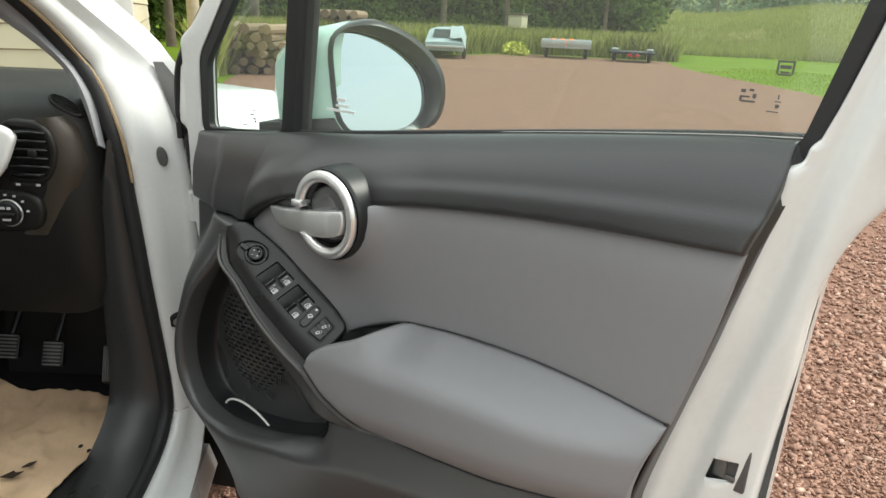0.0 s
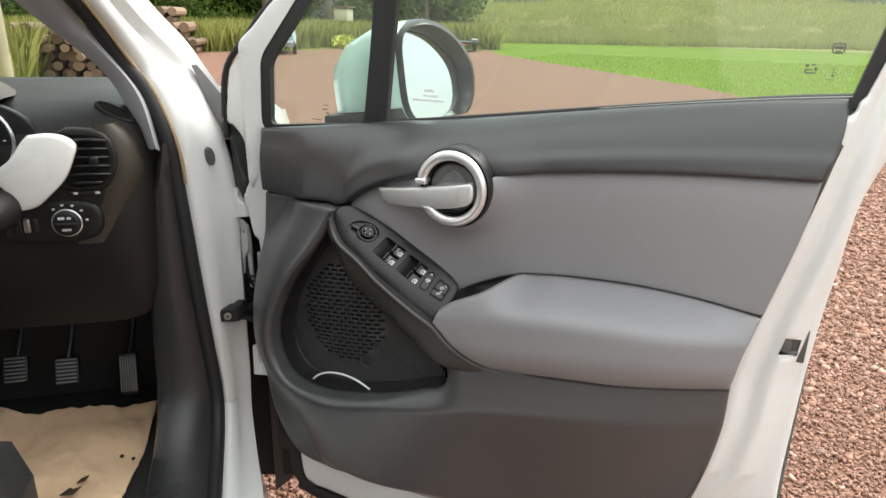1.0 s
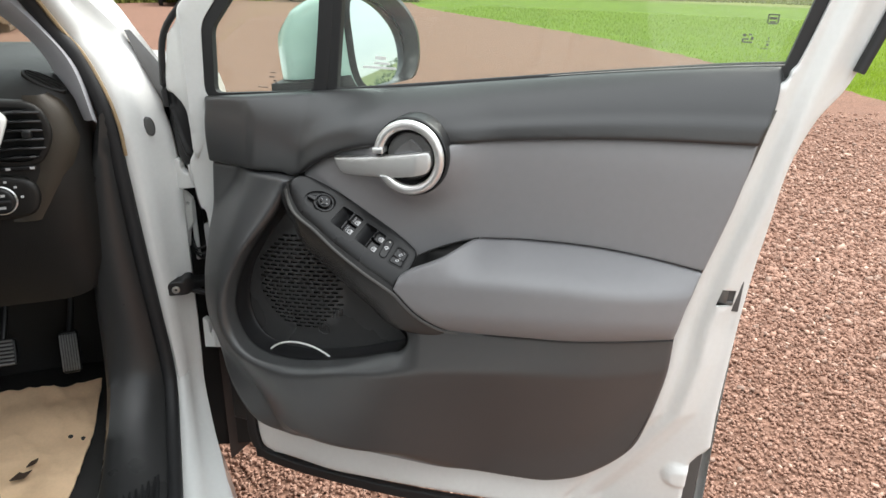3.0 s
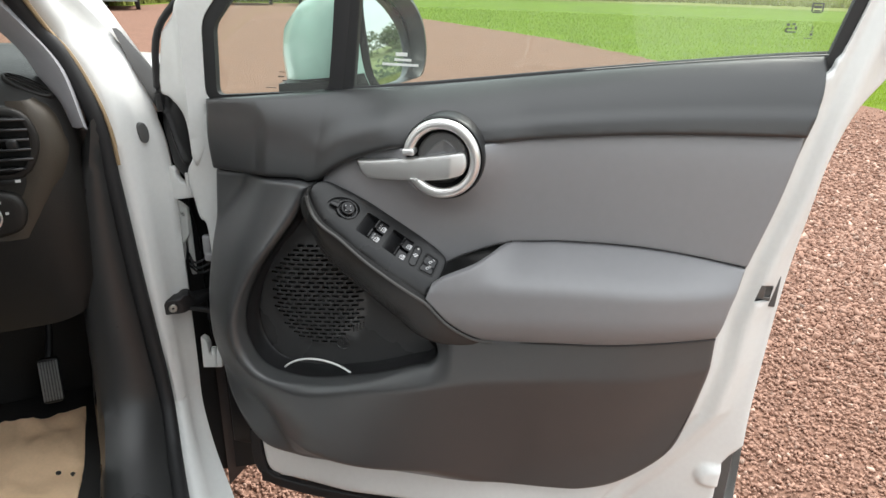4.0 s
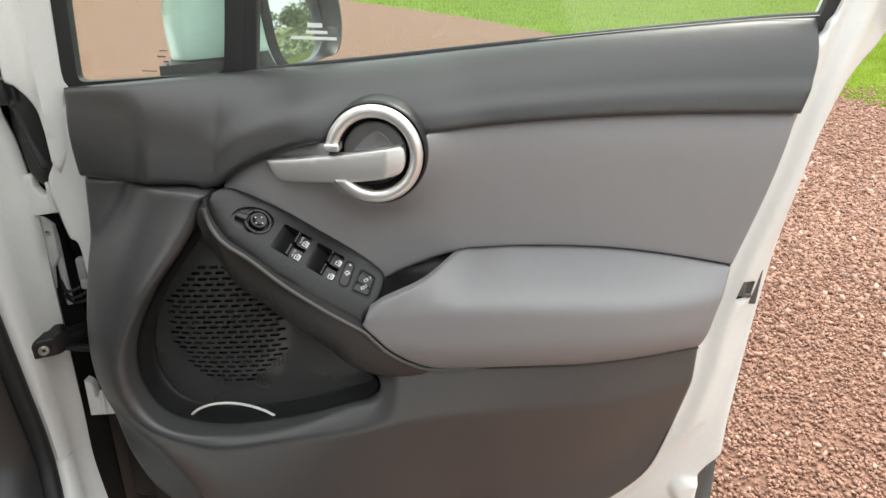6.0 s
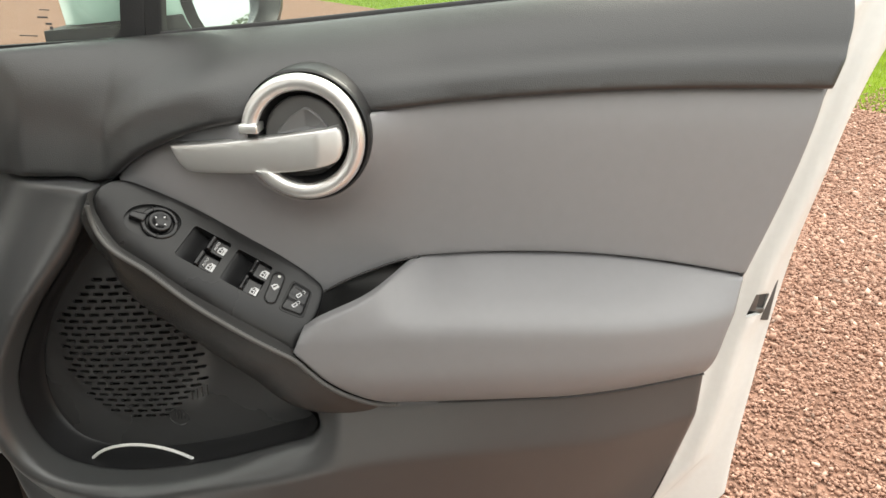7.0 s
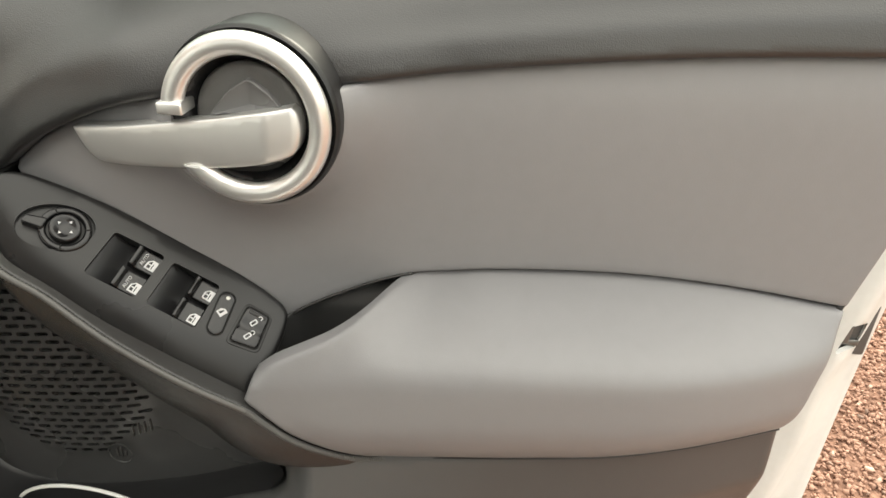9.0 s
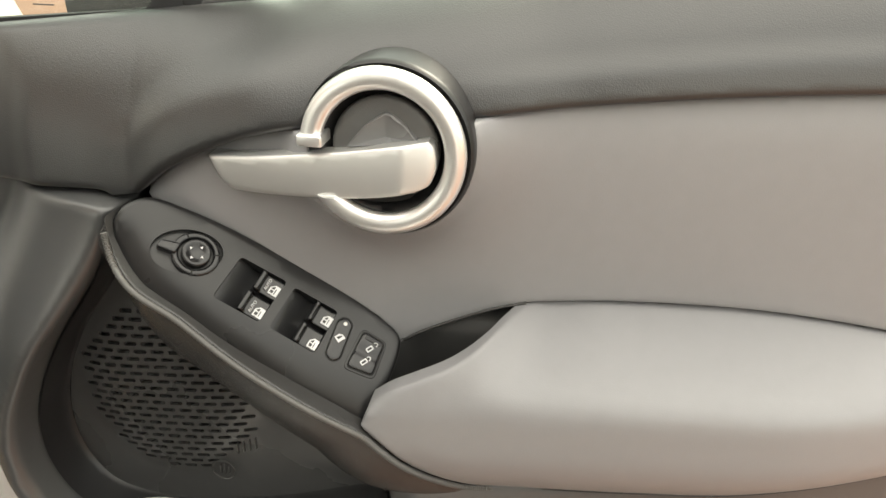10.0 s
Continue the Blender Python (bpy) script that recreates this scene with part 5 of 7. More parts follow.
part("pillar_shroud", loft([[(-0.062, 0.022, 1.128), (-0.050, 0.035, 1.122), (-0.055, 0.050, 1.126)], [(-0.040, 0.012, 1.065), (-0.012, 0.030, 1.055), (-0.010, 0.060, 1.062)], [(-0.012, 0.0, 0.998), (0.020, 0.012, 0.985), (0.025, 0.055, 0.985)]]), RUBBER, car, "black seal at the foot of the pillar")

# outside: fender, bonnet, screen, roof, flank
rows = []
for v, zc, ze, wid in ((0.02, 1.08, 1.00, 0.035), (0.20, 1.08, 1.035, 0.080), (0.42, 1.07, 1.035, 0.112), (0.64, 1.03, 0.995, 0.105), (0.84, 0.95, 0.90, 0.05), (1.00, 0.83, 0.78, -0.07), (1.08, 0.66, 0.62, -0.17), (1.09, 0.42, 0.42, -0.20)):
    half = 0.88 + wid
    row = []
    for f in np.linspace(-1, 1, 25):
        uu = -0.88 + half * math.copysign(abs(f) ** 0.8, f)
        crown = (1 - abs(f) ** 3.0)
        row.append((uu, v + 0.06 * (1 - f * f) * (v > 0.9), ze + (zc - ze) * crown - 0.05 * sstep(abs(f), 0.93, 1.0)))
    rows.append(row)
part("bonnet", loft(rows, cap=False, closed=False), PAINT, car, "white domed bonnet")
part("bonnet_gap", tube([(0.0 + 0.02 * math.sin(k * 1.5), 0.05 + 0.85 * k, np.interp(0.05 + 0.85 * k, [0.02, 0.2, 0.42, 0.64, 0.84, 1.0], [1.018, 1.022, 1.006, 0.970, 0.905, 0.80])) for k in np.linspace(0, 1, 14)], 0.0028, 6), VOID, car, "shut line beside the bonnet")
for side in (1, -1):
    rows = []
    for v, ze, wid in ((0.085, 0.97, 0.045), (0.20, 0.985, 0.085), (0.42, 0.985, 0.118), (0.64, 0.95, 0.110), (0.84, 0.87, 0.06), (1.0, 0.75, -0.05)):
        arch = 0.36 + 0.33 * math.sqrt(max(0, 1 - ((v - 0.52) / 0.36) ** 2)) if abs(v - 0.52) < 0.36 else 0.30
        uo = -0.88 + side * (0.88 + wid)
        rows.append([(uo - side * 0.01, v, ze + 0.012), (uo, v, ze - 0.02), (uo + side * 0.02, v, (ze + arch) / 2), (uo, v, arch), (uo - side * 0.05, v, arch + 0.01)])
    part("fender", loft(rows, cap=False, closed=False), PAINT, car, "white front fender")
    w = part("wheel", sweep([(-0.88 + side * 0.80 + 0.30 * 0, 0.52 + 0.27 * math.cos(k), 0.33 + 0.27 * math.sin(k)) for k in np.linspace(0, 2 * math.pi, 41)[:-1]], rounded([(-0.06, -0.09), (0.06, -0.09), (0.06, 0.09), (-0.06, 0.09)], 0.03), closed=True, up=(1, 0, 0)), TYRE, car, "black front tyre")
    part("rim", relief(ellipse(0, 0, 0.22, 0.22, n=40), lambda x, y: 0.02 - 0.03 * np.cos(5 * np.arctan2(y, x)) * np.clip(np.hypot(x, y) / 0.22, 0, 1), (Vector((-0.88 + side * 0.86, 0.52, 0.33)), Vector((0, 1, 0)), Vector((0, 0, 1)), Vector((side, 0, 0))), step=0.03, edge=0.01, skirt=0.05), STEEL, w)
# outer face of the windscreen pillar, and the rest of the cabin shell
OP = spline([(0.0, 0.12, 1.05), (-0.045, 0.098, 1.105), (-0.072, 0.085, 1.155), (-0.127, 0.010, 1.234), (-0.18, -0.22, 1.38), (-0.25, -0.62, 1.52), (-0.29, -0.9, 1.57)], 5)
OI = spline([(-0.055, 0.10, 1.06), (-0.075, 0.045, 1.125), (-0.100, 0.015, 1.165), (-0.146, -0.060, 1.236), (-0.20, -0.28, 1.385), (-0.27, -0.66, 1.515), (-0.31, -0.9, 1.565)], 5)
part("pillar_outer", loft([[tuple(Vector(a) + Vector((-0.01, 0, -0.03))), a, tuple(Vector(a).lerp(Vector(b), 0.5) + Vector((0.012, 0.006, 0.014))), b, tuple(Vector(b) + Vector((-0.02, -0.03, -0.03)))] for a, b in zip(OP, OI)], cap=False, closed=False), PAINT, car, "white outer windscreen pillar")
WS = [(x - 0.03, y + 0.05, z + 0.01) for x, y, z in OP]
OPL = [(-1.76 - x, y, z) for x, y, z in WS]
rows = [[tuple(Vector(a).lerp(Vector(b), f) + Vector((0, 0.10 * math.sin(math.pi * f), 0.02 * math.sin(math.pi * f)))) for f in np.linspace(0, 1, 13)] for a, b in zip(WS[:27], OPL[:27])]
ws = part("windscreen", loft(rows, cap=False, closed=False), SCREEN, car, "clear windscreen glass")
ws.visible_shadow = False
part("far_pillar", loft([[(-1.76 - x, y, z) for x, y, z in (a, tuple(Vector(a).lerp(Vector(b), 0.5) + Vector((0, 0, 0.012))), b)] for a, b in zip(OP, OI)], cap=False, closed=False), PAINT, car, "white far windscreen pillar")
rows = []
for v, z, w in ((-0.62, 1.515, 0.64), (-0.9, 1.565, 0.62), (-1.3, 1.59, 0.65), (-1.8, 1.60, 0.68), (-2.4, 1.56, 0.68), (-2.85, 1.42, 0.64)):
    rows.append([(-0.88 + w * f, v, z + 0.04 * (1 - f * f) - 0.05 * abs(f) ** 6) for f in np.linspace(-1, 1, 13)])
part("roof", loft(rows, cap=False, closed=False), PAINT, car, "white roof")
part("rear_quarter", loft([[(0.02, v, 0.35), (0.05, v, 0.60), (0.03, v, 0.90), (-0.03, v, 1.06), (-0.11, v, 1.30), (-0.17, v, 1.55)] for v in (-1.36, -1.9, -2.4, -2.8)], cap=False, closed=False), PAINT, car, "white rear flank")
part("far_flank", loft([[(-1.78, v, 0.30), (-1.81, v, 0.60), (-1.79, v, 0.90), (-1.73, v, 1.02)] for v in (0.05, -0.9, -1.9, -2.8)], cap=False, closed=False), PAINT, car, "white far flank")
part("tail", relief([(-1.75, 0.4), (-0.01, 0.4), (-0.2, 1.45), (-1.56, 1.45)], lambda x, y: 0 * x, (Vector((0, -2.85, 0)), Vector((1, 0, 0)), Vector((0, 0, 1)), Vector((0, -1, 0))), step=0.3, edge=0.05, skirt=0.1), PAINT, car, "white tailgate")
for side in (1, -1):
    w = part("wheel", sweep([(-0.88 + side * 0.80, -2.05 + 0.27 * math.cos(k), 0.33 + 0.27 * math.sin(k)) for k in np.linspace(0, 2 * math.pi, 41)[:-1]], rounded([(-0.06, -0.09), (0.06, -0.09), (0.06, 0.09), (-0.06, 0.09)], 0.03), closed=True, up=(1, 0, 0)), TYRE, car, "black rear tyre")
part("sill", loft([[(0.03 - k, v, 0.33), (0.045 - k, v, 0.28), (0.02 - k, v, 0.20), (-0.15, v, 0.20), (-0.15, v, 0.33)] for v, k in ((-1.36, 0), (-0.8, 0), (-0.3, 0.004), (-0.12, 0.026), (-0.05, 0.040), (0.02, 0.048))]), PAINT, car, "white sill")
part("fender_liner", loft([[(0.032, 0.03, z), (0.10 - 0.10 * sstep(z, 0.5, 0.9), 0.10, z), (0.08, 0.18, z), (-0.05, 0.20, z)] for z in (0.16, 0.30, 0.50, 0.75, 0.96)], cap=False, closed=False), BLACK, car, "black inner fender liner")

# cabin: floor, firewall, dash
part("cabin_floor", block(-1.66, -0.16, -2.6, 0.30, 0.26, 0.345, 0.01), CARPET, car, "black carpeted floor")
part("firewall", block(-1.66, -0.12, 0.26, 0.32, 0.30, 0.98, 0.02), CARPET, car, "black carpeted firewall")
PAPER_O = ring_of([(-0.222, 0.145), (-0.37, 0.150), (-0.50, 0.142), (-0.545, 0.150)], [(-0.545, 0.150), (-0.535, 0.09), (-0.53, 0.05), (-0.50, -0.03), (-0.47, -0.06), (-0.45, -0.25)], [(-0.45, -0.25), (-0.26, -0.26)], [(-0.26, -0.26), (-0.240, -0.18), (-0.228, -0.05), (-0.222, 0.145)])


def h_paper(x, y):
    return np.array([0.006 + 0.010 * noise.noise((a * 11, b * 9, 1.3)) - 0.012 * abs(noise.noise((a * 24 + 5 * b, b * 13, 2.0))) + 0.003 * noise.noise((a * 60, b * 50, 4.0)) for a, b in zip(x, y)]) + 0.012 * sstep(y, 0.10, 0.15) + 0.03 * sstep(-x, 0.48, 0.56)


paper = relief(PAPER_O, h_paper, (Vector((0, 0, 0.350)), Vector((1, 0, 0)), Vector((0, 1, 0)), Vector((0, 0, 1))), step=0.008, edge=0.001, skirt=0.002)
paper.transform(pose(-1.07, 0.64, 0, 0, 0, 38))
solo("floor_paper", paper, PAPER, "crumpled brown paper sheet covering the car floor", "paper mat")
leafm = mat("dead_leaf", (0.05, 0.03, 0.018), 0.8, vary=0.2, scale=60)
lf = relief(rounded([(-0.020, -0.004), (0.004, -0.012), (0.022, 0.0), (0.006, 0.004), (0.002, 0.014), (-0.010, 0.004)], 0.003), lambda x, y: 0.003 + 0.15 * np.abs(x), (Vector((-0.335, -0.150, 0.361)), Vector((0.9, 0.4, 0)), Vector((-0.4, 0.9, 0)), Vector((0, 0, 1))), step=0.004, edge=0.0005, skirt=0.0005)
lf.transform(pose(-1.07, 0.64, 0, 0, 0, 38))
solo("dead_leaf", lf, leafm, "dry dark brown leaf lying on brown paper", "leaf")
lf = relief(rounded([(-0.014, -0.003), (0.004, -0.008), (0.016, 0.0), (0.002, 0.006)], 0.003), lambda x, y: 0.003 + 0.1 * np.abs(x), (Vector((-0.322, -0.118, 0.361)), Vector((0.7, 0.7, 0)), Vector((-0.7, 0.7, 0)), Vector((0, 0, 1))), step=0.004, edge=0.0005, skirt=0.0005)
lf.transform(pose(-1.07, 0.64, 0, 0, 0, 38))
solo("dead_leaf", lf, leafm, "small dry brown leaf lying on brown paper", "leaf")

# dashboard: top, rounded end, lower cover
sec = [(-0.03, 1.070), (0.10, 1.095), (0.22, 1.090), (0.30, 1.06), (0.30, 0.90), (0.10, 0.72), (-0.03, 0.668), (-0.065, 0.668), (-0.085, 0.72), (-0.100, 0.82), (-0.105, 0.92), (-0.098, 1.00), (-0.075, 1.045)]
rows = []
for u, k in ((-1.55, 1.0), (-0.9, 1.0), (-0.42, 1.0), (-0.24, 1.0), (-0.215, 0.998), (-0.195, 0.985), (-0.178, 0.962), (-0.164, 0.925), (-0.150, 0.87), (-0.138, 0.78), (-0.130, 0.62)):
    c = (0.06, 0.90)
    rows.append([(u, c[0] + (v - c[0]) * k, c[1] + (z - c[1]) * k) for v, z in sec])
part("dashboard", loft(rows), DASH, car, "dark grained dashboard")
# rounded dash end, tinted brown for light bounced up from below
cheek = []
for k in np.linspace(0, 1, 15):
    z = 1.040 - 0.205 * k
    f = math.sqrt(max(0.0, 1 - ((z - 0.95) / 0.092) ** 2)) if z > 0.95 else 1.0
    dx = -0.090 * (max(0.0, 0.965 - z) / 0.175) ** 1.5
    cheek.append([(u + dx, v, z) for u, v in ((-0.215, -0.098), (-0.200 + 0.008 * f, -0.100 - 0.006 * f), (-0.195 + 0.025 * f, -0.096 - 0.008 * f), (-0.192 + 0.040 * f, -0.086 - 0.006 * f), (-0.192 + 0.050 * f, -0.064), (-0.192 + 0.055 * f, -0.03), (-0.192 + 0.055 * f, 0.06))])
part("dash_end_panel", loft(cheek, cap=False, closed=False), DASH_BOUNCE, car, "grained dash end panel, warm bounced light in its brown")
VF = (Vector((0, -0.104, 0)), Vector((1, 0, 0)), Vector((0, 0, 1)), Vector((0, -1, 0)))
vent_o = rounded([(-0.266, 1.027), (-0.200, 1.022), (-0.188, 0.980), (-0.210, 0.936), (-0.270, 0.938)], 0.020)
vent = part("side_vent", relief(grow(vent_o, 0.010), lambda x, y: 0.006 + 0 * x, VF, step=0.01, edge=0.005, skirt=0.012, holes=(vent_o,), hole_skirt=0.02), DASH, car, "black side air vent")
part("vent_back", relief(vent_o, lambda x, y: 0.001 + 0 * x, VF, step=0.05, edge=0.001, skirt=0.002), VOID, vent)
for k in range(6):
    z = 0.944 + k * 0.0142
    part("vane", sweep(spline([(-0.256, -0.106, z - 0.001), (-0.236, -0.113, z + 0.002), (-0.215, -0.114, z + 0.002), (-0.196 - 0.016 * (k == 0), -0.108, z)], 4), rounded([(-0.009, -0.0030), (0.009, -0.0015), (0.009, 0.0025), (-0.009, 0.0030)], 0.0015, 2)), VANE, vent)
part("vent_tab", block(-0.222, -0.208, -0.124, -0.112, 0.976, 0.990, 0.003), PANEL, vent, "grey vent tab")
fas = ring_of([(-0.392, 0.964), (-0.364, 0.972), (-0.336, 0.990), (-0.315, 1.018), (-0.305, 1.028)], [(-0.305, 1.028), (-0.280, 1.030), (-0.256, 1.026), (-0.238, 1.012), (-0.242, 0.992), (-0.260, 0.955), (-0.290, 0.925), (-0.310, 0.910), (-0.343, 0.903)], [(-0.343, 0.903), (-0.346, 0.930), (-0.363, 0.953), (-0.392, 0.964)])
part("dash_fascia", relief(fas, lambda x, y: 0.037 - 1.6 * ((x + 0.30) ** 2 + (y - 0.96) ** 2), VF, step=0.006, edge=0.005, skirt=0.007), FASCIA, car, "gloss white fascia panel")
pod = ring_of([(-0.355, 0.905), (-0.30, 0.915), (-0.235, 0.912), (-0.215, 0.885), (-0.230, 0.850), (-0.29, 0.842), (-0.36, 0.846), (-0.366, 0.875), (-0.355, 0.905)])
pod_ob = part("light_switch_pod", relief(pod, lambda x, y: 0.012 + 0 * x, VF, step=0.01, edge=0.008, skirt=0.012), DASH, car, "black lighting switch pod")
part("light_knob", relief(ellipse(-0.270, 0.879, 0.0215, 0.0215, n=36), lambda x, y: 0.026 + 0 * x, VF, step=0.006, edge=0.004, skirt=0.015), BLACK, pod_ob, "black headlamp knob")
part("knob_rim", tube([(-0.270 + 0.0225 * math.cos(k), -0.122, 0.879 + 0.0225 * math.sin(k)) for k in np.linspace(0, 2 * math.pi, 33)[:-1]], 0.0018, 6, closed=True), SATIN, pod_ob, "chrome knob rim")
part("knob_bar", block(-0.286, -0.254, -0.137, -0.128, 0.8775, 0.8815, 0.001), BLACK, pod_ob)
for du, dz, w in ((-0.006, 0.010, 0.010), (0.006, 0.010, 0.006), (0.0, -0.010, 0.014)):
    part("knob_mark", block(-0.270 + du - w / 2, -0.270 + du + w / 2, -0.1315, -0.1300, 0.879 + dz - 0.002, 0.879 + dz + 0.002, 0), WHITE_MARK, pod_ob, smooth=False)
for ang in (40, 70, 100, 130, 5):
    c, s = math.cos(radians(ang)), math.sin(radians(ang))
    part("dial_mark", block(-0.270 + 0.030 * c - 0.002, -0.270 + 0.030 * c + 0.002, -0.1185, -0.1155, 0.879 + 0.030 * s - 0.0016, 0.879 + 0.030 * s + 0.0016, 0), WHITE_MARK, pod_ob, smooth=False)
for k in range(3):
    part("thumbwheel", block(-0.350 + k * 0.013, -0.340 + k * 0.013, -0.122, -0.112, 0.864, 0.888, 0.002), BLACK if k != 1 else STEEL, pod_ob)
part("vent_slider", block(-0.262, -0.214, -0.1120, -0.100, 0.924, 0.930, 0.001), BLACK, car, "vent slider")
for u in (-0.256, -0.222):
    part("slider_mark", block(u, u + 0.007, -0.1130, -0.1118, 0.925, 0.929, 0), WHITE_MARK, car, smooth=False)
# slotted demister on the dash top
DMID, DLONG = Vector((-0.188, -0.050, 1.0545)), Vector((0.058, -0.018, -0.030)).normalized()
DNOR = Vector((0.30, -0.55, 0.78))
DNOR = (DNOR - DLONG * DNOR.dot(DLONG)).normalized()
DFRAME = (DMID, DLONG, DNOR.cross(DLONG), DNOR)
dem = part("demister_vent", relief(ellipse(0, 0, 0.036, 0.0145, n=36), lambda x, y: 0.003 + 0 * x, DFRAME, step=0.006, edge=0.003, skirt=0.02, holes=(ellipse(0, 0, 0.031, 0.0105, n=32),), hole_skirt=0.006), DASH, car, "black slotted demister vent")
part("demister_floor", relief(ellipse(0, 0, 0.032, 0.0115, n=32), lambda x, y: -0.002 + 0 * x, DFRAME, step=0.05, edge=0.001, skirt=0.002), VOID, dem)
for k in (-0.0052, 0.0, 0.0052):
    ln = 0.030 * math.sqrt(1 - (k / 0.0105) ** 2)
    part("demister_rib", tube([tuple(DMID + DLONG * a + DFRAME[2] * (k + 0.0015 * math.cos(a * 50)) + DNOR * 0.0022) for a in np.linspace(-ln, ln, 9)], 0.0011, 6), DASH, dem)
# instrument hood and dials
hood = [[(-0.515 - hw * math.cos(k), v, zc + hh * math.sin(k)) for k in np.linspace(0.30, math.pi - 0.30, 19)] for v, hw, zc, hh in ((-0.150, 0.150, 1.050, 0.046), (-0.158, 0.158, 1.052, 0.056), (-0.145, 0.166, 1.054, 0.066), (-0.06, 0.172, 1.055, 0.082), (0.03, 0.168, 1.055, 0.072), (0.10, 0.150, 1.055, 0.045))]
part("instrument_hood", loft(hood, cap=False, closed=False), DASH_SIDE, car, "grey-beige instrument hood")
part("instrument_backing", relief(ellipse(-0.45, 1.015, 0.150, 0.074, n=40), lambda x, y: 0 * x, (Vector((0, -0.086, 0)), Vector((1, 0, 0)), Vector((0, 0, 1)), Vector((0, -1, 0))), step=0.05, edge=0.004, skirt=0.01), BLACK, car, "black instrument surround")
for uc in (-0.395, -0.525):
    dial = part("dial", relief(ellipse(uc, 1.015, 0.058, 0.058, n=40), lambda x, y: 0.004 + 0 * x, (Vector((0, -0.090, 0)), Vector((1, 0, 0)), Vector((0, 0, 1)), Vector((0, -1, 0))), step=0.02, edge=0.004, skirt=0.01), BLACK, car, "black instrument dial")
    part("dial_rim", tube([(uc + 0.060 * math.cos(k), -0.098, 1.015 + 0.060 * math.sin(k)) for k in np.linspace(0, 2 * math.pi, 41)[:-1]], 0.003, 6, closed=True), SATIN, dial, "satin dial rim")
    for q in range(7):
        a = radians(-40 + 40 * q)
        part("dial_mark", block(uc + 0.046 * math.cos(a) - 0.002, uc + 0.046 * math.cos(a) + 0.002, -0.096, -0.0945, 1.015 + 0.046 * math.sin(a) - 0.001, 1.015 + 0.046 * math.sin(a) + 0.001, 0), WHITE_MARK, dial, smooth=False)
part("column_shroud", loft([[(-0.46 + 0.085 * math.cos(k) * s, v, 0.955 + 0.060 * math.sin(k) * s) for k in np.linspace(0, 2 * math.pi, 21)[:-1]] for v, s in ((-0.10, 1.05), (-0.20, 1.0), (-0.27, 0.85))]), DASH, car, "black steering column shroud")
part("column_stalk", loft([[(u, -0.24 + 0.012 * math.cos(k) * s, 1.006 + 0.012 * math.sin(k) * s) for k in np.linspace(0, 2 * math.pi, 13)[:-1]] for u, s in ((-0.42, 0.7), (-0.36, 0.75), (-0.345, 1.15), (-0.322, 1.15), (-0.318, 0.8))]), BLACK, car, "black column stalk")
ign = part("ignition_lock", loft([[(-0.362 + 0.030 * s * math.cos(k), v, 0.912 + 0.030 * s * math.sin(k)) for k in np.linspace(0, 2 * math.pi, 25)[:-1]] for v, s in ((-0.12, 1.1), (-0.205, 1.0), (-0.214, 0.8), (-0.208, 0.55))]), DASH, car, "black ignition lock")
part("lock_face", relief(ellipse(-0.362, 0.912, 0.016, 0.016, n=24), lambda x, y: 0 * x, (Vector((0, -0.211, 0)), Vector((1, 0, 0)), Vector((0, 0, 1)), Vector((0, -1, 0))), step=0.02, edge=0.002, skirt=0.003), STEEL, ign)
keys = join(block(-0.380, -0.355, -0.262, -0.212, 0.908, 0.916, 0.002), tube([(-0.372, -0.255, 0.905), (-0.376, -0.256, 0.88), (-0.380, -0.256, 0.850)], 0.002, 6))
keys.transform(pose(-1.07, 0.64, 0, 0, 0, 38))
solo("car_key", keys, STEEL, "steel key hanging from the ignition lock", "key")
tg = relief(rounded([(-0.405, 0.848), (-0.364, 0.848), (-0.357, 0.838), (-0.355, 0.800), (-0.378, 0.770), (-0.405, 0.782)], 0.004), lambda x, y: 0.001 + 0 * x, (Vector((0, -0.256, 0)), Vector((1, 0, 0)), Vector((0, 0, 1)), Vector((0, -1, 0))), step=0.02, edge=0.0005, skirt=0.001)
tg.transform(pose(-1.07, 0.64, 0, 0, 0, 38))
solo("key_tag", tg, RED_TAG, "pinkish red card tag hanging from the car key", "key tag")

# pedals
def pedal(uc, v, z, w, h, lean, name, label):
    m = pose(uc, v, z, lean, 0, 0)
    root = part(name, relief(rounded([(-w / 2, -h / 2), (w / 2, -h / 2), (w / 2, h / 2), (-w / 2, h / 2)], 0.008), lambda x, y: 0.006 + 0 * x, (m @ Vector((0, 0, 0)), m.to_3x3() @ Vector((1, 0, 0)), m.to_3x3() @ Vector((0, 0, 1)), m.to_3x3() @ Vector((0, -1, 0))), step=0.01, edge=0.003, skirt=0.010), BLACK, car, label)
    n = 7
    for k in range(n):
        if h > 0.08:
            x = -w / 2 + w * (k + 0.5) / n
            bm = block(x - 0.0018, x + 0.0018, -0.0095, -0.005, -h / 2 + 0.006, h / 2 - 0.006, 0.0008, 1)
        else:
            zz = -h / 2 + h * (k + 0.5) / n
            bm = block(-w / 2 + 0.004, w / 2 - 0.004, -0.0095, -0.005, zz - 0.0020, zz + 0.0020, 0.0008, 1)
        bm.transform(m)
        part("tread_rib", bm, PEDAL, root)
    part("pedal_arm", tube(spline([(uc, v + 0.012, z + h * 0.3), (uc + 0.01, v + 0.06, z + 0.10), (uc + 0.012, v + 0.10, z + 0.24)], 4), 0.007, 8), BLACK, root)


pedal(-0.486, 0.12, 0.492, 0.048, 0.056, -25, "clutch_pedal", "ribbed rubber clutch pedal")
pedal(-0.389, 0.12, 0.478, 0.048, 0.056, -25, "brake_pedal", "ribbed rubber brake pedal")
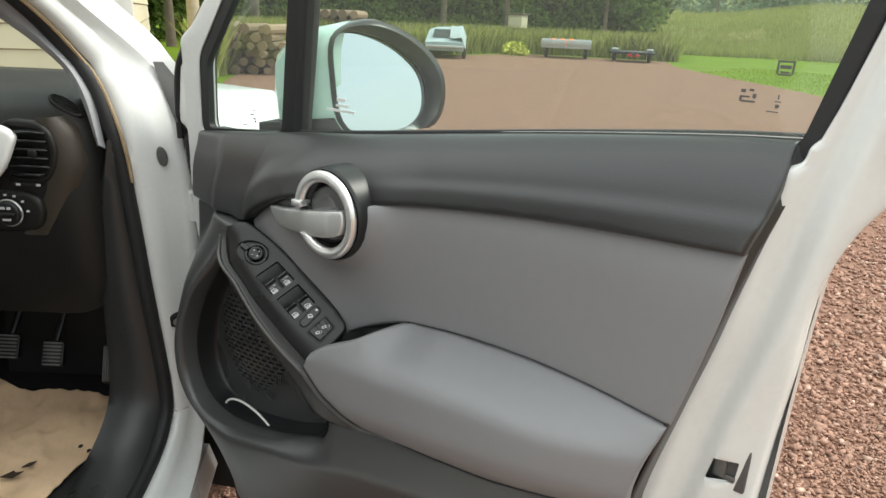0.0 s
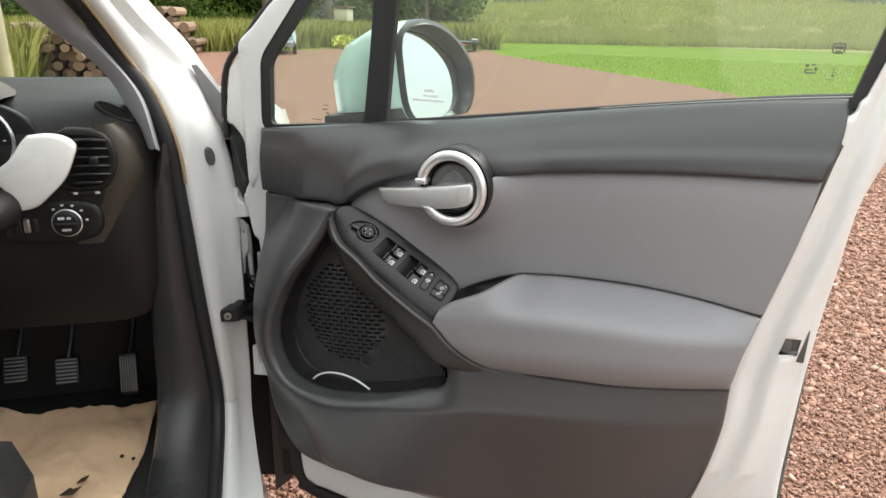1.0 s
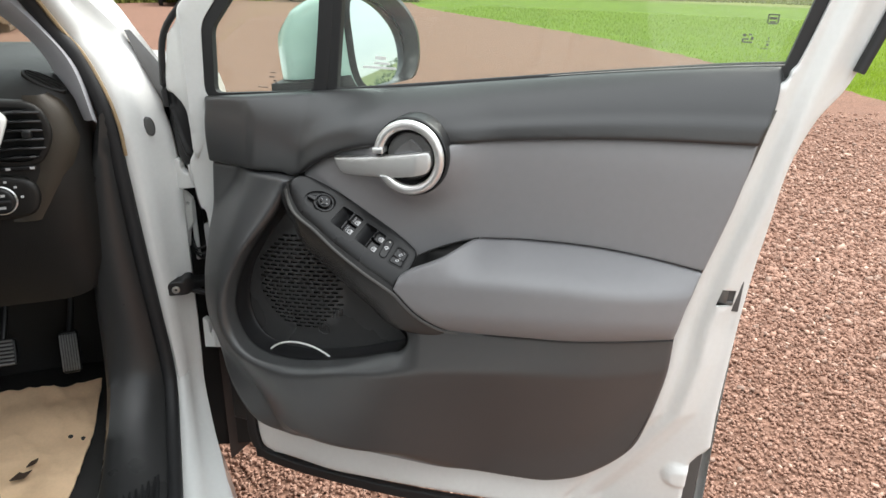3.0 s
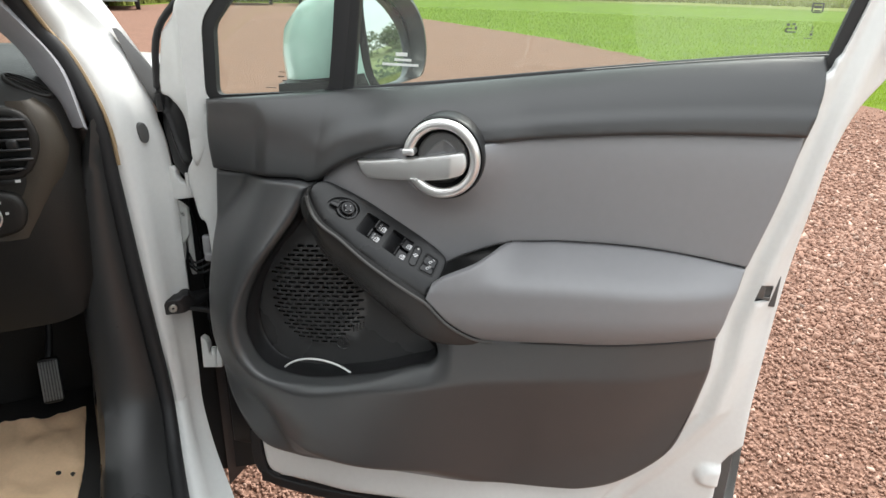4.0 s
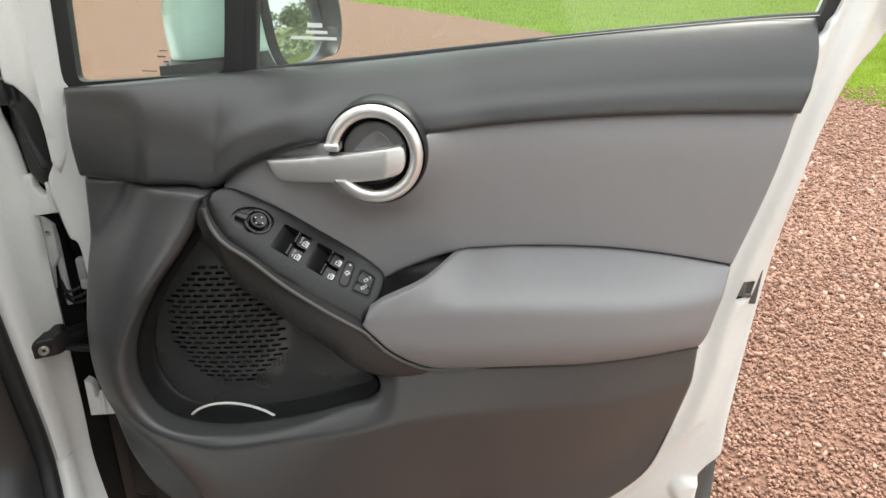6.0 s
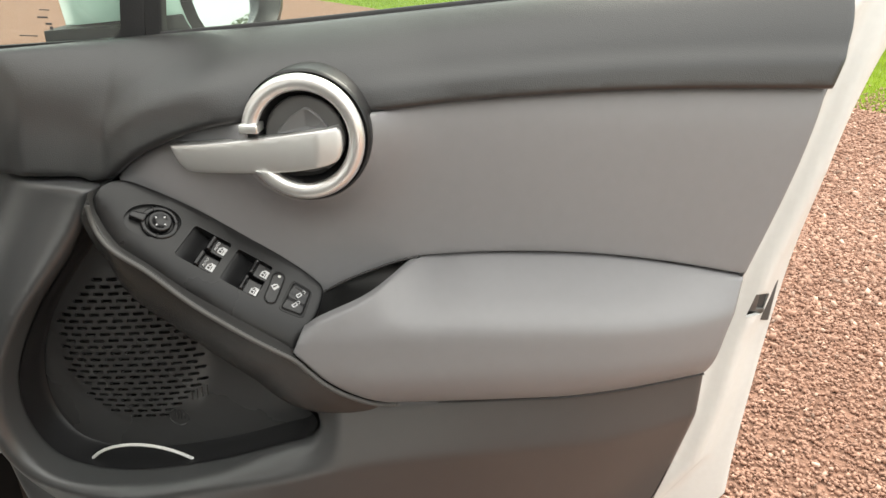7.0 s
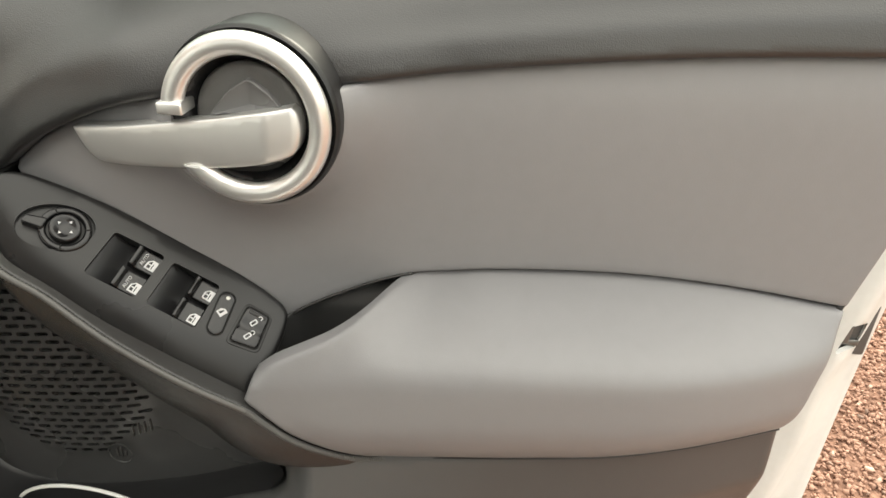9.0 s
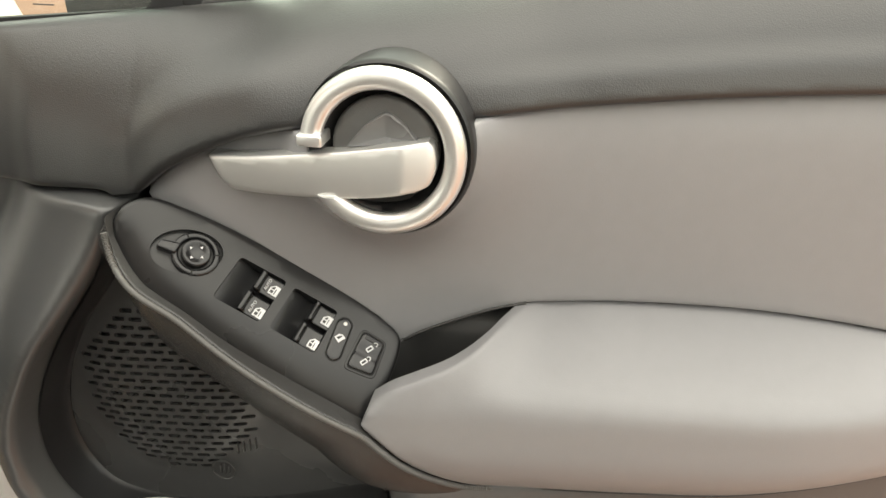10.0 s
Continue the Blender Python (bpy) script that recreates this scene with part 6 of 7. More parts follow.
pedal(-0.272, 0.14, 0.447, 0.036, 0.092, -20, "accelerator_pedal", "ribbed accelerator pedal")
part("centre_tunnel", loft([[(-0.60, v, 0.33), (-0.575, v, 0.56 + 0.06 * (v > 0)), (-0.62, v, 0.62 + 0.10 * (v > 0)), (-1.10, v, 0.62 + 0.10 * (v > 0)), (-1.15, v, 0.33)] for v in (-1.4, -0.4, -0.1, 0.05, 0.28)]), SEATCLOTH, car, "charcoal centre tunnel")

# driver's seat
seat = part("seat", loft([[(-0.53 + 0.255 * sx * a, v, z + dz * b) for a, b in ((-1, -0.5), (-1, 0.5), (-0.93, 0.95), (-0.75, 1.0), (-0.6, 0.7), (0.6, 0.7), (0.75, 1.0), (0.93, 0.95), (1, 0.5), (1, -0.5))] for v, z, dz, sx in ((-0.40, 0.52, 0.10, 0.88), (-0.425, 0.535, 0.13, 0.98), (-0.55, 0.535, 0.15, 1.0), (-0.80, 0.52, 0.14, 1.0), (-0.98, 0.51, 0.13, 0.98))]), SEATCLOTH, car, "charcoal cloth driver's seat")
part("seat_back", loft([[(-0.53 + 0.245 * sx * a, v + 0.06 * b, z) for a, b in ((-1, -1), (-1, 0.6), (-0.8, 1.2), (-0.6, 0.8), (0.6, 0.8), (0.8, 1.2), (1, 0.6), (1, -1))] for v, z, sx in ((-1.00, 0.50, 0.95), (-1.04, 0.75, 1.0), (-1.13, 1.05, 0.95), (-1.19, 1.20, 0.75))]), SEATCLOTH, seat)
part("seat_base", block(-0.74, -0.32, -0.95, -0.50, 0.34, 0.44, 0.02), DASH, seat)

# ---- the yard and what stands round it ----
def gravel_mat():
    m = mat("red_gravel_bed", (0.218, 0.131, 0.098), 0.9, spec=0.08, vary=0.18, scale=3, bump=0.9, bump_scale=75, kind="voronoi")
    n, l, p = m.node_tree.nodes, m.node_tree.links, m.node_tree.nodes["Principled BSDF"]
    old = p.inputs["Base Color"].links[0].from_socket
    vor, tc, ramp, mul = n.new("ShaderNodeTexVoronoi"), n.new("ShaderNodeTexCoord"), n.new("ShaderNodeValToRGB"), n.new("ShaderNodeMix")
    vor.inputs["Scale"].default_value = 75
    l.new(tc.outputs["Object"], vor.inputs["Vector"])
    sep = n.new("ShaderNodeSeparateColor")
    l.new(vor.outputs["Color"], sep.inputs["Color"])
    ramp.color_ramp.elements[0].color, ramp.color_ramp.elements[1].color = (0.68, 0.64, 0.62, 1), (1.4, 1.36, 1.32, 1)
    l.new(sep.outputs[0], ramp.inputs["Fac"])
    mul.data_type, mul.blend_type = "RGBA", "MULTIPLY"
    mul.inputs["Factor"].default_value = 0.8
    l.new(old, mul.inputs["A"])
    l.new(ramp.outputs["Color"], mul.inputs["B"])
    l.new(mul.outputs["Result"], p.inputs["Base Color"])
    return m


GRAVEL = gravel_mat()
LAWN = mat("mown_grass", (0.122, 0.183, 0.015), 0.9, spec=0.08, vary=0.35, scale=0.6, bump=0.8, bump_scale=40)
BLADE = mat("grass_blade", (0.255, 0.360, 0.036), 0.6, spec=0.08, vary=0.25, scale=2, island=0.3, through_light=0.3)
WEED = mat("tall_weeds", (0.29, 0.30, 0.095), 0.8, spec=0.08, vary=0.35, scale=0.4, island=0.6, through_light=0.35)
MEADOW = mat("meadow_blades", (0.30, 0.315, 0.11), 0.8, spec=0.08, vary=0.25, scale=0.3, island=0.25, through_light=0.35)
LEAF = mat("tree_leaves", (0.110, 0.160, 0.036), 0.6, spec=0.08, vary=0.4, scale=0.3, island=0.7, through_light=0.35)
# paler, greyer than the near leaves: distance haze put into the colour
FARLEAF = mat("far_leaves_haze_tint", (0.20, 0.25, 0.16), 0.8, spec=0.08, vary=0.25, scale=0.2, island=0.4, through_light=0.4)
HEDGE = mat("dry_hedge", (0.42, 0.41, 0.18), 0.85, spec=0.08, vary=0.30, scale=0.3, island=0.25, through_light=0.4)
BARK = mat("grey_bark", (0.16, 0.13, 0.10), 0.9, spec=0.08, vary=0.3, scale=8, bump=0.6, bump_scale=60)
STONE = mat("red_chippings", (0.335, 0.198, 0.145), 0.7, spec=0.25, vary=0.20, scale=25, island=0.42)
STONE_PALE = mat("pale_chippings", (0.44, 0.30, 0.235), 0.65, spec=0.25, vary=0.25, scale=25, island=0.9)
LOG = mat("cut_logs", (0.23, 0.16, 0.105), 0.85, vary=0.3, scale=12, obj=0.6)
SIDING = mat("cream_siding", (0.62, 0.56, 0.40), 0.7, vary=0.08, scale=3, obj=0.3)
TRIMW = mat("white_house_trim", (0.70, 0.72, 0.68), 0.6, vary=0.06)
ROOFM = mat("grey_roof", (0.10, 0.095, 0.09), 0.8, vary=0.2)
OLDBLUE = mat("faded_blue_paint", (0.36, 0.44, 0.47), 0.5, vary=0.15, scale=4)
SHEET = mat("white_cover_sheet", (0.34, 0.40, 0.415), 0.8, vary=0.1)
DARKGLASS = mat("dark_car_glass", (0.03, 0.04, 0.045), 0.1, vary=0.1)
ALU = mat("dull_aluminium", (0.45, 0.46, 0.47), 0.45, 0.7, vary=0.15)
ORANGE = mat("orange_tarp", (0.70, 0.18, 0.04), 0.6, vary=0.1)
RED = mat("red_plastic", (0.55, 0.04, 0.04), 0.5, vary=0.1)
YELLOW = mat("yellow_green_heap", (0.45, 0.46, 0.08), 0.85, vary=0.3, scale=6, island=0.5)

# one sheet of field to the horizon
bm = bmesh.new()
bmesh.ops.create_circle(bm, cap_ends=True, segments=64, radius=900)
solo("ground", bm, LAWN, "green mown lawn and fields to the horizon", "ground", "structure", smooth=False)
EDGE = spline([(30, -22), (14, -6), (7.0, 1.5), (4.3, 4.5), (3.1, 6.1), (2.75, 7.2), (2.3, 8.5), (1.5, 9.9), (0.55, 11.5), (-0.35, 13.1), (-1.6, 15.0), (-3.3, 17.1), (-5.6, 19.8), (-8.3, 23.2), (-10.0, 26.5)], 6)
yard = EDGE + spline([(-10.0, 26.5), (-13.5, 25.2), (-15.2, 24.0), (-15.4, 20.5), (-16.6, 16.5), (-13.4, 10.2), (-11.2, 7.6), (-8.6, 4.6), (-10, -4), (-8, -25), (10, -32), (30, -22)], 5)[1:-1]
rg = random.Random(4)
yard = [(x + rg.uniform(-0.06, 0.06), y + rg.uniform(-0.06, 0.06)) for x, y in yard]
bm = bmesh.new()
bm.faces.new([bm.verts.new((x, y, 0.012)) for x, y in yard])
bmesh.ops.triangulate(bm, faces=bm.faces)
solo("gravel_yard", bm, GRAVEL, "reddish gravel yard", "gravel", "structure", smooth=False)


def scatter(name, pts, sizes, material, label, category, seed, flat=0.6):
    """Chips of stone, each a squashed and turned 20-sided lump, in one mesh."""
    rng = np.random.default_rng(seed)
    base = np.array([(x, y, z) for x in (-1, 1) for y in (-1, 1) for z in (-1, 1)], float) * 0.72
    tri = np.array([(0, 1, 3), (0, 3, 2), (4, 6, 7), (4, 7, 5), (0, 4, 5), (0, 5, 1), (2, 3, 7), (2, 7, 6), (0, 2, 6), (0, 6, 4), (1, 5, 7), (1, 7, 3)])
    n = len(pts)
    q = rng.normal(size=(n, 4))
    q[:, 1:3] *= 0.35
    q /= np.linalg.norm(q, axis=1)[:, None]
    w, x, y, z = q.T
    rot = np.stack([1 - 2 * (y * y + z * z), 2 * (x * y - z * w), 2 * (x * z + y * w), 2 * (x * y + z * w), 1 - 2 * (x * x + z * z), 2 * (y * z - x * w), 2 * (x * z - y * w), 2 * (y * z + x * w), 1 - 2 * (x * x + y * y)], 1).reshape(n, 3, 3)
    dims = sizes[:, None] * np.stack([rng.uniform(0.9, 1.7, n), rng.uniform(0.6, 1.0, n), rng.uniform(0.35, 0.75, n)], 1)
    lump = base[None] * (1 + rng.uniform(-0.30, 0.30, (n, len(base), 3)))
    v = np.einsum("nij,nkj->nki", rot, lump * dims[:, None]) + pts[:, None]
    f = tri[None] + (np.arange(n) * len(base))[:, None, None]
    me = bpy.data.meshes.new(name)
    me.from_pydata(v.reshape(-1, 3), [], f.reshape(-1, 3))
    me.materials.append(material)
    me.polygons.foreach_set("use_smooth", np.ones(len(me.polygons), bool))
    return tagged(new(name, me), label, category, kind="stuff")


def stone_field(n, x0, x1, y0, y1, keep, rmin, rmax, seed):
    rng = np.random.default_rng(seed)
    p = np.stack([rng.uniform(x0, x1, n), rng.uniform(y0, y1, n), np.zeros(n)], 1)
    p = p[keep(p[:, 0], p[:, 1])]
    s = rng.uniform(rmin, rmax, len(p)) * rng.choice([0.75, 1.0, 1.25], len(p))
    p[:, 2] = 0.012 + s * 0.18 + rng.uniform(0, 0.006, len(p))
    return p, s


def soft(d, w, seed):
    """Keeps fewer and fewer places over the last w before the strip's edge."""
    return np.random.default_rng(seed).random(len(d)) < np.clip(d / w, 0, 1)


def near(x, y):
    """The strip of yard beside and under the door, thinning out ahead."""
    reach = 1.05 + 0.95 * np.clip(x + 0.5, 0, 2.4)
    ok = (y > 0.55) & (y < 2.6 + reach * 0.6) & (x > -1.35)
    return ok & soft(1.15 + 0.42 * y - x, 0.5, 9) & soft(3.4 + 0.6 * x - y, 1.4, 5) & soft(x + 1.35, 0.15, 8)


def ahead(x, y):
    return soft(1.3 + 0.50 * y - x, 0.9, 16) & soft(x - 0.12 * y + 1.1, 0.5, 17) & soft(y - 1.6, 1.2, 6) & soft(7.5 - y, 3.5, 7)


p1, s1 = stone_field(125000, -1.3, 2.4, 0.55, 4.2, near, 0.0038, 0.0062, 11)
scatter("gravel_chips", p1, s1, STONE, "reddish rounded gravel chips on the yard", "gravel", 1)
p2, s2 = stone_field(4500, -1.3, 2.4, 0.55, 4.2, near, 0.0042, 0.0068, 12)
p2[:, 2] += 0.004
scatter("gravel_chips", p2, s2, STONE_PALE, "pale pink gravel chips among the red", "gravel", 2)
p3, s3 = stone_field(60000, -1.0, 4.4, 1.6, 7.5, ahead, 0.008, 0.013, 13)
scatter("gravel_chips", p3, s3, STONE, "reddish gravel chips further over the yard", "gravel", 3)
p4, s4 = stone_field(5000, -1.0, 4.4, 1.6, 7.5, ahead, 0.008, 0.013, 14)
p4[:, 2] += 0.004
scatter("gravel_chips", p4, s4, STONE_PALE, "pale gravel chips further over the yard", "gravel", 4)


def blades(name, pts, hmin, hmax, width, material, label, category, seed, lean=0.35):
    rng = np.random.default_rng(seed)
    n = len(pts)
    a, h = rng.uniform(0, 2 * np.pi, n), rng.uniform(hmin, hmax, n)
    d = np.stack([np.cos(a), np.sin(a), 0 * a], 1) * width * rng.uniform(0.6, 1.3, n)[:, None]
    tip = pts + np.stack([rng.normal(0, lean, n) * h, rng.normal(0, lean, n) * h, h], 1)
    midp = pts * 0.45 + tip * 0.55 + np.stack([0 * h, 0 * h, 0.12 * h], 1)
    v = np.stack([pts - d, pts + d, midp + d * 0.8, midp - d * 0.8, tip], 1)
    f4 = np.arange(n)[:, None] * 5 + np.array([[0, 1, 2, 3]])
    f3 = np.arange(n)[:, None] * 5 + np.array([[3, 2, 4]])
    me = bpy.data.meshes.new(name)
    me.from_pydata(v.reshape(-1, 3), [], f4.tolist() + f3.tolist())
    me.materials.append(material)
    return tagged(new(name, me), label, category, kind="stuff")


def on_lawn(n, x0, x1, y0, y1, seed, margin=0.0):
    rng = np.random.default_rng(seed)
    p = np.stack([rng.uniform(x0, x1, n), rng.uniform(y0, y1, n)], 1)
    ex, ey = np.array(EDGE).T
    lim = np.interp(-p[:, 1], -ey[::-1] if ey[0] > ey[-1] else -ey[::-1], ex[::-1])
    ok = p[:, 0] > lim + margin
    return np.c_[p[ok], np.zeros(ok.sum())]


blades("lawn_grass", on_lawn(46000, 0.4, 8.0, 3.8, 12.0, 21), 0.025, 0.065, 0.0028, BLADE, "short bright green lawn grass", "grass", 5, 0.5)
blades("lawn_grass", on_lawn(60000, -7.0, 12.0, 9.0, 26.0, 22), 0.03, 0.08, 0.006, BLADE, "bright green lawn beside the gravel", "grass", 6, 0.5)


def band(n, line, depth, seed, z=0.0):
    """Places strewn along a line of the plan, up to depth behind it."""
    rng = np.random.default_rng(seed)
    l = np.array(line, float)
    seg = np.linalg.norm(np.diff(l, axis=0), axis=1)
    t = rng.uniform(0, seg.sum(), n)
    c = np.r_[0, seg.cumsum()]
    x, y = np.interp(t, c, l[:, 0]), np.interp(t, c, l[:, 1])
    r = np.hypot(x, y)
    d = rng.uniform(0, depth, n)
    return np.stack([x + x / r * d, y + y / r * d, 0 * d + z], 1)


blades("tall_weeds", band(26000, [(-11.0, 7.0), (-13.7, 10.2), (-17.0, 16.2), (-15.8, 20.0), (-16.0, 24.2), (-13.4, 26.4), (-9.8, 27.2)], 5.0, 31), 0.5, 1.15, 0.035, WEED, "yellow-green tall weeds at the yard's edge", "weeds", 7, 0.25)


def bank(x, y):
    """A meadow that climbs gently beyond the lawn."""
    r, a = np.hypot(x, y), np.degrees(np.arctan2(y, x))
    swell = 0.85 + 0.10 * np.sin(a * 0.21 + 0.4) + 0.05 * np.sin(a * 0.53 + r * 0.06)
    return 4.4 * sstep(r, 40, 88) * sstep(a, 20, 45) * sstep(-a, -130, -104) * swell


rows = []
for rad in np.linspace(39, 96, 24):
    ang = np.radians(np.linspace(18, 132, 74))
    bx, by = rad * np.cos(ang), rad * np.sin(ang)
    rows.append([(float(u), float(v), float(w) + 0.02) for u, v, w in zip(bx, by, bank(bx, by))])
solo("meadow_bank", loft(rows, cap=False, closed=False), mat("meadow_turf", (0.22, 0.235, 0.075), 0.95, spec=0.05, vary=0.35, scale=0.12, bump=0.6, bump_scale=6), "pale yellow-green meadow climbing beyond the lawn", "meadow", "structure")
mead = np.concatenate([band(50000, [(-16, 34), (-8, 38), (4, 42), (18, 40), (34, 34), (48, 18)], 9.0, 32), band(60000, [(-22, 42), (-8, 48), (6, 50), (24, 45), (40, 32)], 34.0, 33)])
mead[:, 2] = bank(mead[:, 0], mead[:, 1])
blades("meadow_grass", mead, 0.15, 0.6, 0.035, MEADOW, "tall dry meadow grass beyond the lawn", "meadow", 8, 0.25)


def leaf_cloud(centres, radii, per, size, seed):
    rng = np.random.default_rng(seed)
    c = np.repeat(np.array(centres, float), per, 0)
    r = np.repeat(np.array(radii, float), per, 0)
    n = len(c)
    d = rng.normal(size=(n, 3))
    d /= np.linalg.norm(d, axis=1)[:, None]
    p = c + d * r * (rng.uniform(0.25, 1.0, n) ** 0.45)[:, None]
    a, b = rng.normal(size=(n, 3)), rng.normal(size=(n, 3))
    a /= np.linalg.norm(a, axis=1)[:, None]
    b -= a * (a * b).sum(1)[:, None]
    b /= np.linalg.norm(b, axis=1)[:, None]
    s = (size * rng.uniform(0.5, 1.4, n))[:, None]
    v = np.stack([p - a * s, p + b * s * 0.55, p + a * s, p - b * s * 0.55], 1)
    v[:, :, 2] = np.maximum(v[:, :, 2], 0.02)
    return v.reshape(-1, 3), (np.arange(n)[:, None] * 4 + np.arange(4)).tolist()


def foliage(name, centres, radii, per, size, material, label, category, seed):
    v, f = leaf_cloud(centres, radii, per, size, seed)
    me = bpy.data.meshes.new(name)
    me.from_pydata(v, [], f)
    me.materials.append(material)
    return tagged(new(name, me), label, category, kind="stuff")


def clumps(line, depth, n, rmin, rmax, zmax, seed):
    p = band(n, line, depth, seed)
    rng = np.random.default_rng(seed + 100)
    r = rng.uniform(rmin, rmax, n)
    p[:, 2] = rng.uniform(0.4, 1.0, n) ** 1.3 * zmax * rng.uniform(0.25, 1, n)
    return p, np.stack([r, r, r * rng.uniform(0.6, 1.0, n)], 1)


WOODS = [(-30, 2), (-29, 12), (-27, 20), (-29, 30), (-24, 40), (-19, 46)]
c, r = clumps(WOODS, 10, 420, 0.9, 2.4, 9.0, 41)
foliage("woodland", c, r, 300, 0.20, LEAF, "dark green broadleaf wood behind the yard", "trees", 42)
c, r = clumps([(-24, 8), (-25, 16), (-23.5, 24), (-24, 31), (-21, 38)], 3, 90, 0.5, 1.3, 2.2, 43)
foliage("undergrowth", c, r, 220, 0.10, LEAF, "green shrubs under the trees", "shrubs", 44)
c, r = clumps([(-17, 44), (0, 50), (16, 49), (32, 42), (48, 24), (54, 0)], 6, 70, 0.5, 1.2, 1.1, 45)
foliage("dry_hedge", c, r, 420, 0.085, HEDGE, "dry olive hedge behind the lawn", "hedge", 46)
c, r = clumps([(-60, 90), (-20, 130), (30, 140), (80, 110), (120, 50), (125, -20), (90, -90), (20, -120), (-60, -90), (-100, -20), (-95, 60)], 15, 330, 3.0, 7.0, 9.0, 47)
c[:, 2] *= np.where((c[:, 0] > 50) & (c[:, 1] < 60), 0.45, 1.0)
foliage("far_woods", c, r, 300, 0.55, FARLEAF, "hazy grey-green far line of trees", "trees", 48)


# low wooded hills that close the distance
bm = bmesh.new()
rows = []
for rad, hz in ((150, 0.0), (185, 7.0), (230, 13.0), (290, 17.0), (360, 15.0)):
    row = []
    for k in range(96):
        a = 2 * math.pi * k / 96
        row.append((rad * math.cos(a), rad * math.sin(a), max(0.0, hz * (1.0 + 1.1 * max(0.0, math.cos(a - 1.9))) * (0.75 + 0.5 * noise.noise((2.2 * math.cos(a), 2.2 * math.sin(a), rad * 0.006)))) - 0.05))
    rows.append(row)
bm = loft(rows, cap=False)
# the hills' haze is part of their pale base colour
solo("far_hills", bm, mat("wooded_slope_haze_tint", (0.27, 0.29, 0.125), 0.9, spec=0.08, vary=0.35, scale=0.05, bump=1.0, bump_scale=0.25), "hazy green wooded hills across the fields", "hills", "structure")


# rows of trees on the slopes across the fields
rh = np.random.default_rng(91)
ah = rh.uniform(0.9, 2.5, 170)
dh = rh.choice([172.0, 196.0, 214.0], 170) + rh.uniform(-4, 4, 170)
zh = np.interp(dh, [150, 185, 230], [0.5, 11.0, 22.0])
rr = rh.uniform(2.0, 4.5, 170)
# leaf colour lightened to carry the haze over the fields
foliage("slope_trees", np.stack([dh * np.cos(ah), dh * np.sin(ah), zh + rr * 0.4], 1), np.stack([rr * 1.6, rr * 1.6, rr], 1), 220, 0.7, mat("slope_leaves_haze_tint", (0.19, 0.225, 0.12), 0.8, spec=0.08, vary=0.25, scale=0.2, island=0.4, through_light=0.35), "hazy rows of trees on the far slope", "trees", 92)


# standing trees at the edge of the wood
def tree(x, y, h, seed, label):
    rng = random.Random(seed)
    root = thing("tree", pose(x, y, 0), label, "tree", "trees at the wood's edge")
    lean = (rng.uniform(-0.06, 0.06), rng.uniform(-0.06, 0.06))
    path = [(lean[0] * z, lean[1] * z, z) for z in np.linspace(0, h * 0.8, 8)]
    rows = [[(px + 0.022 * h * (1 - 0.85 * k / 7) * math.cos(a), py + 0.022 * h * (1 - 0.85 * k / 7) * math.sin(a), pz) for a in np.linspace(0, 2 * math.pi, 9)[:-1]] for k, (px, py, pz) in enumerate(path)]
    part("trunk", loft(rows), BARK, root, "grey bark trunk")
    cs, rs = [], []
    for k in range(9):
        z = h * rng.uniform(0.25, 0.75)
        a = rng.uniform(0, 2 * math.pi)
        ln = h * rng.uniform(0.12, 0.25)
        e = (lean[0] * z + ln * math.cos(a), lean[1] * z + ln * math.sin(a), z + ln * 0.6)
        part("limb", tube([(lean[0] * z, lean[1] * z, z), (e[0] * 0.5, e[1] * 0.5, (z + e[2]) / 2 + 0.05), e], 0.006 * h, 6), BARK, root)
        cs.append(e)
        rs.append([h * rng.uniform(0.10, 0.17)] * 3)
    for k in range(6):
        cs.append((rng.uniform(-0.1, 0.1) * h, rng.uniform(-0.1, 0.1) * h, h * rng.uniform(0.6, 0.95)))
        rs.append([h * rng.uniform(0.10, 0.18)] * 3)
    v, f = leaf_cloud(cs, rs, 240, 0.13, seed)
    me = bpy.data.meshes.new("crown")
    me.from_pydata(v, [], f)
    me.materials.append(LEAF)
    ob = new("crown", me)
    ob.parent = root
    return root


for k, (x, y, h) in enumerate(((-21.5, 12.5, 8), (-23, 17, 9), (-22, 27.5, 8.5), (-22.5, 34, 9), (-19.5, 40.5, 8), (-17.5, 9.0, 7.5))):
    tree(x, y, h, 60 + k, "green broadleaf tree at the edge of the wood")

# house with cream boarding
house = thing("house", pose(-7.30, 3.78, 0, 0, 0, 150), "cream boarded house with white corner trim", "house")
part("wall", block(-0.0, 8.0, 0.02, 6.0, 0.0, 4.3, 0.01), SIDING, house, "cream boarded wall")
part("roof", loft([[(-0.4, -0.4, 4.25), (8.4, -0.4, 4.25), (8.4, 6.4, 4.25), (-0.4, 6.4, 4.25)], [(-0.4, 2.8, 6.2), (8.4, 2.8, 6.2), (8.4, 3.2, 6.2), (-0.4, 3.2, 6.2)]]), ROOFM, house, "grey pitched roof", smooth=False)
for k in range(17):
    bmb = loft([[(x, 0.0 - t, z) for t, z in ((0.0, 0.25 * k), (0.030, 0.25 * k + 0.01), (0.012, 0.25 * k + 0.245), (0.0, 0.25 * k + 0.245))] for x in (0.12, 8.0)])
    part("board", bmb, SIDING, house, smooth=False)
    bmb = loft([[(-0.0 - t, y, z) for t, z in ((0.0, 0.25 * k), (0.030, 0.25 * k + 0.01), (0.012, 0.25 * k + 0.245), (0.0, 0.25 * k + 0.245))] for y in (0.12, 6.0)])
    part("board", bmb, SIDING, house, smooth=False)
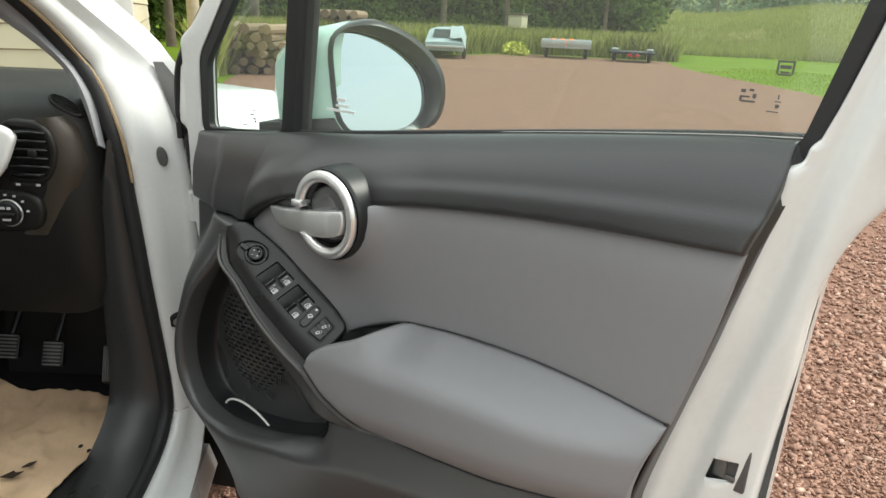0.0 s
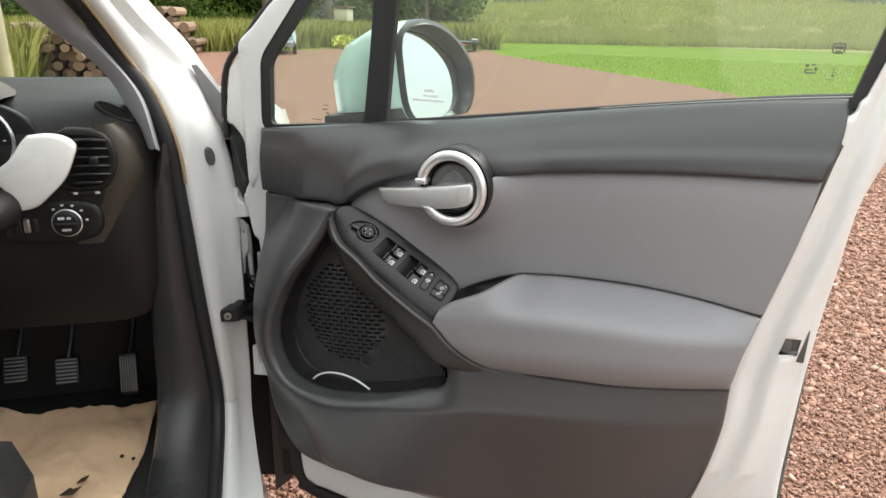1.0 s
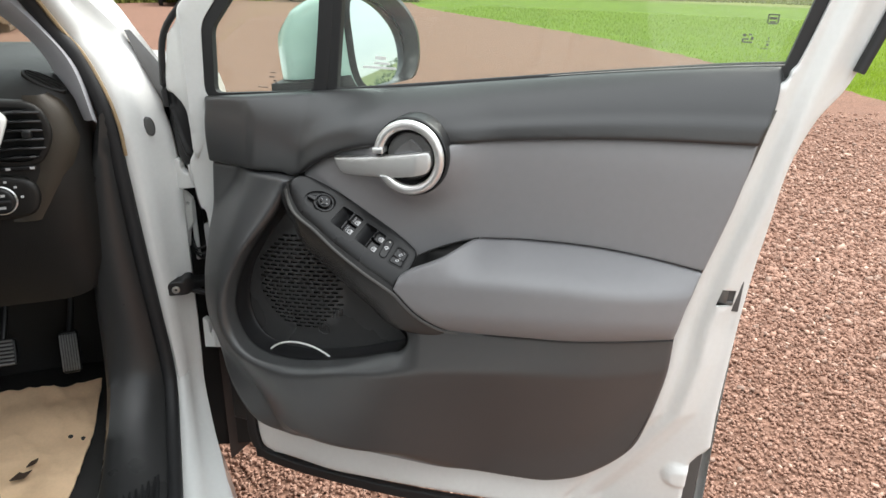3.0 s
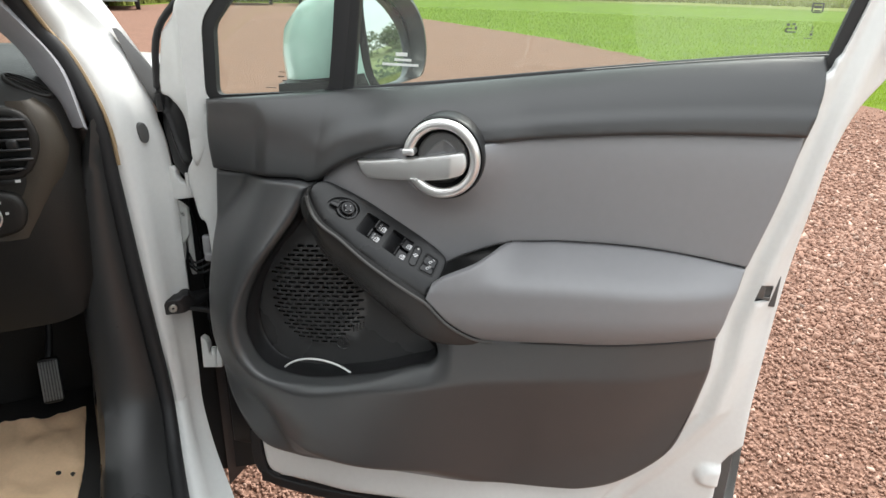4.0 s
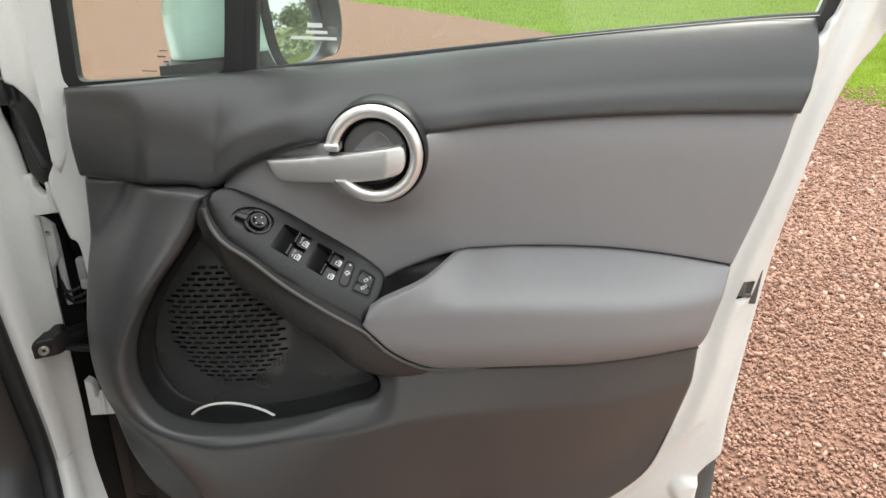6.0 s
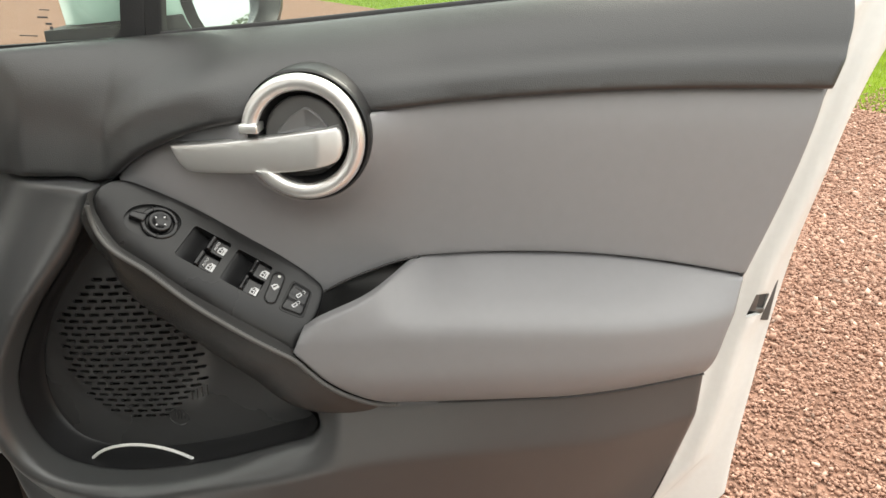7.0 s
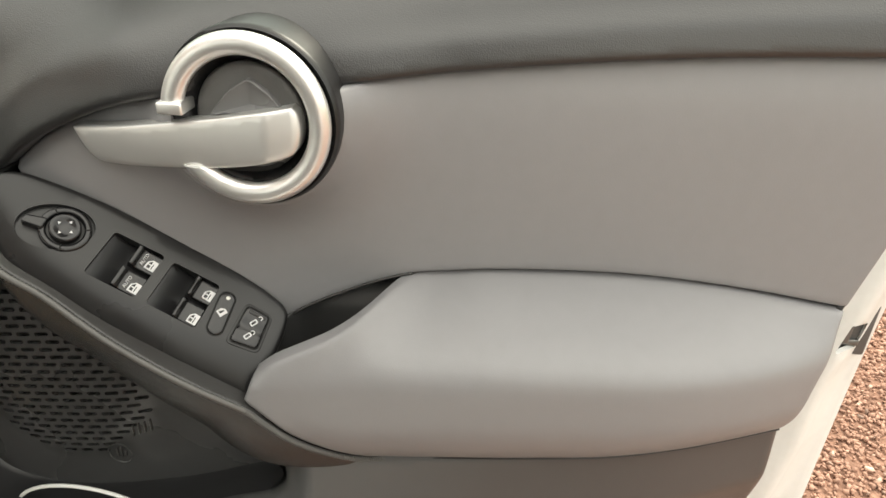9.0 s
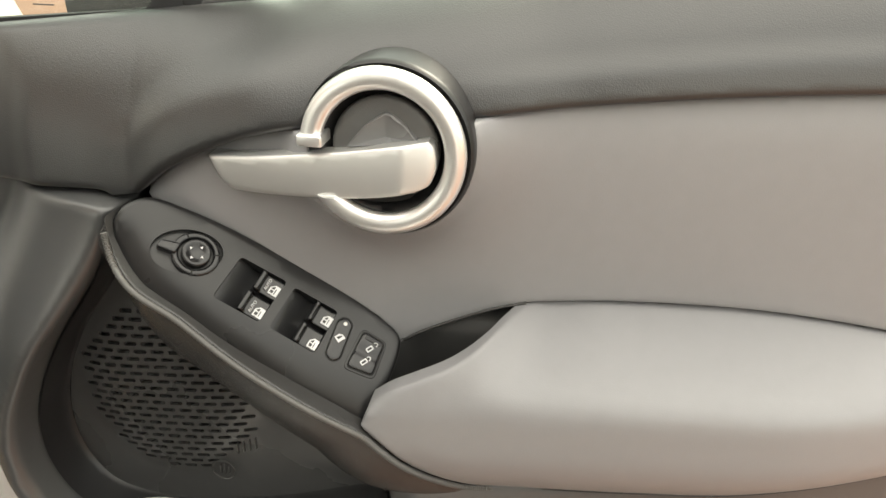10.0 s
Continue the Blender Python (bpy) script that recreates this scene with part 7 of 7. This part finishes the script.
part("corner_trim", block(-0.05, 0.15, -0.05, 0.15, 0.0, 4.3, 0.01), TRIMW, house, "white corner trim")
part("downpipe", tube([(-0.12, 0.30, 0.1), (-0.12, 0.30, 4.2)], 0.045, 10), TRIMW, house, "white downpipe")
post = thing("wooden_post", pose(-11.0, 6.85, 0), "pale weathered wooden post beside the house", "post")
part("shaft", loft([[(0.11 * s * math.cos(a), 0.11 * s * math.sin(a), z) for a in np.linspace(0, 2 * math.pi, 9)[:-1]] for z, s in ((0, 1.1), (1.2, 1.0), (2.8, 0.95))]), mat("weathered_pole", (0.42, 0.37, 0.26), 0.85, vary=0.25, scale=6), post)


# stacks of cut logs
def log_stack(x, y, turn, nx, nz, label, length=1.4, r=0.10):
    root = thing("log_stack", pose(x, y, 0, 0, 0, turn), label, "log stack")
    rng = random.Random(int(x * 7 + y))
    bm = bmesh.new()
    bmesh.ops.create_cone(bm, cap_ends=True, segments=9, radius1=1, radius2=0.94, depth=1)
    bm.transform(Matrix.Rotation(radians(90), 4, "X"))
    me = bpy.data.meshes.new("log")
    bm.to_mesh(me)
    bm.free()
    me.materials.append(LOG)
    for j in range(nz):
        for i in range(nx - j // 2):
            s = r * rng.uniform(0.75, 1.15)
            ob = new("log", me)
            ob.parent = root
            ob.matrix_local = Matrix.LocRotScale(((i - nx / 2 + (j % 2) * 0.5) * r * 2.0 + rng.uniform(-0.02, 0.02), rng.uniform(-0.15, 0.15), r * 0.9 + j * r * 1.6), Euler((0, rng.uniform(0, 6), rng.uniform(-0.12, 0.12))), (s, length * rng.uniform(0.8, 1.1), s))
    return root


log_stack(-12.1, 9.0, 40, 9, 6, "untidy stack of cut firewood logs on the grass")
log_stack(-17.4, 16.2, 35, 10, 6, "stack of pale sawn logs at the yard's edge", 2.0, 0.14)


# parked and stored vehicles at the end of the yard
def old_car():
    root = thing("parked_car", pose(-15.0, 19.0, 0, 0, 0, 36) @ Matrix.Scale(0.87, 4), "faded pale blue old car partly under a white cover", "car")
    prof = [(-1.8, 0.30), (-1.85, 0.62), (-1.5, 0.74), (-1.15, 1.10), (0.2, 1.14), (0.75, 0.78), (1.7, 0.70), (1.85, 0.50), (1.8, 0.28)]
    rows = []
    for f in np.linspace(-1, 1, 9):
        k = 1 - 0.10 * abs(f) ** 3
        rows.append([(0.72 * f * (1 - 0.16 * max(0, (z - 0.7) / 0.45)), y * (1 - 0.03 * abs(f)), 0.28 + (z - 0.28) * k) for y, z in prof])
    part("body", loft(rows), OLDBLUE, root, "faded pale blue body")
    for side, sgn in ((0.73, 1), (-0.73, -1)):
        for y in (-1.15, 1.15):
            part("wheel", sweep([(side, y + 0.20 * math.cos(a), 0.26 + 0.20 * math.sin(a)) for a in np.linspace(0, 2 * math.pi, 21)[:-1]], rounded([(-0.05, -0.07), (0.05, -0.07), (0.05, 0.07), (-0.05, 0.07)], 0.02), closed=True, up=(1, 0, 0)), TYRE, root)
    part("rear_window", loft([[(-0.46, -1.50, 0.78), (0.46, -1.50, 0.78), (0.40, -1.22, 1.06), (-0.40, -1.22, 1.06)], [(-0.46, -1.47, 0.78), (0.46, -1.47, 0.78), (0.40, -1.19, 1.06), (-0.40, -1.19, 1.06)]]), DARKGLASS, root, "dark rear window", smooth=False)
    part("bumper", block(-0.70, 0.70, -1.93, -1.83, 0.40, 0.50, 0.02), ALU, root, "dull rear bumper")
    rows = [[(0.20 + 0.60 * f, y, z + 0.03 + 0.02 * math.sin(9 * y + 7 * f) - (0.40 * max(0, f - 0.72) / 0.28)) for y, z in ((-1.75, 0.74), (-1.3, 1.08), (-0.4, 1.16), (0.3, 1.14))] for f in np.linspace(0, 1, 12)]
    part("cover", loft(rows, cap=False, closed=False), SHEET, root, "white cover sheet")


def drop_side_trailer():
    root = thing("trailer", pose(-13.0, 23.9, 0, 0, 0, 28) @ Matrix.Scale(0.80, 4), "grey drop-side trailer loaded with orange tarpaulin", "trailer")
    part("bed", block(-1.15, 1.15, -0.9, 1.4, 0.48, 0.56, 0.01), ALU, root)
    for x0, x1, y0, y1 in ((-1.15, -0.02, -0.93, -0.89), (0.02, 1.15, -0.93, -0.89), (-1.17, -1.13, -0.9, 1.4), (1.13, 1.17, -0.9, 1.4), (-1.15, 1.15, 1.38, 1.42)):
        part("side_board", block(x0, x1, y0, y1, 0.56, 0.86, 0.01), ALU, root, "dull metal side board")
    for x in (-0.95, 0.95):
        part("wheel", sweep([(x, 0.2 + 0.22 * math.cos(a), 0.28 + 0.22 * math.sin(a)) for a in np.linspace(0, 2 * math.pi, 21)[:-1]], rounded([(-0.06, -0.08), (0.06, -0.08), (0.06, 0.08), (-0.06, 0.08)], 0.02), closed=True, up=(1, 0, 0)), TYRE, root)
    bmt = relief(ellipse(-0.1, 0.1, 0.75, 0.5), lambda x, y: 0.22 + 0.12 * np.sin(7 * x) * np.cos(6 * y), (Vector((0, 0, 0.58)), Vector((1, 0, 0)), Vector((0, 1, 0)), Vector((0, 0, 1))), step=0.08, edge=0.15, skirt=0.05)
    bmt.transform(pose(-13.0, 23.9, 0, 0, 0, 28) @ Matrix.Scale(0.80, 4))
    solo("tarpaulin", bmt, ORANGE, "crumpled orange tarpaulin lying in the trailer", "tarpaulin")


def low_trailer():
    root = thing("trailer", pose(-10.6, 24.6, 0, 0, 0, 24) @ Matrix.Scale(0.80, 4), "low dark flat trailer with a red end board", "trailer")
    part("bed", block(-1.0, 1.0, -0.6, 1.6, 0.38, 0.48, 0.01), BLACK, root)
    for x in (-0.8, 0.8):
        part("wheel", sweep([(x, 0.5 + 0.2 * math.cos(a), 0.26 + 0.2 * math.sin(a)) for a in np.linspace(0, 2 * math.pi, 21)[:-1]], rounded([(-0.06, -0.08), (0.06, -0.08), (0.06, 0.08), (-0.06, 0.08)], 0.02), closed=True, up=(1, 0, 0)), TYRE, root)
        part("mudguard", block(x - 0.15, x + 0.15, 0.15, 0.85, 0.50, 0.60, 0.03), ALU, root)
    part("end_board", block(-0.2, 0.3, -0.66, -0.61, 0.28, 0.40, 0.01), RED, root, "red end board")
    part("drawbar", tube([(0, -0.6, 0.42), (0.1, -1.6, 0.40)], 0.05, 8), BLACK, root)


old_car()
drop_side_trailer()
low_trailer()
hp, hr = [(-14.9, 23.3, 0.12), (-15.2, 23.7, 0.22), (-14.7, 23.0, 0.1)], [(0.6, 0.5, 0.32), (0.5, 0.5, 0.32), (0.5, 0.4, 0.25)]
foliage("clippings_heap", hp, hr, 500, 0.07, YELLOW, "yellow-green heap of cut clippings", "heap", 71)
hut = thing("bird_box", pose(-17.0, 26.6, 0), "small pale wooden box on a post among weeds", "box")
part("stand", block(-0.05, 0.05, -0.05, 0.05, 0, 1.0, 0.005), BARK, hut)
part("case", block(-0.35, 0.35, -0.25, 0.25, 1.0, 1.55, 0.02), SIDING, hut)
part("lid", block(-0.42, 0.42, -0.32, 0.32, 1.55, 1.62, 0.01), BARK, hut)
for k, (x, y) in enumerate(((-30, 95), (-8, 110), (18, 112), (46, 88))):
    pole = thing("utility_pole", pose(x, y, 0), "grey wooden utility pole standing beyond the hedge", "pole", "poles across the fields")
    part("mast", tube([(0, 0, 0), (0, 0, 5), (0, 0, 9.5)], 0.14, 8), BARK, pole)
    part("crossarm", block(-0.9, 0.9, -0.06, 0.06, 8.8, 8.95, 0.01), BARK, pole)
